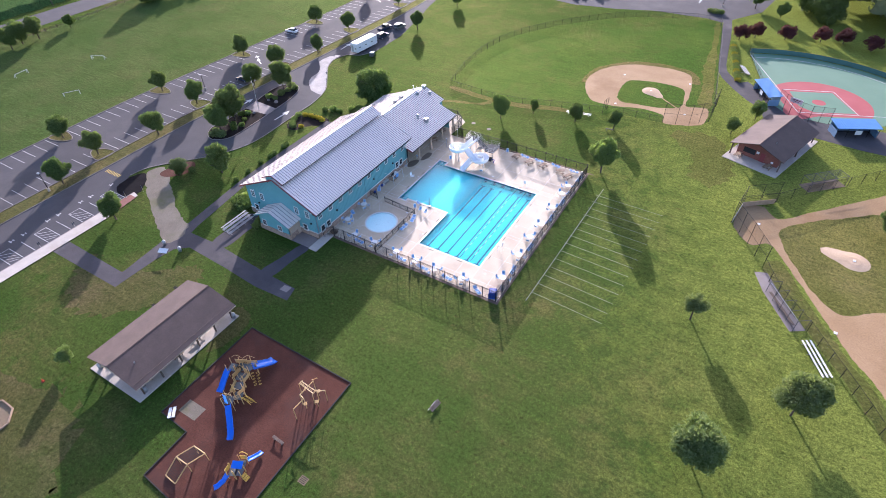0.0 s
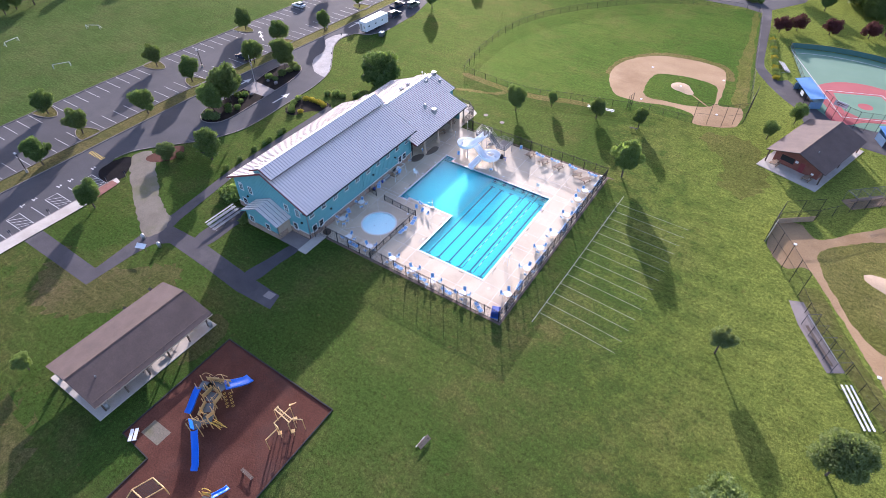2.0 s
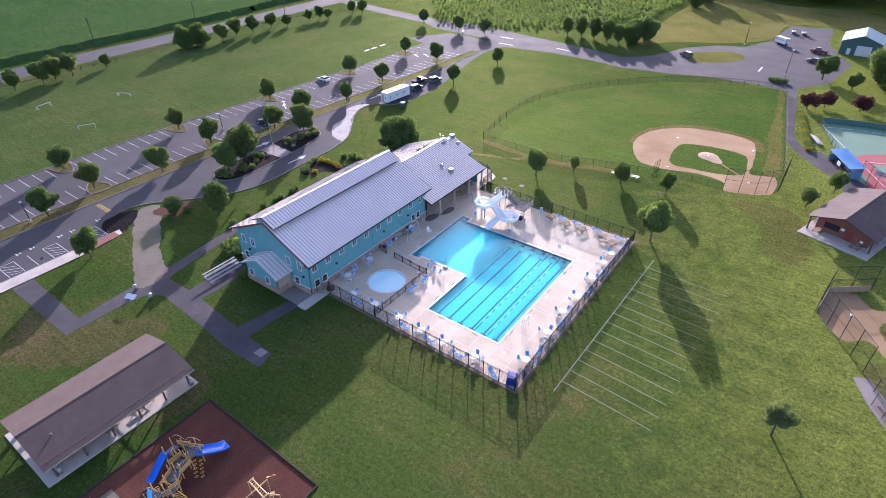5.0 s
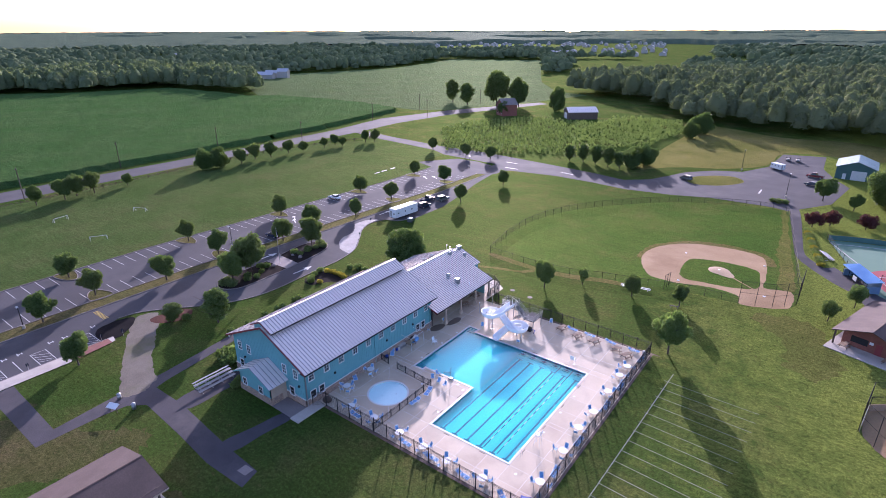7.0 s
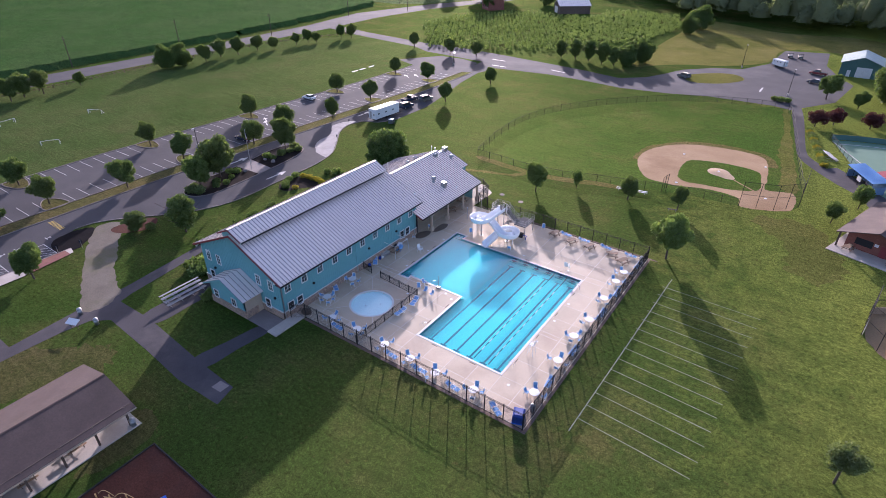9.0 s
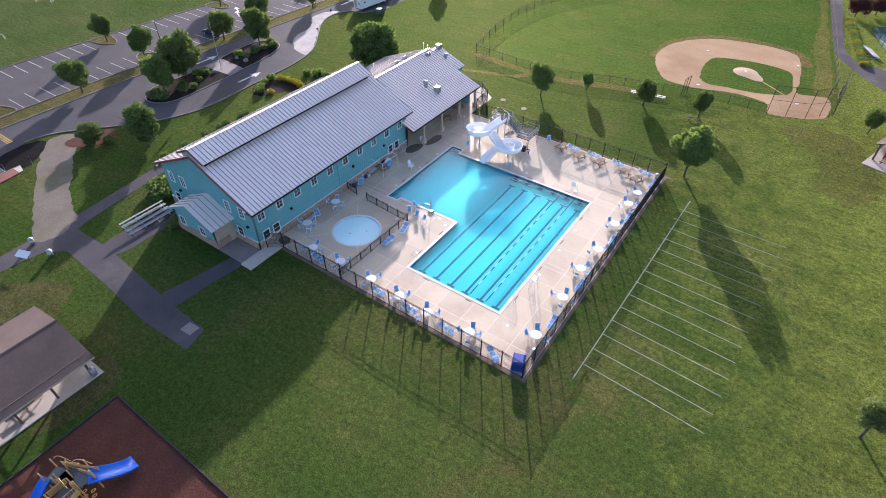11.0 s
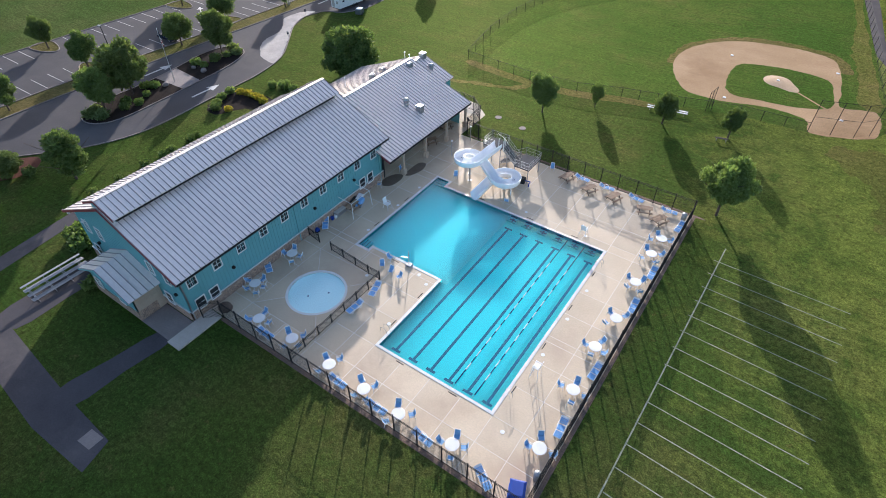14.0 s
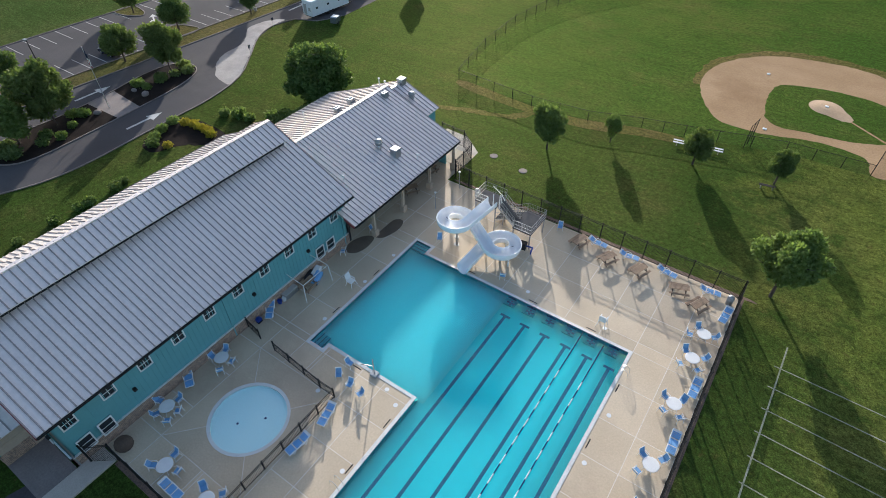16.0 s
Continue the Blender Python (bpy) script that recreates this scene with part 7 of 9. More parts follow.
for x, y in ((-0.1, -1.4), (0.0, 1.3), (-1.4, -0.15), (-1.4, 0.55), (1.4, -0.5), (1.4, 0.35), (0.7, -3.6), (0.8, -1.6), (2.5, 0.9)):
    part("post", G().cyl((x, y, GZ), (x, y, TOPZ + 0.05), 0.055, 0.055, 8), TAN_STEEL, climb)
for x, y in ((1.0, 0.9), (2.0, -0.5), (0.8, -1.6)):
    part("foot_plate", G().slab([(x - 0.34, y, 1.2), (x, y - 0.34, 1.2), (x + 0.34, y, 1.25), (x, y + 0.34, 1.25)], 0.04), TAN_STEEL, climb)
    part("plate_post", G().cyl((x, y, GZ), (x, y, 1.2), 0.045, 0.045, 8), TAN_STEEL, climb)

net = thing("net_climber", "slanting rope net climber in a tan steel frame", "net climber", 0, 0, 0)
c0, c1, c2, c3 = Vector((-3.8, -54.6, 0.1)), Vector((-1.8, -54.7, 0.1)), Vector((-1.3, -52.5, 1.9)), Vector((-3.4, -52.5, 1.9))
d2, d3 = Vector((-0.5, -50.3, 1.9)), Vector((-2.6, -50.3, 1.9))
for a, b in ((c0, c3), (c1, c2), (c3, c2), (c0, c1), (c3, d3), (c2, d2), (d3, d2)):
    part("frame_tube", G().cyl(a, b, 0.075, 0.075, 8), TAN_STEEL, net)
for p in (c2, c3, d2, d3):
    part("leg", G().cyl((p.x, p.y, GZ), p, 0.06, 0.06, 8), TAN_STEEL, net)
for i in range(1, 9):
    t = i / 9
    part("rope", G().cyl(c0.lerp(c1, t), c3.lerp(c2, t), 0.026, 0.026, 5), TARRED_WOOD, net)
    part("rope", G().cyl(c3.lerp(c2, t), d3.lerp(d2, t), 0.026, 0.026, 5), TARRED_WOOD, net)
    part("rope", G().cyl(c0.lerp(c3, t), c1.lerp(c2, t), 0.026, 0.026, 5), TARRED_WOOD, net)
    part("rope", G().cyl(c3.lerp(d3, t), c2.lerp(d2, t), 0.026, 0.026, 5), TARRED_WOOD, net)

tot = thing("toddler_structure", "small yellow and blue toddler play structure with two slides", "play structure")
for x, y, z in ((4.1, -48.6, 0.9), (4.6, -49.6, 0.9), (3.9, -50.0, 0.9)):
    deck_unit(tot, x, y, 25, z, 1.0)
chute(tot, [(4.4, -47.9, 0.95), (4.6, -47.2, 0.7), (4.75, -46.4, 0.35), (4.8, -45.9, 0.25)], 0.55, BLUE_PLASTIC, 0.16)
chute(tot, [(3.6, -50.6, 0.95), (3.6, -51.4, 0.6), (3.3, -52.2, 0.3), (3.0, -52.6, 0.22)], 0.6, BLUE_PLASTIC, 0.16)
part("roof_panel", G().slab([(3.6, -49.2, 2.3), (4.9, -48.6, 2.3), (5.2, -49.4, 1.9), (3.9, -50.0, 1.9)], 0.06), BLUE_PLASTIC, tot)
part("panel", G().slab([(3.5, -48.2, 1.0), (4.4, -47.8, 1.0), (4.4, -47.8, 1.8), (3.5, -48.2, 1.8)], 0.06), YELLOW, tot)
part("panel", G().slab([(3.1, -49.6, 1.0), (3.3, -50.6, 1.0), (3.3, -50.6, 1.8), (3.1, -49.6, 1.8)], 0.06), YELLOW, tot)
part("arch", arch(G(), (3.4, -48.0, 2.0), (4.5, -47.6, 2.0), 0.5, 0.06), YELLOW, tot)
for i in range(3):
    part("stair_tread", G().box(5.1 + i * 0.25, 5.4 + i * 0.25, -49.9, -49.2, 0.6 - i * 0.25, 0.66 - i * 0.25), YELLOW, tot)
sb = thing("sandbox", "timber edged sandbox of bare earth", "sandbox", -32.6, -62.0, 0)
oct_ = [(3.4 * math.cos(radians(22.5 + 45 * i)), 3.0 * math.sin(radians(22.5 + 45 * i))) for i in range(8)]
part("sand", G().flat(oct_, GZ + 0.03), EARTH, sb)
for i in range(8):
    part("timber", strip(G(), [oct_[i], oct_[(i + 1) % 8]], 0.2, GZ - 0.05, 0.2), WOOD, sb)
# spring rider and odd things on the lawn
sp = thing("tipped_bench", "tan wooden bench lying tipped over on the lawn", "bench", 21.0, -28.4, 0, 82)
part("seat_board", G().slab([(-0.95, -0.3, 0.12), (0.95, -0.3, 0.12), (0.95, 0.3, 0.5), (-0.95, 0.3, 0.5)], 0.07), WOOD, sp)
for s_ in (-0.6, 0.6):
    part("leg", G().cyl((s_, 0.0, 0.3), (s_, -0.25, 0.75), 0.05), WOOD_DARK, sp)
part("rail", G().cyl((-1.1, 0.42, 0.05), (0.6, 0.45, 0.3), 0.05), WHITE, sp)

# ---- ball field buildings and fences ----
hut = thing("concession_hut", "red brick concession hut with a brown shingle roof", "hut", 49.4, 58.9, 0, -17.5)
part("slab", G().bev(-5.9, 6.1, -2.3, 19.4, GZ - 0.1, 0.08, 0.03), CONCRETE, hut)
shingle_gable(hut, -5.9, 5.9, -0.2, 18.2, 2.75, 4.75, 0.0)
part("wall", G().box(-4.5, 4.5, 1.6, 1.85, 0.08, 2.9), RED_BRICK, hut, "red brick wall")
part("wall", G().box(-4.5, -4.25, 1.85, 16.8, 0.08, 3.0).box(4.25, 4.5, 1.85, 16.8, 0.08, 3.0).box(-4.25, 4.25, 16.55, 16.8, 0.08, 3.0), RED_BRICK, hut)
part("gable", G().add([(-5.3, 1.6, 2.8), (5.3, 1.6, 2.8), (0, 1.6, 4.6)], [(0, 1, 2)]), RED_BRICK, hut)
part("door", G().box(0.6, 1.6, 1.52, 1.6, 0.08, 2.1), TRIM_RED, hut, "dark red door")
part("counter_opening", G().box(-3.2, -0.6, 1.54, 1.6, 1.0, 2.2), DARK_INSIDE, hut)
part("notice", G().box(-0.4, 0.2, 1.5, 1.55, 1.6, 2.1).box(3.4, 3.9, 0.2, 0.25, 1.4, 1.8), SIGN_WHITE, hut)
for x, y in ((-5.3, 0.2), (5.3, 0.2), (-5.3, 17.6), (5.3, 17.6), (-5.3, 9), (5.3, 9)):
    part("post", G().box(x - 0.12, x + 0.12, y - 0.12, y + 0.12, 0.08, 2.85), WOOD_DARK, hut)
part("vent_stack", G().cyl((2.0, 4.0, 3.8), (2.0, 4.0, 4.5), 0.1, 0.1, 8), STEEL_GREY, hut)
hm = pose(49.4, 58.9, 0, 0, 0, -17.5)
for x, y in ((-3.4, 0.2), (3.2, 0.0)):
    p = hm @ Vector((x, y, 0))
    copy_thing(pt, pose(p.x, p.y, 0.08, 0, 0, 70))["label"] = "wooden picnic table beside the brick hut"


def dugout(x, y, rz, ln, w):
    t = thing("dugout_shelter", "blue team shelter with a blue metal roof", "dugout", x, y, 0, rz, "team shelters")
    metal_roof(t, "roof", [(-ln / 2, -w / 2, 2.5), (ln / 2, -w / 2, 2.5), (ln / 2, w / 2, 2.85), (-ln / 2, w / 2, 2.85)], 0.5, 0.08, 0.04, BLUE_ROOF)
    part("back_wall", G().box(-ln / 2 + 0.3, ln / 2 - 0.3, w / 2 - 0.45, w / 2 - 0.3, GZ, 2.7), BLUE_BLOCK, t)
    part("end_wall", G().box(-ln / 2 + 0.3, -ln / 2 + 0.45, -w / 2 + 0.4, w / 2 - 0.45, GZ, 1.6), BLUE_BLOCK, t)
    part("end_wall", G().box(ln / 2 - 0.45, ln / 2 - 0.3, -w / 2 + 0.4, w / 2 - 0.45, GZ, 1.6), BLUE_BLOCK, t)
    for i in range(5):
        xx = -ln / 2 + 0.3 + i * (ln - 0.6) / 4
        part("post", G().cyl((xx, -w / 2 + 0.3, GZ), (xx, -w / 2 + 0.3, 2.5), 0.05), STEEL_BLACK, t)
    part("bench", G().bev(-ln / 2 + 0.8, ln / 2 - 0.8, 0.1, 0.5, 0.42, 0.48, 0.01), DARK_INSIDE, t)
    part("notice_board", G().box(-0.6, 0.9, -w / 2 + 0.2, -w / 2 + 0.25, 0.9, 1.9), SIGN_WHITE, t)
    return t


dugout(47.3, 93.4, -63, 10.4, 3.4)
dugout(67.4, 83.0, 27, 9.8, 4.2)


def chain_fence(pts, h, label, post=3.6, category="fence", bars=True, name="chain_link_fence"):
    f = thing(name, label, category, 0, 0, 0, 0, "chain-link fences")
    pm = G().cyl((0, 0, GZ), (0, 0, h), 0.045, 0.045, 6).ell((0, 0, h), (0.06, 0.06, 0.05), 6, 4).mesh("post", STEEL_BLACK)
    for (x0, y0), (x1, y1) in zip(pts[:-1], pts[1:]):
        a, b = Vector((x0, y0, 0)), Vector((x1, y1, 0))
        n = max(int(round((b - a).length / post)), 1)
        for i in range(n):
            p = a.lerp(b, i / n)
            o = part("post", pm, None, f)
            o.location = p
        part("top_rail", G().cyl((x0, y0, h - 0.02), (x1, y1, h - 0.02), 0.03, 0.03, 5), STEEL_BLACK, f)
        if h > 3:
            part("mid_rail", G().cyl((x0, y0, h / 2), (x1, y1, h / 2), 0.025, 0.025, 5), STEEL_BLACK, f)
        part("mesh", G().add([(x0, y0, GZ), (x1, y1, GZ), (x1, y1, h), (x0, y0, h)], [(0, 1, 2, 3)]), CHAIN, f)
    o = part("post", pm, None, f)
    o.location = (*pts[-1], 0)
    return f


edge1 = [(-28.4, 60.2), (-30.8, 72), (-31.6, 84), (-30.4, 94), (-27.2, 103.6), (-20.7, 114.4), (-12, 124.8), (-2.7, 133.4), (8, 139.4), (19.6, 142.8), (26.8, 143)]
chain_fence(edge1, 1.9, "black chain-link outfield fence in a long curve")
chain_fence([(26.8, 143), (28.4, 137.6), (32.8, 109), (36.2, 86), (37.2, 82)], 1.9, "black chain-link fence along the ball field path")
chain_fence([(-28.4, 60.2), (-15, 59.1), (-6.5, 59.8), (0.4, 62.2), (5.9, 63.5), (17.9, 66.9), (27.6, 67.2)], 1.6, "low black chain-link fence along the foul line")
chain_fence([(27.6, 67.2), (33.5, 69.2), (37.3, 73.2), (37.3, 82)], 5.2, "tall chain-link backstop behind home plate", 3.2, "backstop", name="backstop")
chain_fence([(13.2, 65.2), (13.6, 67.6)], 3.2, "short tall chain-link gate section", 1.2)
chain_fence([(80, 72), (67.6, 58.6), (60.6, 51.6), (55.8, 45.8), (50.2, 41.2)], 2.4, "chain-link fence beside the second ball field")
chain_fence([(55.6, 45.6), (50.0, 41.2), (49.2, 34.8), (52.9, 29.6), (56.2, 24.2)], 5.0, "tall chain-link backstop of the second field", 3.4, "backstop", name="backstop")
bb = thing("backstop_boards", "low pale boards at the foot of the backstop", "boards")
part("board", G().slab([(49.3, 34.8, 1.1), (50.1, 41.1, 1.1), (50.1, 41.1, GZ), (49.3, 34.8, GZ)], 0.06), PALE_WALL, bb)
part("board", G().slab([(50.15, 41.2, 1.1), (55.5, 45.4, 1.1), (55.5, 45.4, GZ), (50.15, 41.2, GZ)], 0.06), WOOD, bb)
chain_fence([(56.2, 24.2), (59.2, 18.2), (64.3, 12.2), (67.6, 7.5), (70.9, 2.8), (75.9, -5), (86, -21)], 2.3, "chain-link fence between lawn and second field")
sheet("dugout_slab", [(55.2, 22.6), (57.2, 18.2), (62.0, 11.0), (64.2, 12.4), (60.0, 18.6), (57.2, 23.4)], GZ + 0.03, OLD_CONCRETE, "grey-brown concrete strip of the open dugout", "pad")
dg = thing("open_dugout", "open pipe-framed dugout with a long bench", "dugout")
a, b = Vector((57.6, 18.4, 0)), Vector((62.4, 11.4, 0))
for i in range(5):
    p = a.lerp(b, i / 4)
    q = p + Vector((1.7, 1.1, 0))
    part("hoop", G().tube([(p.x, p.y, GZ), (p.x, p.y, 2.3), (q.x, q.y, 2.4), (q.x, q.y, GZ)], 0.04, 6), STEEL_DULL, dg)
part("long_rail", G().cyl((*a.xy, 2.3), (*b.xy, 2.3), 0.035), STEEL_GREY, dg)
m = pose(60.3, 15.2, 0, 0, 0, math.degrees(math.atan2(b.y - a.y, b.x - a.x)))
part("bench", G().box(-3.6, 3.6, -0.2, 0.2, 0.42, 0.47, m), WOOD_DARK, dg)
part("bat_rack", G().cyl(m @ Vector((-3.4, 0.75, 0.9)), m @ Vector((3.4, 0.75, 0.9)), 0.03), STEEL_DULL, dg)
part("mesh", G().add([(*a.xy, GZ), (*b.xy, GZ), (*b.xy, 2.3), (*a.xy, 2.3)], [(0, 1, 2, 3)]), CHAIN, dg)
dn = thing("open_dugout", "square pipe-framed dugout with wire mesh and a bench", "dugout", 63.2, 56.8, 0, 43)
for x in (-4.2, -1.4, 1.4, 4.2):
    part("hoop", G().tube([(x, -1.3, GZ), (x, -1.3, 2.4), (x, 1.3, 2.4), (x, 1.3, GZ)], 0.045, 6), STEEL_DULL, dn)
part("long_rail", G().cyl((-4.2, -1.3, 2.4), (4.2, -1.3, 2.4), 0.04).cyl((-4.2, 1.3, 2.4), (4.2, 1.3, 2.4), 0.04), STEEL_DULL, dn)
part("mesh", G().add([(-4.2, -1.3, GZ), (4.2, -1.3, GZ), (4.2, -1.3, 2.4), (-4.2, -1.3, 2.4), (4.2, 1.3, 2.4), (-4.2, 1.3, 2.4)], [(0, 1, 2, 3), (3, 2, 4, 5)]), CHAIN, dn)
part("bench", G().bev(-3.4, 3.4, 0.2, 0.6, 0.42, 0.48, 0.01), WOOD_DARK, dn)
part("floor", G().flat([(-4.4, -1.5), (4.4, -1.5), (4.4, 1.5), (-4.4, 1.5)], GZ + 0.03), EARTH, dn)
chain_fence([(50.4, 90.4), (53.6, 86.0), (58.0, 84.2), (62.4, 85.4)], 4.2, "chain-link backstop of the rubber field", 2.6, "backstop", name="backstop")
chain_fence([(47.8, 93), (39.0, 121.6)], 1.6, "low fence beside the rubber field", 3.0)
ws = thing("windscreen_fence", "low outfield fence with a dark green windscreen", "fence")
arc = round_from(HOME3, 37.0, 16, 116, 14)[::-1]
for p, q in zip(arc[:-1], arc[1:]):
    part("screen", G().add([(*p, GZ), (*q, GZ), (*q, 1.35), (*p, 1.35)], [(0, 1, 2, 3)]), GREEN_METAL, ws)
    part("cap_rail", G().cyl((*p, 1.38), (*q, 1.38), 0.06, 0.06, 6), YELLOW_PAINT, ws)
sheet("paved_court", [(47, 86), (49.5, 79), (60, 77.5), (74, 79), (96, 82), (96, 88), (74, 87.4), (62, 86), (56, 87), (50.5, 91.5), (44.5, 98), (42, 101), (40, 99), (43, 94)], GZ + 0.017, PATH_ASPHALT, "grey paving round the rubber field", "paving")
# batting sign banner by the rubber home plate
bn = thing("banner", "white banner board at the rubber field", "banner", 54.4, 91.2, 0, -20)
part("board", G().box(-1.5, 1.5, -0.03, 0.03, 1.0, 2.2), SIGN_WHITE, bn)
part("lettering", G().box(-1.1, 0.9, -0.036, -0.03, 1.7, 1.85).box(-0.9, 0.6, -0.036, -0.03, 1.35, 1.48), CAR_RED, bn)
for s in (-1.4, 1.4):
    part("post", G().cyl((s, 0, GZ), (s, 0, 2.2), 0.04), STEEL_GREY, bn)


def plank_bleacher(x, y, rz, ln, rows, label, rise=0.2):
    t = thing("bleacher", label, "bleacher", x, y, 0, rz, "bleachers")
    for i in range(rows):
        part("seat_plank", G().bev(-ln / 2, ln / 2, i * 0.62 - 0.14, i * 0.62 + 0.14, 0.4 + i * rise, 0.44 + i * rise, 0.01), GREY_ALU if rise else WHITE, t)
        if rise > 0.1 and i:
            part("foot_plank", G().bev(-ln / 2, ln / 2, i * 0.62 - 0.4, i * 0.62 - 0.16, 0.1 + i * rise, 0.13 + i * rise, 0.01), GREY_ALU, t)
    for i in range(4):
        xx = -ln / 2 + 0.5 + i * (ln - 1) / 3
        g = G().cyl((xx, -0.1, 0.38), (xx, (rows - 1) * 0.62 + 0.1, 0.38 + (rows - 1) * rise), 0.03)
        for k in range(rows):
            g.cyl((xx, k * 0.62, GZ), (xx, k * 0.62, 0.4 + k * rise), 0.025, 0.025, 5)
        g.cyl((xx, -0.2, 0.03), (xx, rows * 0.62, 0.03), 0.03)
        part("support", g, STEEL_GREY, t)
    return t


plank_bleacher(65.45, 6.7, -61, 6.8, 3, "three white aluminium bench planks beside the fence", 0.0)
plank_bleacher(8.3, 61.2, 10, 6.2, 2, "long white plank bench by the foul fence", 0.0)
plank_bleacher(-33.2, -13.2, 90, 6.4, 4, "small aluminium bleacher standing on the path", 0.28)
plank_bleacher(40.6, 107.4, 115, 5.5, 3, "white bleacher beside the rubber field", 0.2)
bench(17.6, 57.4, 12, STEEL_BLACK, "dark bench on the grass under a small tree", 1.8)

# ---- plants ----
def crown_mesh(name, mat, seed, blobs, n, size, drop=0.0, flat_bottom=None):
    """Many small tilted leaf sprays on and in a cloud of lobes."""
    r = np.random.RandomState(seed)
    vs, fs = [], []
    w = np.array([b[3] * b[4] for b in blobs])
    pick = r.choice(len(blobs), n, p=w / w.sum())
    dirs = r.normal(size=(n, 3))
    dirs /= np.linalg.norm(dirs, axis=1)[:, None]
    rad = 1 - np.abs(r.normal(0, 0.26, n)) + r.rand(n) ** 3 * 0.3
    rad = np.clip(rad, 0.3, 1.3)
    t1 = r.normal(size=(n, 3))
    for i in range(n):
        cx, cy, cz, rx, rz = blobs[pick[i]]
        d = dirs[i]
        p = np.array((cx + d[0] * rx * rad[i], cy + d[1] * rx * rad[i], cz + d[2] * rz * rad[i]))
        if flat_bottom is not None and p[2] < flat_bottom:
            continue
        nrm = d + t1[i] * 0.75
        nrm /= np.linalg.norm(nrm)
        # a third of the sprays point outwards and roughen the outline
        u = np.cross(nrm, r.normal(size=3)) if i % 3 else d + t1[i] * 0.5 + np.array((0, 0, 0.25))
        u /= np.linalg.norm(u) + 1e-6
        v = np.cross(nrm, u)
        v /= np.linalg.norm(v) + 1e-6
        s = (1.0 if i % 3 else 1.35) * size * r.uniform(0.6, 1.4)
        a = p - u * s
        b = p + v * s * 0.55
        c = p + u * s
        e = p - v * s * 0.55
        k = len(vs)
        lift = nrm * s * 0.25
        vs += [tuple(a), tuple(b + lift), tuple(c), tuple(e + lift)]
        fs.append((k, k + 1, k + 2, k + 3))
    g = G()
    g.v, g.f = vs, fs
    return g.mesh(name, mat)


def lobes(seed, h0, h1, r, k=9, lobe=0.5):
    """A rounded crown: a core with uneven lobes spread over it, some standing out."""
    rr = random.Random(seed)
    zc, hz = h0 + (h1 - h0) * 0.47, (h1 - h0) * 0.5
    out = [(0, 0, zc, r * 0.6, hz * 0.64)]
    n = int(k * 2.4)
    for i in range(n):
        t = 1 - 2 * (i + 0.5) / n
        a = i * 2.39996 + rr.uniform(-0.6, 0.6)
        w = math.sqrt(1 - t * t) * rr.uniform(0.55, 1.1)
        s = r * lobe * rr.uniform(0.34, 0.86)
        out.append((r * 0.78 * w * math.cos(a), r * 0.78 * w * math.sin(a), zc + hz * 0.78 * t * rr.uniform(0.7, 1.15), s, s * rr.uniform(0.65, 1.05)))
    return out


def trunk_mesh(seed, h, r, crown_h0):
    rr = random.Random(seed)
    g = G()
    pts = [(0, 0, GZ - 0.05), (rr.uniform(-.06, .06), rr.uniform(-.06, .06), crown_h0), (rr.uniform(-.2, .2), rr.uniform(-.2, .2), h * 0.75)]
    rad = [r, r * 0.75, r * 0.3]
    for i in range(2):
        g.cyl(pts[i], pts[i + 1], rad[i], rad[i + 1], 8)
    for i in range(6):
        a = i * 1.05 + rr.uniform(-.3, .3)
        z = crown_h0 * rr.uniform(0.85, 1.0) + (h - crown_h0) * rr.uniform(0.05, 0.4)
        L = (h - crown_h0) * rr.uniform(0.35, 0.55)
        g.cyl((0, 0, z), (L * math.cos(a), L * math.sin(a), z + L * 0.8), r * 0.4, r * 0.12, 5)
    return g.mesh("trunk", BARK)


kinds = {}


def make_kind(key, mat, seed, h, r, base, n, size, lobe=0.5, k=9, low=False, trunk_r=0.16):
    kinds[key] = (trunk_mesh(seed, h, trunk_r, base), crown_mesh("crown", mat, seed, lobes(seed, base, h, r, k, lobe), int(n * 2.9), size * 0.47, 0, 0.02 if low else None), h)


make_kind("round", LEAF, 11, 8.0, 4.2, 1.7, 5200, 0.42, 0.45, 12)
make_kind("round2", LEAF, 12, 8.0, 4.4, 1.5, 5200, 0.42, 0.42, 12)
make_kind("open", LEAF_FRESH, 13, 7.8, 3.3, 2.0, 3600, 0.36, 0.45, 11)
make_kind("lot", LEAF, 14, 6.0, 2.6, 1.6, 2600, 0.34, 0.45, 9)
make_kind("lot2", LEAF, 15, 6.0, 2.7, 1.4, 2600, 0.34, 0.5, 8)
make_kind("lot3", LEAF, 21, 5.6, 2.5, 1.5, 2400, 0.34, 0.55, 8)
make_kind("small", LEAF_FRESH, 16, 4.5, 1.6, 1.2, 1300, 0.24, 0.5, 7, False, 0.08)
make_kind("small2", LEAF, 22, 4.8, 1.9, 1.4, 1500, 0.26, 0.5, 8, False, 0.09)
make_kind("column", LEAF, 17, 6.8, 1.9, 0.8, 2400, 0.3, 0.5, 10)
make_kind("big", LEAF, 18, 9.5, 3.9, 1.6, 5000, 0.42, 0.45, 13)
make_kind("bigfresh", LEAF_FRESH, 19, 7.8, 3.2, 1.2, 3600, 0.4, 0.48, 11)
make_kind("bushy", LEAF, 20, 8.8, 4.6, 0.1, 5200, 0.45, 0.45, 14, True)
make_kind("plum", LEAF_PLUM, 23, 4.6, 2.6, 0.9, 1500, 0.34, 0.5, 8)
make_kind("blue", LEAF_BLUE, 24, 5.5, 2.0, 2.4, 1800, 0.28, 0.5, 8)
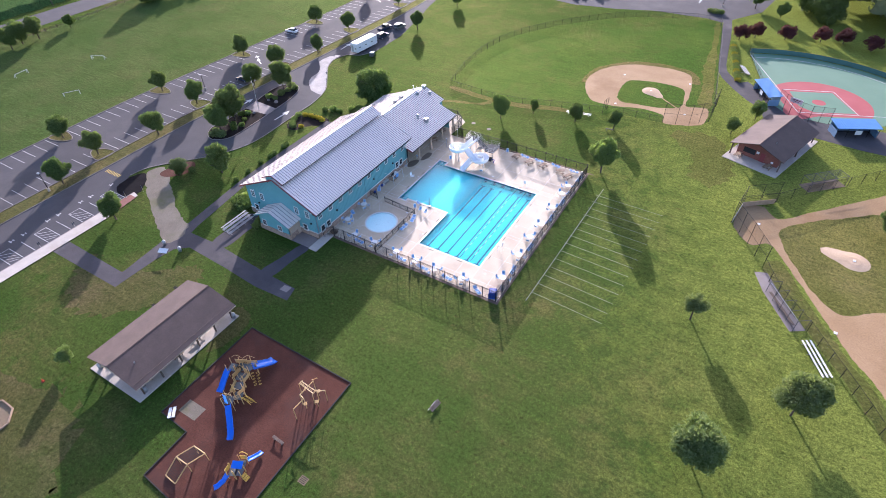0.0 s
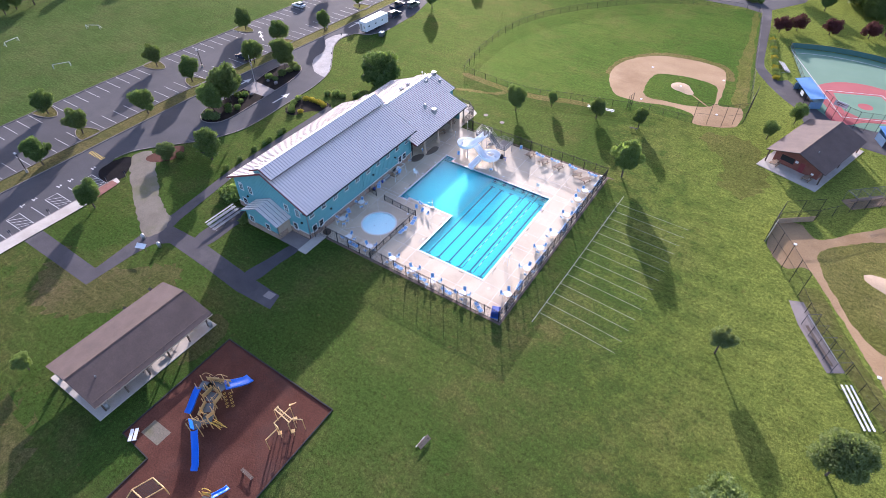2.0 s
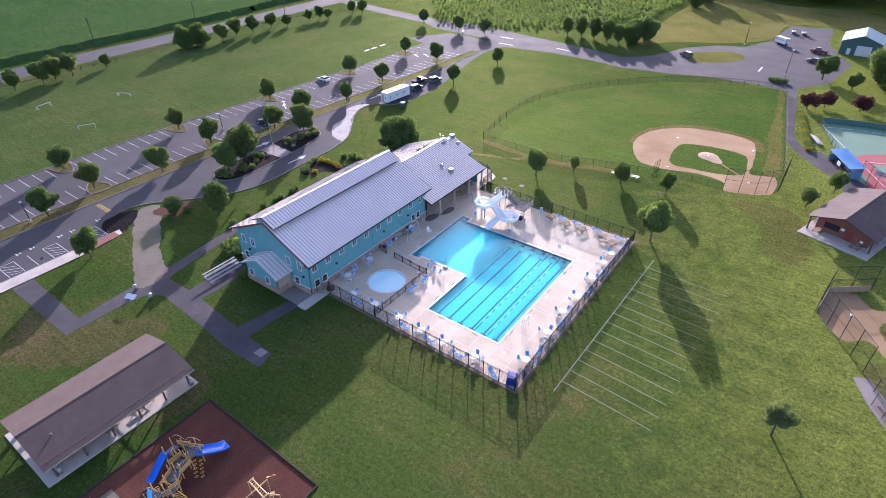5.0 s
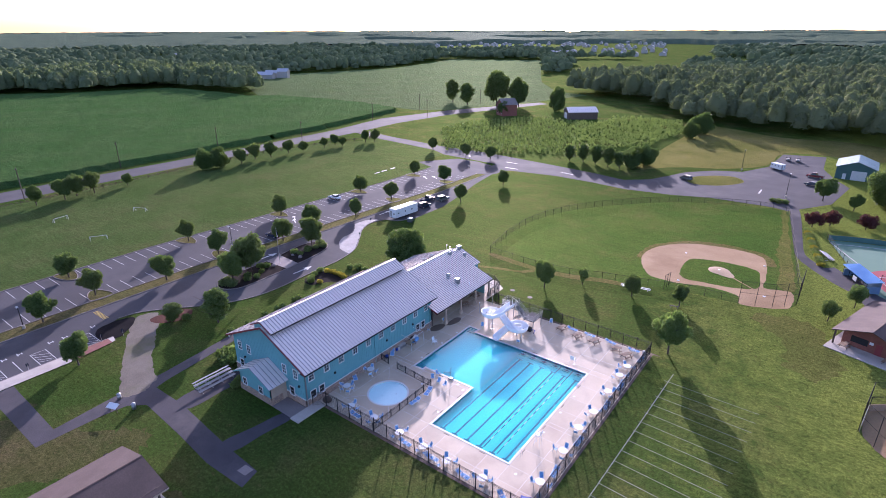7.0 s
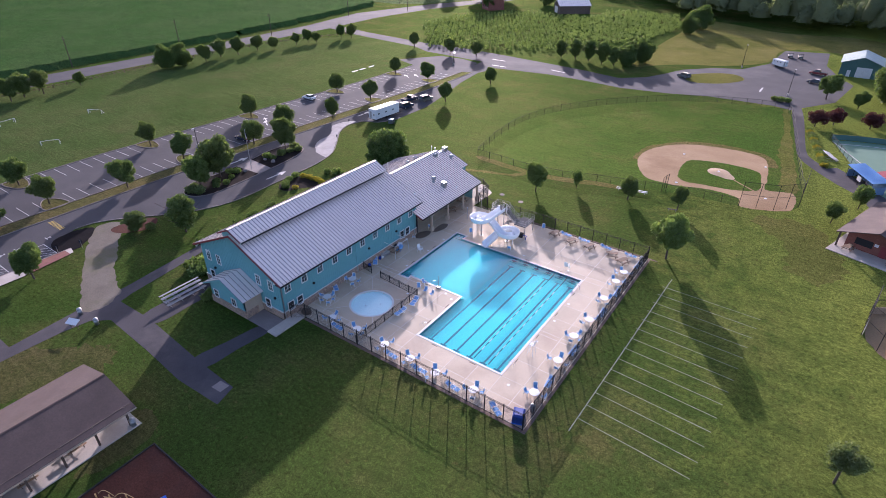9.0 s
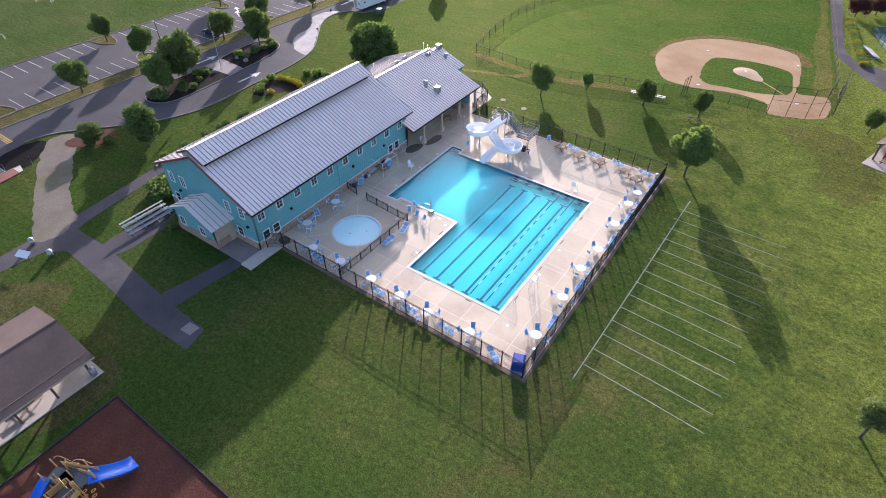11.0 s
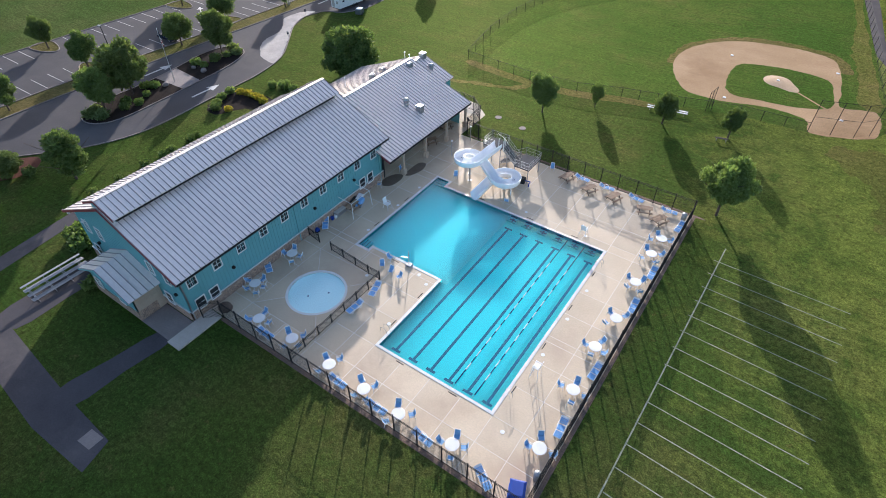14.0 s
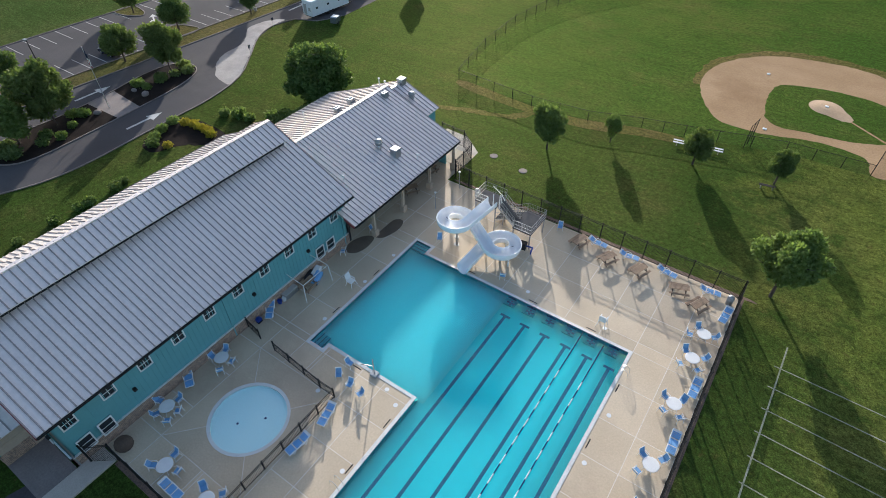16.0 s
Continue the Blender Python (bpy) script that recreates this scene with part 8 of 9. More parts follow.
make_kind("silverround", LEAF_BLUE, 25, 8.0, 3.5, 2.5, 8500, 0.32, 0.5, 16)
LABELS = {"round": "full round green tree on the lawn", "round2": "full round green tree on the lawn", "open": "young broad green tree on the lawn", "lot": "small round dark green tree", "lot2": "small round dark green tree", "lot3": "small round dark green tree",
          "small": "young slender light green tree", "small2": "young round green tree", "column": "narrow upright green tree", "big": "large dark green tree in the planting bed", "bigfresh": "bright green tree in the planting bed", "bushy": "large green tree branching to the ground", "plum": "low tree with plum-coloured leaves", "blue": "young grey-green tree on a slender trunk", "silverround": "round grey-green tree on the lawn"}


def tree(kind, x, y, h=None, wide=1.0, label="", group="park trees"):
    tm, cm, h0 = kinds[kind]
    t = thing("tree", label or LABELS[kind], "tree", x, y, 0, (x * 37 + y * 91) % 360, group)
    s = (h or h0) / h0
    part("trunk", tm, None, t).scale = (s, s, s)
    part("crown", cm, None, t).scale = (s * wide, s * wide, s)
    return t


tree("blue", 48.1, 5.9, 5.0, 1.05)
tree("silverround", 53.5, -18.6, 7.6)
tree("silverround", 63.9, -5.0, 7.8, 0.95)
tree("open", 21.7, 39.2, 8.4, 0.84)
for k, x, y, h, w in (("open", -8, 50.2, 6.4, 0.9), ("small", -1.8, 56.5, 4.3, 0.85), ("lot3", 8.8, 57.5, 5.0, 0.82), ("lot", 18.2, 58.8, 4.9, 0.85), ("small2", 43.0, 69.5, 4.4, 0.95), ("small2", 46.9, 79.4, 5.0, 1.0), ("bushy", -42, 43.6, 8.4, 1.2), ("lot3", -37.6, 36.6, 3.2, 1.3), ("lot2", -38.6, 31.6, 3.0, 1.2),
                      ("big", -67.2, 17.0, 9.6, 0.95), ("bigfresh", -66.6, 11.6, 7.2, 1.0), ("big", -68.8, 36.6, 8.2, 0.9), ("column", -51.5, -1.6, 7.8, 1.2), ("small", -31.8, -50.2, 3.6, 1.1), ("lot2", -57.4, -24.2, 5.8, 0.95), ("lot", -59.8, 91.5, 6, 0.9), ("lot3", -59.5, 117.6, 5.6, 0.8), ("column", -59.8, -6.2, 3.6, 2.1), ("small2", 76.5, 66.5, 7, 1.2), ("round2", 75, 44.5, 6.5, 0.8), ("round", 82, 58, 8.5, 1.0)):
    tree(k, x, y, h, w)
for i, y in enumerate((-68, -39, -10.2, 18.8, 47.9, 80.3, 109)):
    tree(("lot", "lot2", "lot3")[i % 3], -98.9 + sx(y) + 0.6, y, 6.0, 0.95, "small round tree on a parking lot island", "parking lot trees")
    tree(("lot2", "lot3", "lot")[i % 3], -83.6 + sx(y), y - 0.4, 6.1, 1.0, "small round tree on a parking lot island", "parking lot trees")
for i, (x, y) in enumerate(((-79.3, -39.5), (-79.2, -22), (-78.6, 2.5), (-77.8, 34.3), (-76.6, 60.3), (-97, 148), (-86, 150.6), (-117, 150))):
    tree(("lot3", "lot", "lot2")[i % 3], x, y, 6.2 if i != 4 else 5.6, 1.0, "small round tree on the grass strip", "parking lot trees")
rowt = [(-168.1, 6.9, 6.5), (-167.7, 15.1, 7), (-169.4, 19.4, 7.5), (-168.6, 24.6, 7.5), (-168.8, 36.1, 4.5), (-168.1, 66.4, 8.5), (-167.8, 72.9, 8), (-165.5, 81.3, 6.5), (-168.2, 89.9, 7), (-165.7, 96.3, 7), (-166.4, 106.5, 6), (-163.3, 112.7, 5), (-162.2, 124.1, 5), (-162.1, 130.8, 5.5), (-159.1, 133, 4.5), (-156.8, 146.3, 6), (-153.5, 149.5, 6)]
for i, (x, y, h) in enumerate(rowt):
    tree(("lot", "lot2", "lot3", "bushy")[i % 3 if h < 8 else 3], x, y, h, 1.0, "dark green tree in the row along the road", "roadside trees")
for x, y in ((34.7, 130.8), (38.7, 135), (47, 137), (56.6, 140), (62.6, 141.4), (70, 139)):
    tree("plum", x, y, 4.6, 1.0)
for x, y, h in ((34.8, 162.6, 7.5), (43.4, 156, 5)):
    tree("lot2", x, y, h, 1.0)
for i, (x, y, h) in enumerate(((-57, 168, 7), (-51.6, 169.5, 7.5), (-46, 169, 8), (-40, 167.5, 8), (-35, 167, 7), (-31, 170, 7.5), (-28.6, 179, 8.5), (-32, 175, 8))):
    tree("column" if i < 5 else "bushy", x, y, h * (1.1 if i < 5 else 1.0), 1.15 if i < 5 else 1.0, "dense dark evergreen in the hedge row", "hedge trees")
for k, x, y, h, w in (("bushy", -29.9, 251, 8.5, 1.0), ("bushy", -28, 268, 11, 1.1), ("round", -176, 300, 24, 0.8), ("round2", -160, 304, 20, 0.8), ("column", -196, 292, 17, 1.2), ("column", -215, 300, 18, 1.1), ("bushy", -128, 300, 16, 0.7), ("round", -147, 262, 9, 0.8), ("bushy", 52, 168, 13, 1.0), ("round", 60, 178, 15, 1.0), ("bushy", 57, 158, 10, 1.0)):
    tree(k, x, y, h, w, "tall dark tree near the far farm" if y > 255 else "tall dense tree at the wood's edge", "far trees")


def shrub_mesh(name, mat, seed, r, h, n, size):
    return crown_mesh(name, mat, seed, [(0, 0, h * 0.45, r * 0.9, h * 0.55)] + [(r * 0.5 * math.cos(a), r * 0.5 * math.sin(a), h * 0.5, r * 0.5, h * 0.45) for a in (0.4, 1.7, 2.9, 4.1, 5.3)], n, size, 0, 0.0)


sh = {"green": shrub_mesh("shrub", LEAF, 31, 1.0, 1.2, 420, 0.16), "fresh": shrub_mesh("shrub", LEAF_FRESH, 32, 1.0, 1.0, 420, 0.16), "yellow": shrub_mesh("shrub", LEAF_YELLOW, 33, 1.0, 1.0, 360, 0.15), "pale": shrub_mesh("shrub", LEAF_BLUE, 34, 1.0, 1.1, 420, 0.17)}
SHL = {"green": "rounded dark green shrub", "fresh": "light green shrub", "yellow": "yellow-green clipped shrub", "pale": "pale grey-green ornamental grass clump"}


def shrub(kind, x, y, s=1.0, h=1.0):
    o = tagged(new("shrub", sh[kind]), SHL[kind] + " in a planting bed", "shrub", "shrubs")
    o.matrix_basis = pose(x, y, GZ, 0, 0, (x * 53 + y * 29) % 360) @ Matrix.Diagonal((s, s, s * h, 1))
    return o


for k, x, y, s in (("pale", -65.6, 8.8, 1.3), ("pale", -63.9, 9.6, 1.3), ("pale", -66.8, 10.4, 1.0), ("green", -63.6, 13.4, 0.9), ("green", -65.2, 14.6, 0.9), ("green", -63.2, 15.6, 0.8), ("fresh", -66.4, 20.6, 1.0), ("fresh", -67.6, 19.6, 1.0), ("green", -64.8, 18, 0.7), ("fresh", -68.2, 30.4, 1.1), ("fresh", -66.2, 30.6, 0.8), ("green", -66.6, 33.4, 1.1), ("pale", -65.6, 37.6, 1.1), ("pale", -67.6, 38.4, 1.2), ("pale", -66.4, 35.8, 0.9),
                   ("yellow", -52.6, 27.4, 0.8), ("yellow", -51.2, 27.8, 0.8), ("yellow", -49.8, 27.6, 0.8), ("yellow", -48.4, 27.8, 0.8), ("yellow", -47, 27.4, 0.8), ("yellow", -49.6, 22.4, 0.7), ("fresh", -53.6, 24.4, 0.9), ("fresh", -52.6, 22.6, 0.9), ("green", -51.4, 21.4, 0.9), ("fresh", -54.2, 26.6, 0.9),
                   ("green", -46.4, -2.2, 0.7), ("green", -46.6, 1.6, 0.6), ("green", -46.8, 5.7, 0.7), ("green", -46.7, 8.6, 0.7), ("green", -46.7, 9.9, 0.75), ("green", -46.9, 13.2, 0.8), ("green", -47.2, 14.6, 0.6),
                   ("fresh", -50.0, 32.2, 0.9), ("fresh", -48.0, 33.0, 1.2), ("fresh", -46.0, 33.2, 0.9), ("fresh", -43.4, 35.2, 1.2), ("green", -41.6, 36.0, 1.3),
                   ("fresh", -38.4, -6.6, 1.7), ("green", -39.4, -8.0, 1.5), ("green", -37.4, -8.6, 1.4), ("fresh", -36.6, -6.8, 1.3), ("fresh", -30.9, -10.6, 1.1), ("fresh", -30.8, -11.7, 0.9), ("yellow", -31.1, -9.7, 1.0),
                   ("green", 23.6, 151.6, 1.2), ("green", 25.4, 152, 1.1), ("green", 21.8, 152.2, 1.0), ("green", -59.6, -6.6, 1.0), ("green", -57.8, -4.6, 0.9)):
    shrub(k, x, y, s)
for i in range(14):
    t = i / 13
    shrub(("fresh", "yellow", "pale")[i % 3], 33.8 + 5.6 * t, 126 - 26 * t, 0.9)
rock_me = G().ell((0, 0, 0.2), (0.6, 0.45, 0.4), 9, 6).mesh("boulder", OLD_CONCRETE)
for x, y, s in ((-65.4, 22.0, 1), (-67.2, 29.0, 0.8), (-64.6, 29.2, 1.1), (-66.2, 21.0, 0.7)):
    o = tagged(new("boulder", rock_me), "grey boulder in the mulch bed", "boulder", "boulders")
    o.matrix_basis = pose(x, y, 0, 0, 0, x * 40) @ Matrix.Diagonal((s, s, s, 1))
sheet("tree_ring", smooth([(-63.8, -8.4), (-61.6, -9.2), (-58.8, -6.8), (-58.4, -3.8), (-60.6, -1.8), (-62.8, -3.4)], 4), GZ + 0.024, MULCH_RED, "red mulch bed under the weeping tree", "mulch")

# ---- posts, signs, vehicles ----
def lamp_post(x, y, h, rz, label="dark parking lot lamp post with a grey head"):
    t = thing("lamp_post", label, "lamp post", x, y, 0, rz, "lamp posts")
    part("base", G().cyl((0, 0, GZ), (0, 0, 0.7), 0.28, 0.28, 10), CONCRETE, t)
    part("pole", G().cyl((0, 0, 0.7), (0, 0, h), 0.09, 0.06, 8), STEEL_BLACK, t)
    part("head", G().bev(-0.2, 0.2, 0, 0.75, h - 0.08, h + 0.1, 0.03), STEEL_GREY, t)
    return t


for x, y, rz in ((-79.3, -25.2, 90), (-87.6, 25.2, 90), (-77.2, 62, 90), (-79.2, -66, 90), (5.2, 192.4, 0), (-85, 133, 0), (24.5, 160, 0)):
    lamp_post(x, y, 4.4 if x < -70 else 8.0, rz)
for x, y in ((-179, 7), (-197.5, 46.8), (-198.5, 91.4), (-180, 125.7), (-200, 196.6), (-207, 250.4), (-184, 229.8), (-198, -30), (-240, 330), (-190, 300)):
    t = thing("utility_pole", "wooden utility pole with a cross arm", "utility pole", x, y, 0, 0, "utility poles")
    part("pole", G().cyl((0, 0, GZ), (0, 0, 11), 0.16, 0.11, 8), WOOD_DARK, t)
    part("cross_arm", G().box(-1.1, 1.1, -0.06, 0.06, 10.1, 10.25), WOOD_DARK, t)
rf = thing("rail_fence", "brown split-rail fence along the country road", "fence")
ln = [(-173.6, -60), (-173.4, 0), (-173.2, 38), (-175.6, 70), (-176, 100), (-170, 130), (-160, 158)]
for p, q in zip(ln[:-1], ln[1:]):
    n = int(math.dist(p, q) / 4)
    for i in range(n):
        x, y = p[0] + (q[0] - p[0]) * i / n, p[1] + (q[1] - p[1]) * i / n
        part("post", G().box(x - 0.08, x + 0.08, y - 0.08, y + 0.08, GZ, 1.2), WOOD_DARK, rf)
    for z in (0.5, 0.9):
        part("rail", G().cyl((*p, z), (*q, z), 0.06, 0.06, 5), WOOD_DARK, rf)
ks = thing("park_sign", "white slanted sign board on two posts by the path", "sign", -39.6, -26.4, 0, 20)
part("board", G().slab([(-0.9, -0.45, 1.0), (0.9, -0.45, 1.0), (0.9, 0.45, 1.35), (-0.9, 0.45, 1.35)], 0.06), SIGN_WHITE, ks)
for s in (-0.6, 0.6):
    part("post", G().cyl((s, 0, GZ), (s, 0, 1.15), 0.05), WOOD_DARK, ks)
for x, y in ((-42.2, -24.4), (-38.0, -24.2)):
    copy_thing(can, pose(x, y, 0))
fp = thing("flagpole", "white flagpole with a limp striped flag", "flagpole", -65.6, 23.9, 0.04)
part("pole", G().cyl((0, 0, 0), (0, 0, 9), 0.07, 0.04, 8).ell((0, 0, 9.05), (0.09, 0.09, 0.09), 8, 6), ALU, fp)
fg = [[], [], []]
for i in range(7):
    x0 = 0.06
    gz0, gz1 = 8.6 - i * 0.26, 8.6 - (i + 1) * 0.26
    mat_i = 2 if i < 3 else i % 2
    fg[mat_i].append((gz0, gz1, i))
for mt, rows in ((TRIM_RED, fg[0]), (WHITE, fg[1]), (CAR_DARK, fg[2])):
    g = G()
    for gz0, gz1, i in rows:
        pts0 = [(0.06 + k * 0.09, 0.12 * math.sin(k * 2.1 + i * 0.4), gz0 - k * 0.12) for k in range(6)]
        pts1 = [(0.06 + k * 0.085, 0.12 * math.sin(k * 2.1 + (i + 1) * 0.4), gz1 - k * 0.12) for k in range(6)]
        for k in range(5):
            g.add([pts0[k], pts0[k + 1], pts1[k + 1], pts1[k]], [(0, 1, 2, 3)])
    part("flag_cloth", g, mt, fp)
for x, y, h in ((-68.4, 58.4, 1.7), (-62.4, 47.8, 1.7), (-62.0, -18.5, 1.6), (-60.8, -15.2, 1.6), (-62.1, -22, 1.5), (-62.1, -30, 1.5), (-62.1, -37, 1.5)):
    t = thing("sign_post", "small sign plate on a thin steel post", "sign", x, y, 0, 90 if x < -65 else 270, "sign posts")
    part("post", G().cyl((0, 0, GZ), (0, 0, h), 0.035), STEEL_GREY, t)
    part("plate", G().box(-0.2, 0.2, -0.05, -0.035, h - 0.55, h), CAR_DARK, t)
cone = thing("traffic_cone", "small orange cone on the lawn", "cone", -32.1, -54.3, 0)
part("cone", G().cyl((0, 0, 0.02), (0, 0, 0.6), 0.17, 0.03, 10), plain("orange_plastic", (0.6, 0.08, 0.02), 0.5), cone)
part("foot", G().box(-0.22, 0.22, -0.22, 0.22, GZ, 0.03), CAR_RED, cone)


def car(x, y, rz, mat, kind="sedan", label="parked car"):
    t = thing("car", label, "car", x, y, 0, rz, "parked vehicles")
    L, W, H = {"sedan": (4.6, 1.8, 1.42), "suv": (4.7, 1.9, 1.75), "pickup": (5.6, 1.95, 1.8)}[kind]
    # side profile along y: nose at +y
    hood = 0.92 if kind == "sedan" else 1.05
    prof = [(-L / 2, 0.35), (-L / 2, hood - 0.08), (-L / 2 + 0.15, hood), (L / 2 - 0.9, hood - 0.04), (L / 2 - 0.1, hood - 0.22), (L / 2, 0.5), (L / 2 - 0.05, 0.3)]
    n = len(prof)
    g = G()
    vs = []
    for s, inset in ((-1, 0), (1, 0)):
        for yy, zz in prof:
            vs.append((s * (W / 2 - (0.06 if zz > 0.8 else 0)), yy, zz))
    g.add(vs, [tuple(range(n)), tuple(range(2 * n - 1, n - 1, -1))] + [((i + 1) % n, i, n + i, n + (i + 1) % n) for i in range(n)])
    part("body", g, mat, t)
    if kind == "sedan":
        cab = [(-L / 2 + 0.55, hood - 0.02), (-L / 2 + 1.15, H), (L / 2 - 2.1, H), (L / 2 - 1.2, hood - 0.02)]
    elif kind == "suv":
        cab = [(-L / 2 + 0.12, hood - 0.02), (-L / 2 + 0.35, H), (L / 2 - 1.9, H), (L / 2 - 1.15, hood - 0.02)]
    else:
        cab = [(-0.5, hood - 0.02), (-0.4, H), (0.9, H), (1.6, hood - 0.02)]
    vs = [(-W / 2 + 0.1, cab[0][0], cab[0][1]), (-W / 2 + 0.1, cab[3][0], cab[3][1]), (W / 2 - 0.1, cab[3][0], cab[3][1]), (W / 2 - 0.1, cab[0][0], cab[0][1]),
          (-W / 2 + 0.24, cab[1][0], cab[1][1] - 0.05), (-W / 2 + 0.24, cab[2][0], cab[2][1] - 0.05), (W / 2 - 0.24, cab[2][0], cab[2][1] - 0.05), (W / 2 - 0.24, cab[1][0], cab[1][1] - 0.05)]
    part("glasshouse", G().add(vs, ((0, 1, 5, 4), (1, 2, 6, 5), (2, 3, 7, 6), (3, 0, 4, 7), (4, 5, 6, 7))), CAR_GLASS, t, "dark car windows")
    part("roof", G().bev(-W / 2 + 0.2, W / 2 - 0.2, cab[1][0] - 0.04, cab[2][0] + 0.06, H - 0.07, H + 0.02, 0.05), mat, t)
    if kind == "pickup":
        part("bed", G().box(-W / 2 + 0.12, W / 2 - 0.12, -L / 2 + 0.12, -0.6, hood + 0.002, hood + 0.01), DARK_INSIDE, t)
    for s in (-1, 1):
        for yy in (-L / 2 + 0.85, L / 2 - 0.95):
            w = part("wheel", G().cyl((s * (W / 2 - 0.2), yy, 0.31), (s * (W / 2 + 0.01), yy, 0.31), 0.33, 0.33, 14), TYRE, t)
            part("rim", G().cyl((s * (W / 2 + 0.005), yy, 0.31), (s * (W / 2 + 0.02), yy, 0.31), 0.2, 0.2, 10), ALU, w)
        part("headlight", G().box(s * 0.62 - 0.16, s * 0.62 + 0.16, L / 2 - 0.12, L / 2 - 0.02, hood - 0.36, hood - 0.22), SIGN_WHITE, t)
        part("tail_light", G().box(s * 0.7 - 0.12, s * 0.7 + 0.12, -L / 2 - 0.01, -L / 2 + 0.03, hood - 0.3, hood - 0.12), CAR_RED, t)
    return t


car(-95.9, 69.6, 90, CAR_WHITE, "sedan", "white sedan parked in a stall")
car(-82.4, 34.6, 90, CAR_DARK, "sedan", "dark blue sedan parked in a stall")
car(-65.8, 80.0, -4, CAR_DARK, "suv", "dark sport utility vehicle behind the trailer")
car(-69.2, 86.0, -4, CAR_DARK, "pickup", "dark pickup truck beside the drive")
car(-65.6, 89.4, -6, CAR_GREY, "suv", "grey sport utility vehicle on the drive")
car(-8.6, 164.6, 60, CAR_GREY, "suv", "grey sport utility vehicle at the turning island")
car(29.6, 196.4, 80, CAR_RED, "pickup", "maroon pickup truck on the far lot")
car(29.8, 182.4, 80, CAR_DARK, "sedan", "dark sedan on the far lot")
car(50.5, 201, 40, CAR_WHITE, "pickup", "white truck beside the green barn")
for x, y in ((17.6, 222), (21.2, 222)):
    t = thing("utility_cart", "small dark utility cart on the far lot", "cart", x, y, 0, 10, "utility carts")
    part("body", G().bev(-0.8, 0.8, -1.4, 1.4, 0.35, 1.0, 0.1), CAR_GREY, t)
    part("roof", G().bev(-0.8, 0.8, -0.9, 0.8, 1.75, 1.85, 0.05), DARK_INSIDE, t)
    for s in (-0.7, 0.7):
        for yy in (-0.85, 0.7):
            part("roof_post", G().cyl((s, yy, 1.0), (s, yy, 1.78), 0.04), STEEL_BLACK, t)
        for yy in (-0.95, 0.95):
            part("wheel", G().cyl((s - 0.1, yy, 0.28), (s + 0.1, yy, 0.28), 0.28, 0.28, 10), TYRE, t)


def box_trailer(x, y, rz, L, W, H, label):
    t = thing("trailer", label, "trailer", x, y, 0, rz, "parked vehicles")
    part("body", G().bev(-W / 2, W / 2, -L / 2, L / 2, 0.6, H, 0.08), WHITE, t, "white box body")
    part("chassis", G().box(-W / 2 + 0.2, W / 2 - 0.2, -L / 2 + 0.1, L / 2 + 1.0, 0.42, 0.6), STEEL_BLACK, t)
    for s in (-1, 1):
        for yy in (-0.5, 0.45):
            part("wheel", G().cyl((s * (W / 2 - 0.25), yy, 0.36), (s * (W / 2), yy, 0.36), 0.36, 0.36, 12), TYRE, t)
        for k in range(3):
            part("window", G().box(s * (W / 2 + 0.005) - 0.01, s * (W / 2 + 0.005) + 0.01, -L / 2 + 1.0 + k * L * 0.3, -L / 2 + 1.55 + k * L * 0.3, 1.75, 2.1), CAR_GLASS, t)
    part("rear_panel", G().box(-W / 2 + 0.3, -0.2, -L / 2 - 0.02, -L / 2, 0.8, 2.6).box(0.3, 0.9, -L / 2 - 0.02, -L / 2, 1.5, 2.1), PALE_WALL, t)
    return t


box_trailer(-65.4, 69.6, -4, 9.4, 2.6, 3.3, "white office trailer parked beside the drive")
box_trailer(16.4, 201.6, 50, 5.2, 2.2, 2.6, "small white trailer on the far lot")
gn = thing("generator", "dark wheeled generator beside the trailer", "generator", -59.8, 66.0, 0, 15)
part("body", G().bev(-0.6, 0.6, -0.9, 0.9, 0.35, 1.3, 0.1), CAR_GREY, gn)
part("lid", G().bev(-0.62, 0.62, -0.6, 0.6, 1.3, 1.45, 0.05), WHITE, gn)
for s in (-0.55, 0.55):
    part("wheel", G().cyl((s - 0.08, 0, 0.3), (s + 0.08, 0, 0.3), 0.3, 0.3, 10), TYRE, gn)
for x, y, rz in ((-134.8, 23.8, 30), (-144.4, 5.3, 100), (-118.4, 4.8, 60)):
    t = thing("goal_frame", "small white goal frame on the grass", "goal", x, y, 0, rz, "goal frames")
    part("crossbar", G().cyl((-2, 0, 1.1), (2, 0, 1.1), 0.06), WHITE, t)
    for s in (-2, 2):
        part("upright", G().tube([(s, 0, GZ), (s, 0, 1.1), (s, 1.0, GZ)], 0.06), WHITE, t)

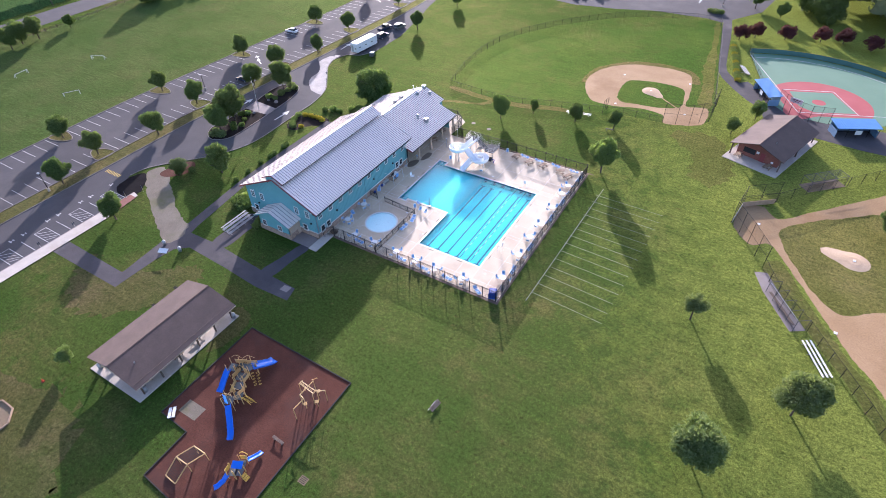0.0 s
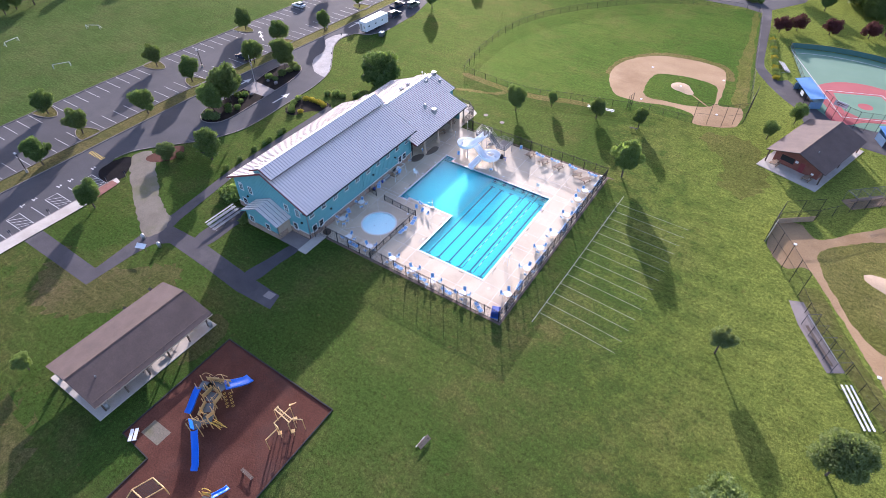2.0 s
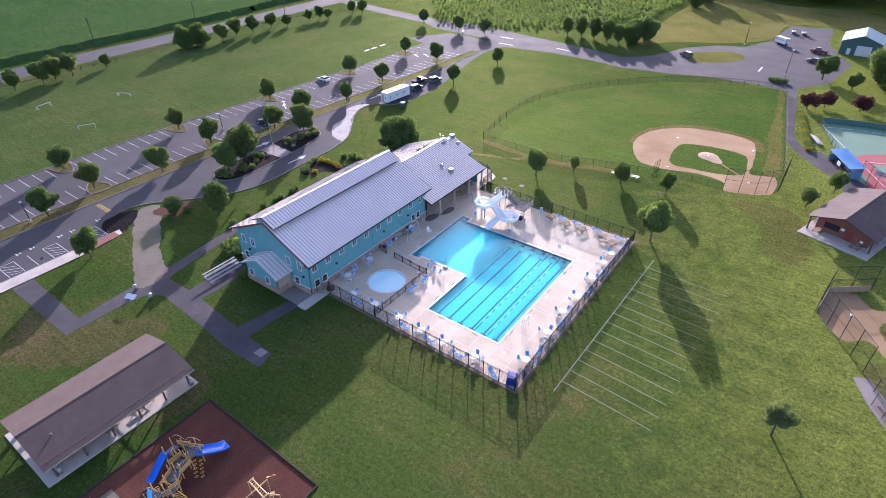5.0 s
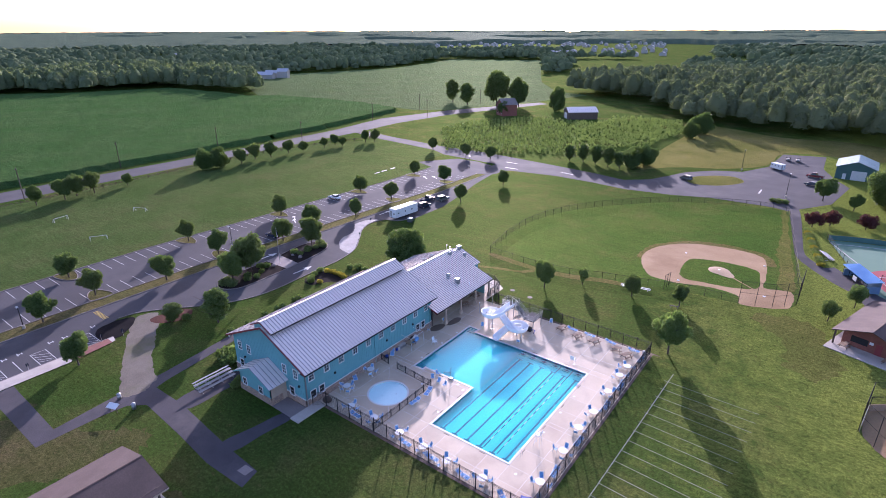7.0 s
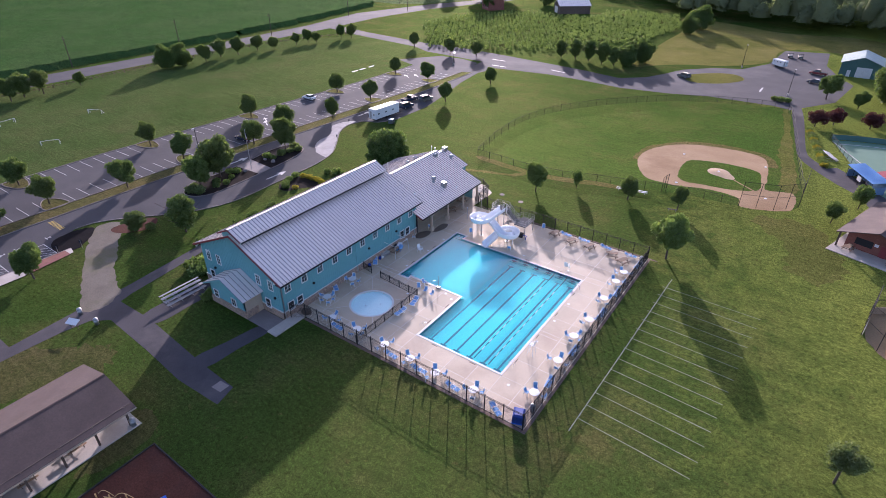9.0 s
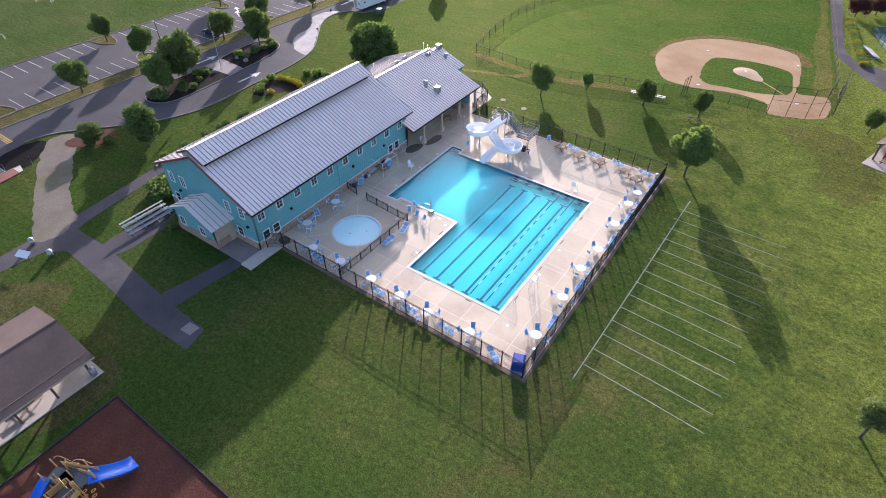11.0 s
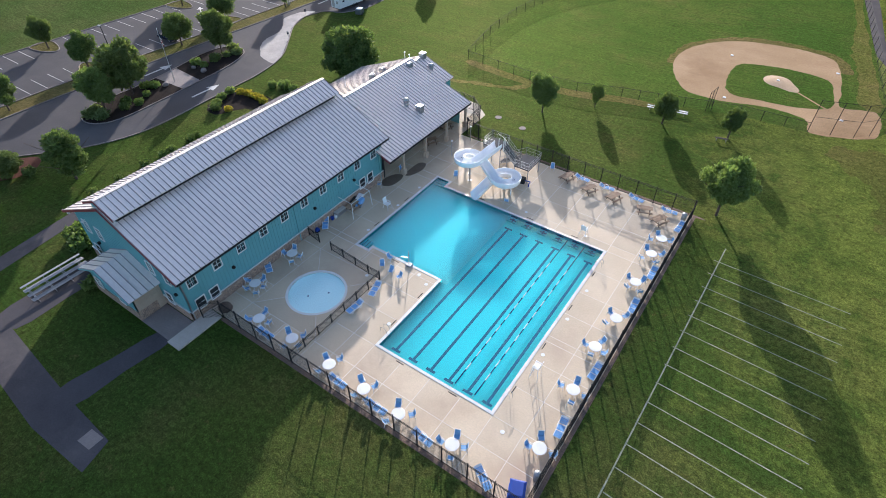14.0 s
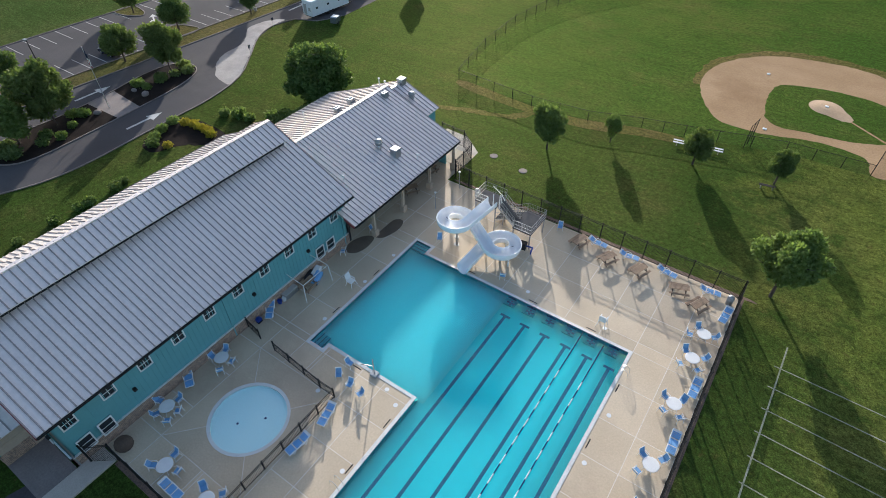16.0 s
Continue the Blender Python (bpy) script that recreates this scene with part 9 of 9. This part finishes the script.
# ---- far buildings ----
def gable_house(name, x, y, rz, w, ln, eave, ridge, wall, roof, label, wins=0, door=None, category="building"):
    t = thing(name, label, category, x, y, 0, rz)
    part("wall", wall_gable(-w / 2, w / 2, 0, ln, eave, ridge, 0), wall, t)
    metal_roof(t, "roof", [(w / 2 + 0.4, -0.4, eave - 0.1), (w / 2 + 0.4, ln + 0.4, eave - 0.1), (0, ln + 0.4, ridge + 0.1), (0, -0.4, ridge + 0.1)], 1.2, 0.12, 0.05, roof)
    metal_roof(t, "roof", [(-w / 2 - 0.4, ln + 0.4, eave - 0.1), (-w / 2 - 0.4, -0.4, eave - 0.1), (0, -0.4, ridge + 0.1), (0, ln + 0.4, ridge + 0.1)], 1.2, 0.12, 0.05, roof)
    if door:
        part("door", G().box(door[0], door[1], -0.06, 0.0, GZ, door[2]), SIGN_WHITE, t, "white roller door")
    for i in range(wins):
        for zz in (1.6, 4.4):
            if zz < eave - 0.8:
                xx = -w / 2 + w * (i + 0.5) / wins
                wn_ = part("window", G().box(xx - 0.5, xx + 0.5, -0.05, 0, zz, zz + 1.4), CAR_GLASS, t)
                part("frame", G().box(xx - 0.62, xx + 0.62, -0.04, -0.005, zz - 0.12, zz).box(xx - 0.62, xx + 0.62, -0.04, -0.005, zz + 1.4, zz + 1.52), WHITE, wn_)
    return t


gable_house("storage_barn", 41.5, 200, 0, 12.2, 15, 4.6, 6.8, GREEN_METAL, GREEN_ROOF, "dark green metal barn with a white roller door", 0, (-1.2, 3.4, 3.4), "barn")
part("side_door", G().box(-3.8, -2.7, -0.06, 0, GZ, 2.1), SIGN_WHITE, bpy.data.objects["storage_barn"])
gable_house("farm_shed", -110, 276, -50, 12, 18, 4.4, 6.8, WOOD_DARK, ROOF_METAL, "dark farm shed with a pale metal roof beyond the nursery", 0, (-4, 2, 3.4), "shed")
gable_house("farm_house", -150, 262, -35, 10, 10, 7, 10.4, RED_BRICK, OLD_CONCRETE, "red-brown two-storey farmhouse beyond the nursery", 3, None, "house")
for x, y, w, l, h in ((-513, 340, 9, 18, 4.5), (-520, 356, 8, 14, 5), (-506, 362, 8, 12, 7), (-524, 326, 7, 12, 4)):
    gable_house("farm_barn", x, y, -60, w, l, h, h + 3, PALE_WALL, ALU, "white farm barn among far trees", 0, None, "barn")
g = G()
rr = random.Random(9)
for i in range(170):
    d = rr.uniform(1150, 2100)
    a = radians(rr.uniform(16, 40) if i < 120 else rr.uniform(45, 66))
    x, y = 40 - d * math.sin(a), -50 + d * math.cos(a)
    w, l, h = rr.uniform(7, 12), rr.uniform(7, 14), rr.uniform(4, 7)
    g.box(x - w / 2, x + w / 2, y - l / 2, y + l / 2, 0, h)
    g.add([(x - w / 2, y - l / 2, h), (x + w / 2, y - l / 2, h), (x, y - l / 2, h + 3), (x - w / 2, y + l / 2, h), (x + w / 2, y + l / 2, h), (x, y + l / 2, h + 3)], [(0, 1, 2), (1, 4, 5, 2), (0, 2, 5, 3), (3, 5, 4)])
single("far_town", g, PALE_WALL, "pale houses of a far town at the horizon", "houses", None, "", "stuff")

# ---- nursery, woods and horizon ----
def spray(vs, fs, r, cx, cy, z0, rx, rz, n, s):
    d = r.normal(size=(n, 3))
    d /= np.linalg.norm(d, axis=1)[:, None]
    d[:, 2] = np.abs(d[:, 2]) * 1.3 - 0.35
    p = np.stack([cx + d[:, 0] * rx * r.uniform(0.75, 1.05, n), cy + d[:, 1] * rx * r.uniform(0.75, 1.05, n), z0 + d[:, 2] * rz], 1)
    nrm = d + r.normal(size=(n, 3)) * 0.45
    nrm /= np.linalg.norm(nrm, axis=1)[:, None]
    u = np.cross(nrm, r.normal(size=(n, 3)))
    u /= np.linalg.norm(u, axis=1)[:, None] + 1e-6
    v = np.cross(nrm, u)
    sz = (s * r.uniform(0.6, 1.4, n))[:, None]
    k = len(vs)
    q = np.stack([p - u * sz, p + v * sz * 0.7 + nrm * sz * 0.2, p + u * sz, p - v * sz * 0.7 + nrm * sz * 0.2], 1).reshape(-1, 3)
    vs.extend(map(tuple, q.tolist()))
    fs.extend([(k + 4 * i, k + 4 * i + 1, k + 4 * i + 2, k + 4 * i + 3) for i in range(n)])


nurs = [(-112, 153), (-150, 200), (-142, 236), (-118, 268), (-84, 290), (-48, 302), (-36, 266), (-38, 222), (-62, 180), (-84, 163)]
vs, fs = [], []
r = np.random.RandomState(8)
dirn = Vector((0.42, 0.91))
for a in np.arange(-400, 400, 3.4):
    for b in np.arange(-400, 400, 2.3):
        x = -90 + dirn.x * b + dirn.y * a + r.uniform(-0.3, 0.3)
        y = 220 + dirn.y * b - dirn.x * a + r.uniform(-0.4, 0.4)
        if in_poly(x, y, nurs) and r.rand() < 0.9 and not (-116 < x < -84 and 262 < y < 296) and math.dist((x, y), (-147, 262)) > 14:
            hh = r.uniform(1.6, 3.4) * (0.7 + 0.6 * abs(noise.noise((x * 0.02, y * 0.02, 3))))
            spray(vs, fs, r, x, y, hh * 0.5, 0.7, hh * 0.55, 16, 0.45)
g = G()
g.v, g.f = vs, fs
single("nursery_trees", g, LEAF_FRESH, "rows of small nursery trees beyond the road", "nursery", None, "", "stuff")
def dome(vs, fs, r, cx, cy, z0, rx, rz, nu=9, nv=5):
    """A lumpy rounded crown seen from afar."""
    k = len(vs)
    turn, sd = r.uniform(0, 6.28), r.uniform(0, 90)
    for j in range(nv):
        ph = 0.12 + 1.75 * j / (nv - 1)
        for i in range(nu):
            th = turn + 2 * math.pi * (i + 0.5 * (j % 2)) / nu
            d = (math.sin(ph) * math.cos(th), math.sin(ph) * math.sin(th), math.cos(ph))
            b = 0.86 + 0.34 * noise.noise((d[0] * 2.1 + sd, d[1] * 2.1, d[2] * 2.1)) + 0.12 * (r.rand() - 0.5)
            vs.append((cx + rx * b * d[0], cy + rx * b * d[1], z0 + rz * b * d[2]))
    fs.append(tuple(k + i for i in range(nu)))
    for j in range(nv - 1):
        for i in range(nu):
            fs.append((k + j * nu + i, k + (j + 1) * nu + i, k + (j + 1) * nu + (i + 1) % nu, k + j * nu + (i + 1) % nu))


wood_a = [(-60, 326), (-46, 308), (-16, 298), (10, 284), (42, 290), (58, 272), (62, 220), (60, 186), (66, 166), (72, 150), (90, 146), (130, 140), (200, 150), (320, 330), (360, 620), (40, 640), (-120, 560), (-170, 470), (-184, 418), (-160, 404), (-86, 366)]
vs, fs = [], []
for x in np.arange(-200, 360, 8.5):
    for y in np.arange(140, 650, 8.5):
        px, py = x + r.uniform(-3.5, 3.5), y + r.uniform(-3.5, 3.5)
        if in_poly(px, py, wood_a):
            deep = py > 420 or px > 130
            h = (r.uniform(9, 20) if not deep else r.uniform(12, 21)) + 3 * noise.noise((px * 0.03, py * 0.03, 6))
            w = r.uniform(3.6, 6.6)
            dome(vs, fs, r, px, py, h * 0.5, w * 0.94, h * 0.5, 13, 8)
            spray(vs, fs, r, px, py, h * 0.53, w * 1.08, h * 0.52, 60 if deep else 230, 0.7 if deep else 0.5)
g = G()
g.v, g.f = vs, fs
single("woodland", g, LEAF_WOOD, "dense dark green woodland behind the meadow", "woods", None, "", "stuff", True)
vs, fs = [], []
wood_b = [(-482, 228), (-385, 233), (-396, 262), (-470, 300), (-560, 290), (-530, 240)]
wood_c = [(-660, -60), (-580, 60), (-553, 108), (-515, 143), (-496, 185), (-484, 228), (-530, 245), (-600, 300), (-660, 300)]
for poly, st in ((wood_b, 9), (wood_c, 10)):
    for x in np.arange(-660, -380, st):
        for y in np.arange(-80, 400, st):
            px, py = x + r.uniform(-4, 4), y + r.uniform(-4, 4)
            if in_poly(px, py, poly):
                h = r.uniform(12, 21)
                w = r.uniform(4.5, 7)
                dome(vs, fs, r, px, py, h * 0.5, w * 0.94, h * 0.5, 11, 7)
                spray(vs, fs, r, px, py, h * 0.53, w * 1.06, h * 0.52, 70, 0.8)
for i in range(90):
    t = i / 89
    px, py = -520 - 20 * t + r.uniform(-8, 8), -260 + 330 * t + r.uniform(-3, 3)
    h = r.uniform(10, 17)
    w = r.uniform(4, 6.5)
    dome(vs, fs, r, px, py, h * 0.5, w, h * 0.5)
    spray(vs, fs, r, px, py, h * 0.52, w, h * 0.5, 30, 0.9)
g = G()
g.v, g.f = vs, fs
single("woodland", g, LEAF_WOOD, "belt of dark trees beyond the corn", "woods", None, "", "stuff", True)
# rolling wooded horizon with fields between
OPEN_LAND = [(-209, 249), (-300, 240), (-400, 255), (-480, 300), (-520, 330), (-545, 409), (-510, 556), (-580, 790), (-424, 850), (-236, 490), (-178, 411), (-150, 400), (-164, 334)]


def wooded(x, y, d, a):
    f = noise.noise((x * 0.0022, y * 0.0022, 7.3)) + 0.45 * noise.noise((x * 0.007, y * 0.007, 2.1))
    if in_poly(x, y, OPEN_LAND) or (12 < a < 40 and 1080 < d < 1700 and f < 0.3):
        return False
    return f > (-0.12 if d < 1500 else -0.25) or (d < 900 and a < 14)


vs, fs = [], []
d = 640.0
while d < 1560:
    w = 7.0 + (d - 640) * 0.006
    for a in np.arange(-40, 114, math.degrees(w / d)):
        t = radians(a + r.uniform(-0.3, 0.3))
        dd = d + r.uniform(-0.5, 0.5) * w * 1.6
        x, y = 40 - dd * math.sin(t), -50 + dd * math.cos(t)
        if wooded(x, y, dd, a) and not in_poly(x, y, wood_a):
            h = r.uniform(7, 18) + 7 * noise.noise((x * 0.012, y * 0.012, 4))
            dome(vs, fs, r, x, y, h * 0.45, w * r.uniform(0.6, 1.05), h * 0.5)
    d += w * 1.7
g = G()
g.v, g.f = vs, fs
single("woodland", g, LEAF_WOOD, "far woods in broken belts between fields", "woods", None, "", "stuff", True)
vs, fs = [], []
radii = [1540]
while radii[-1] < 4700:
    radii.append(radii[-1] * 1.012 + 2)
az = np.arange(-42, 116, 0.3)
for i, d in enumerate(radii):
    for j, a in enumerate(az):
        t = radians(a)
        x, y = 40 - d * math.sin(t), -50 + d * math.cos(t)
        z = (r.uniform(10, 13) + 5 * noise.noise((x * 0.006, y * 0.006, 1)) + (d - 1500) * 0.004) if wooded(x, y, d, a) else GZ - 0.4
        vs.append((x + r.uniform(-2, 2), y + r.uniform(-2, 2), z))
nj = len(az)
for i in range(len(radii) - 1):
    for j in range(nj - 1):
        q = (i * nj + j, (i + 1) * nj + j, (i + 1) * nj + j + 1, i * nj + j + 1)
        if max(vs[k][2] for k in q) > 0.5:
            fs.append(q)
g = G()
g.v, g.f = vs, fs
single("far_woods", g, CANOPY, "wooded land rolling to the horizon", "woods", None, "", "stuff", True)
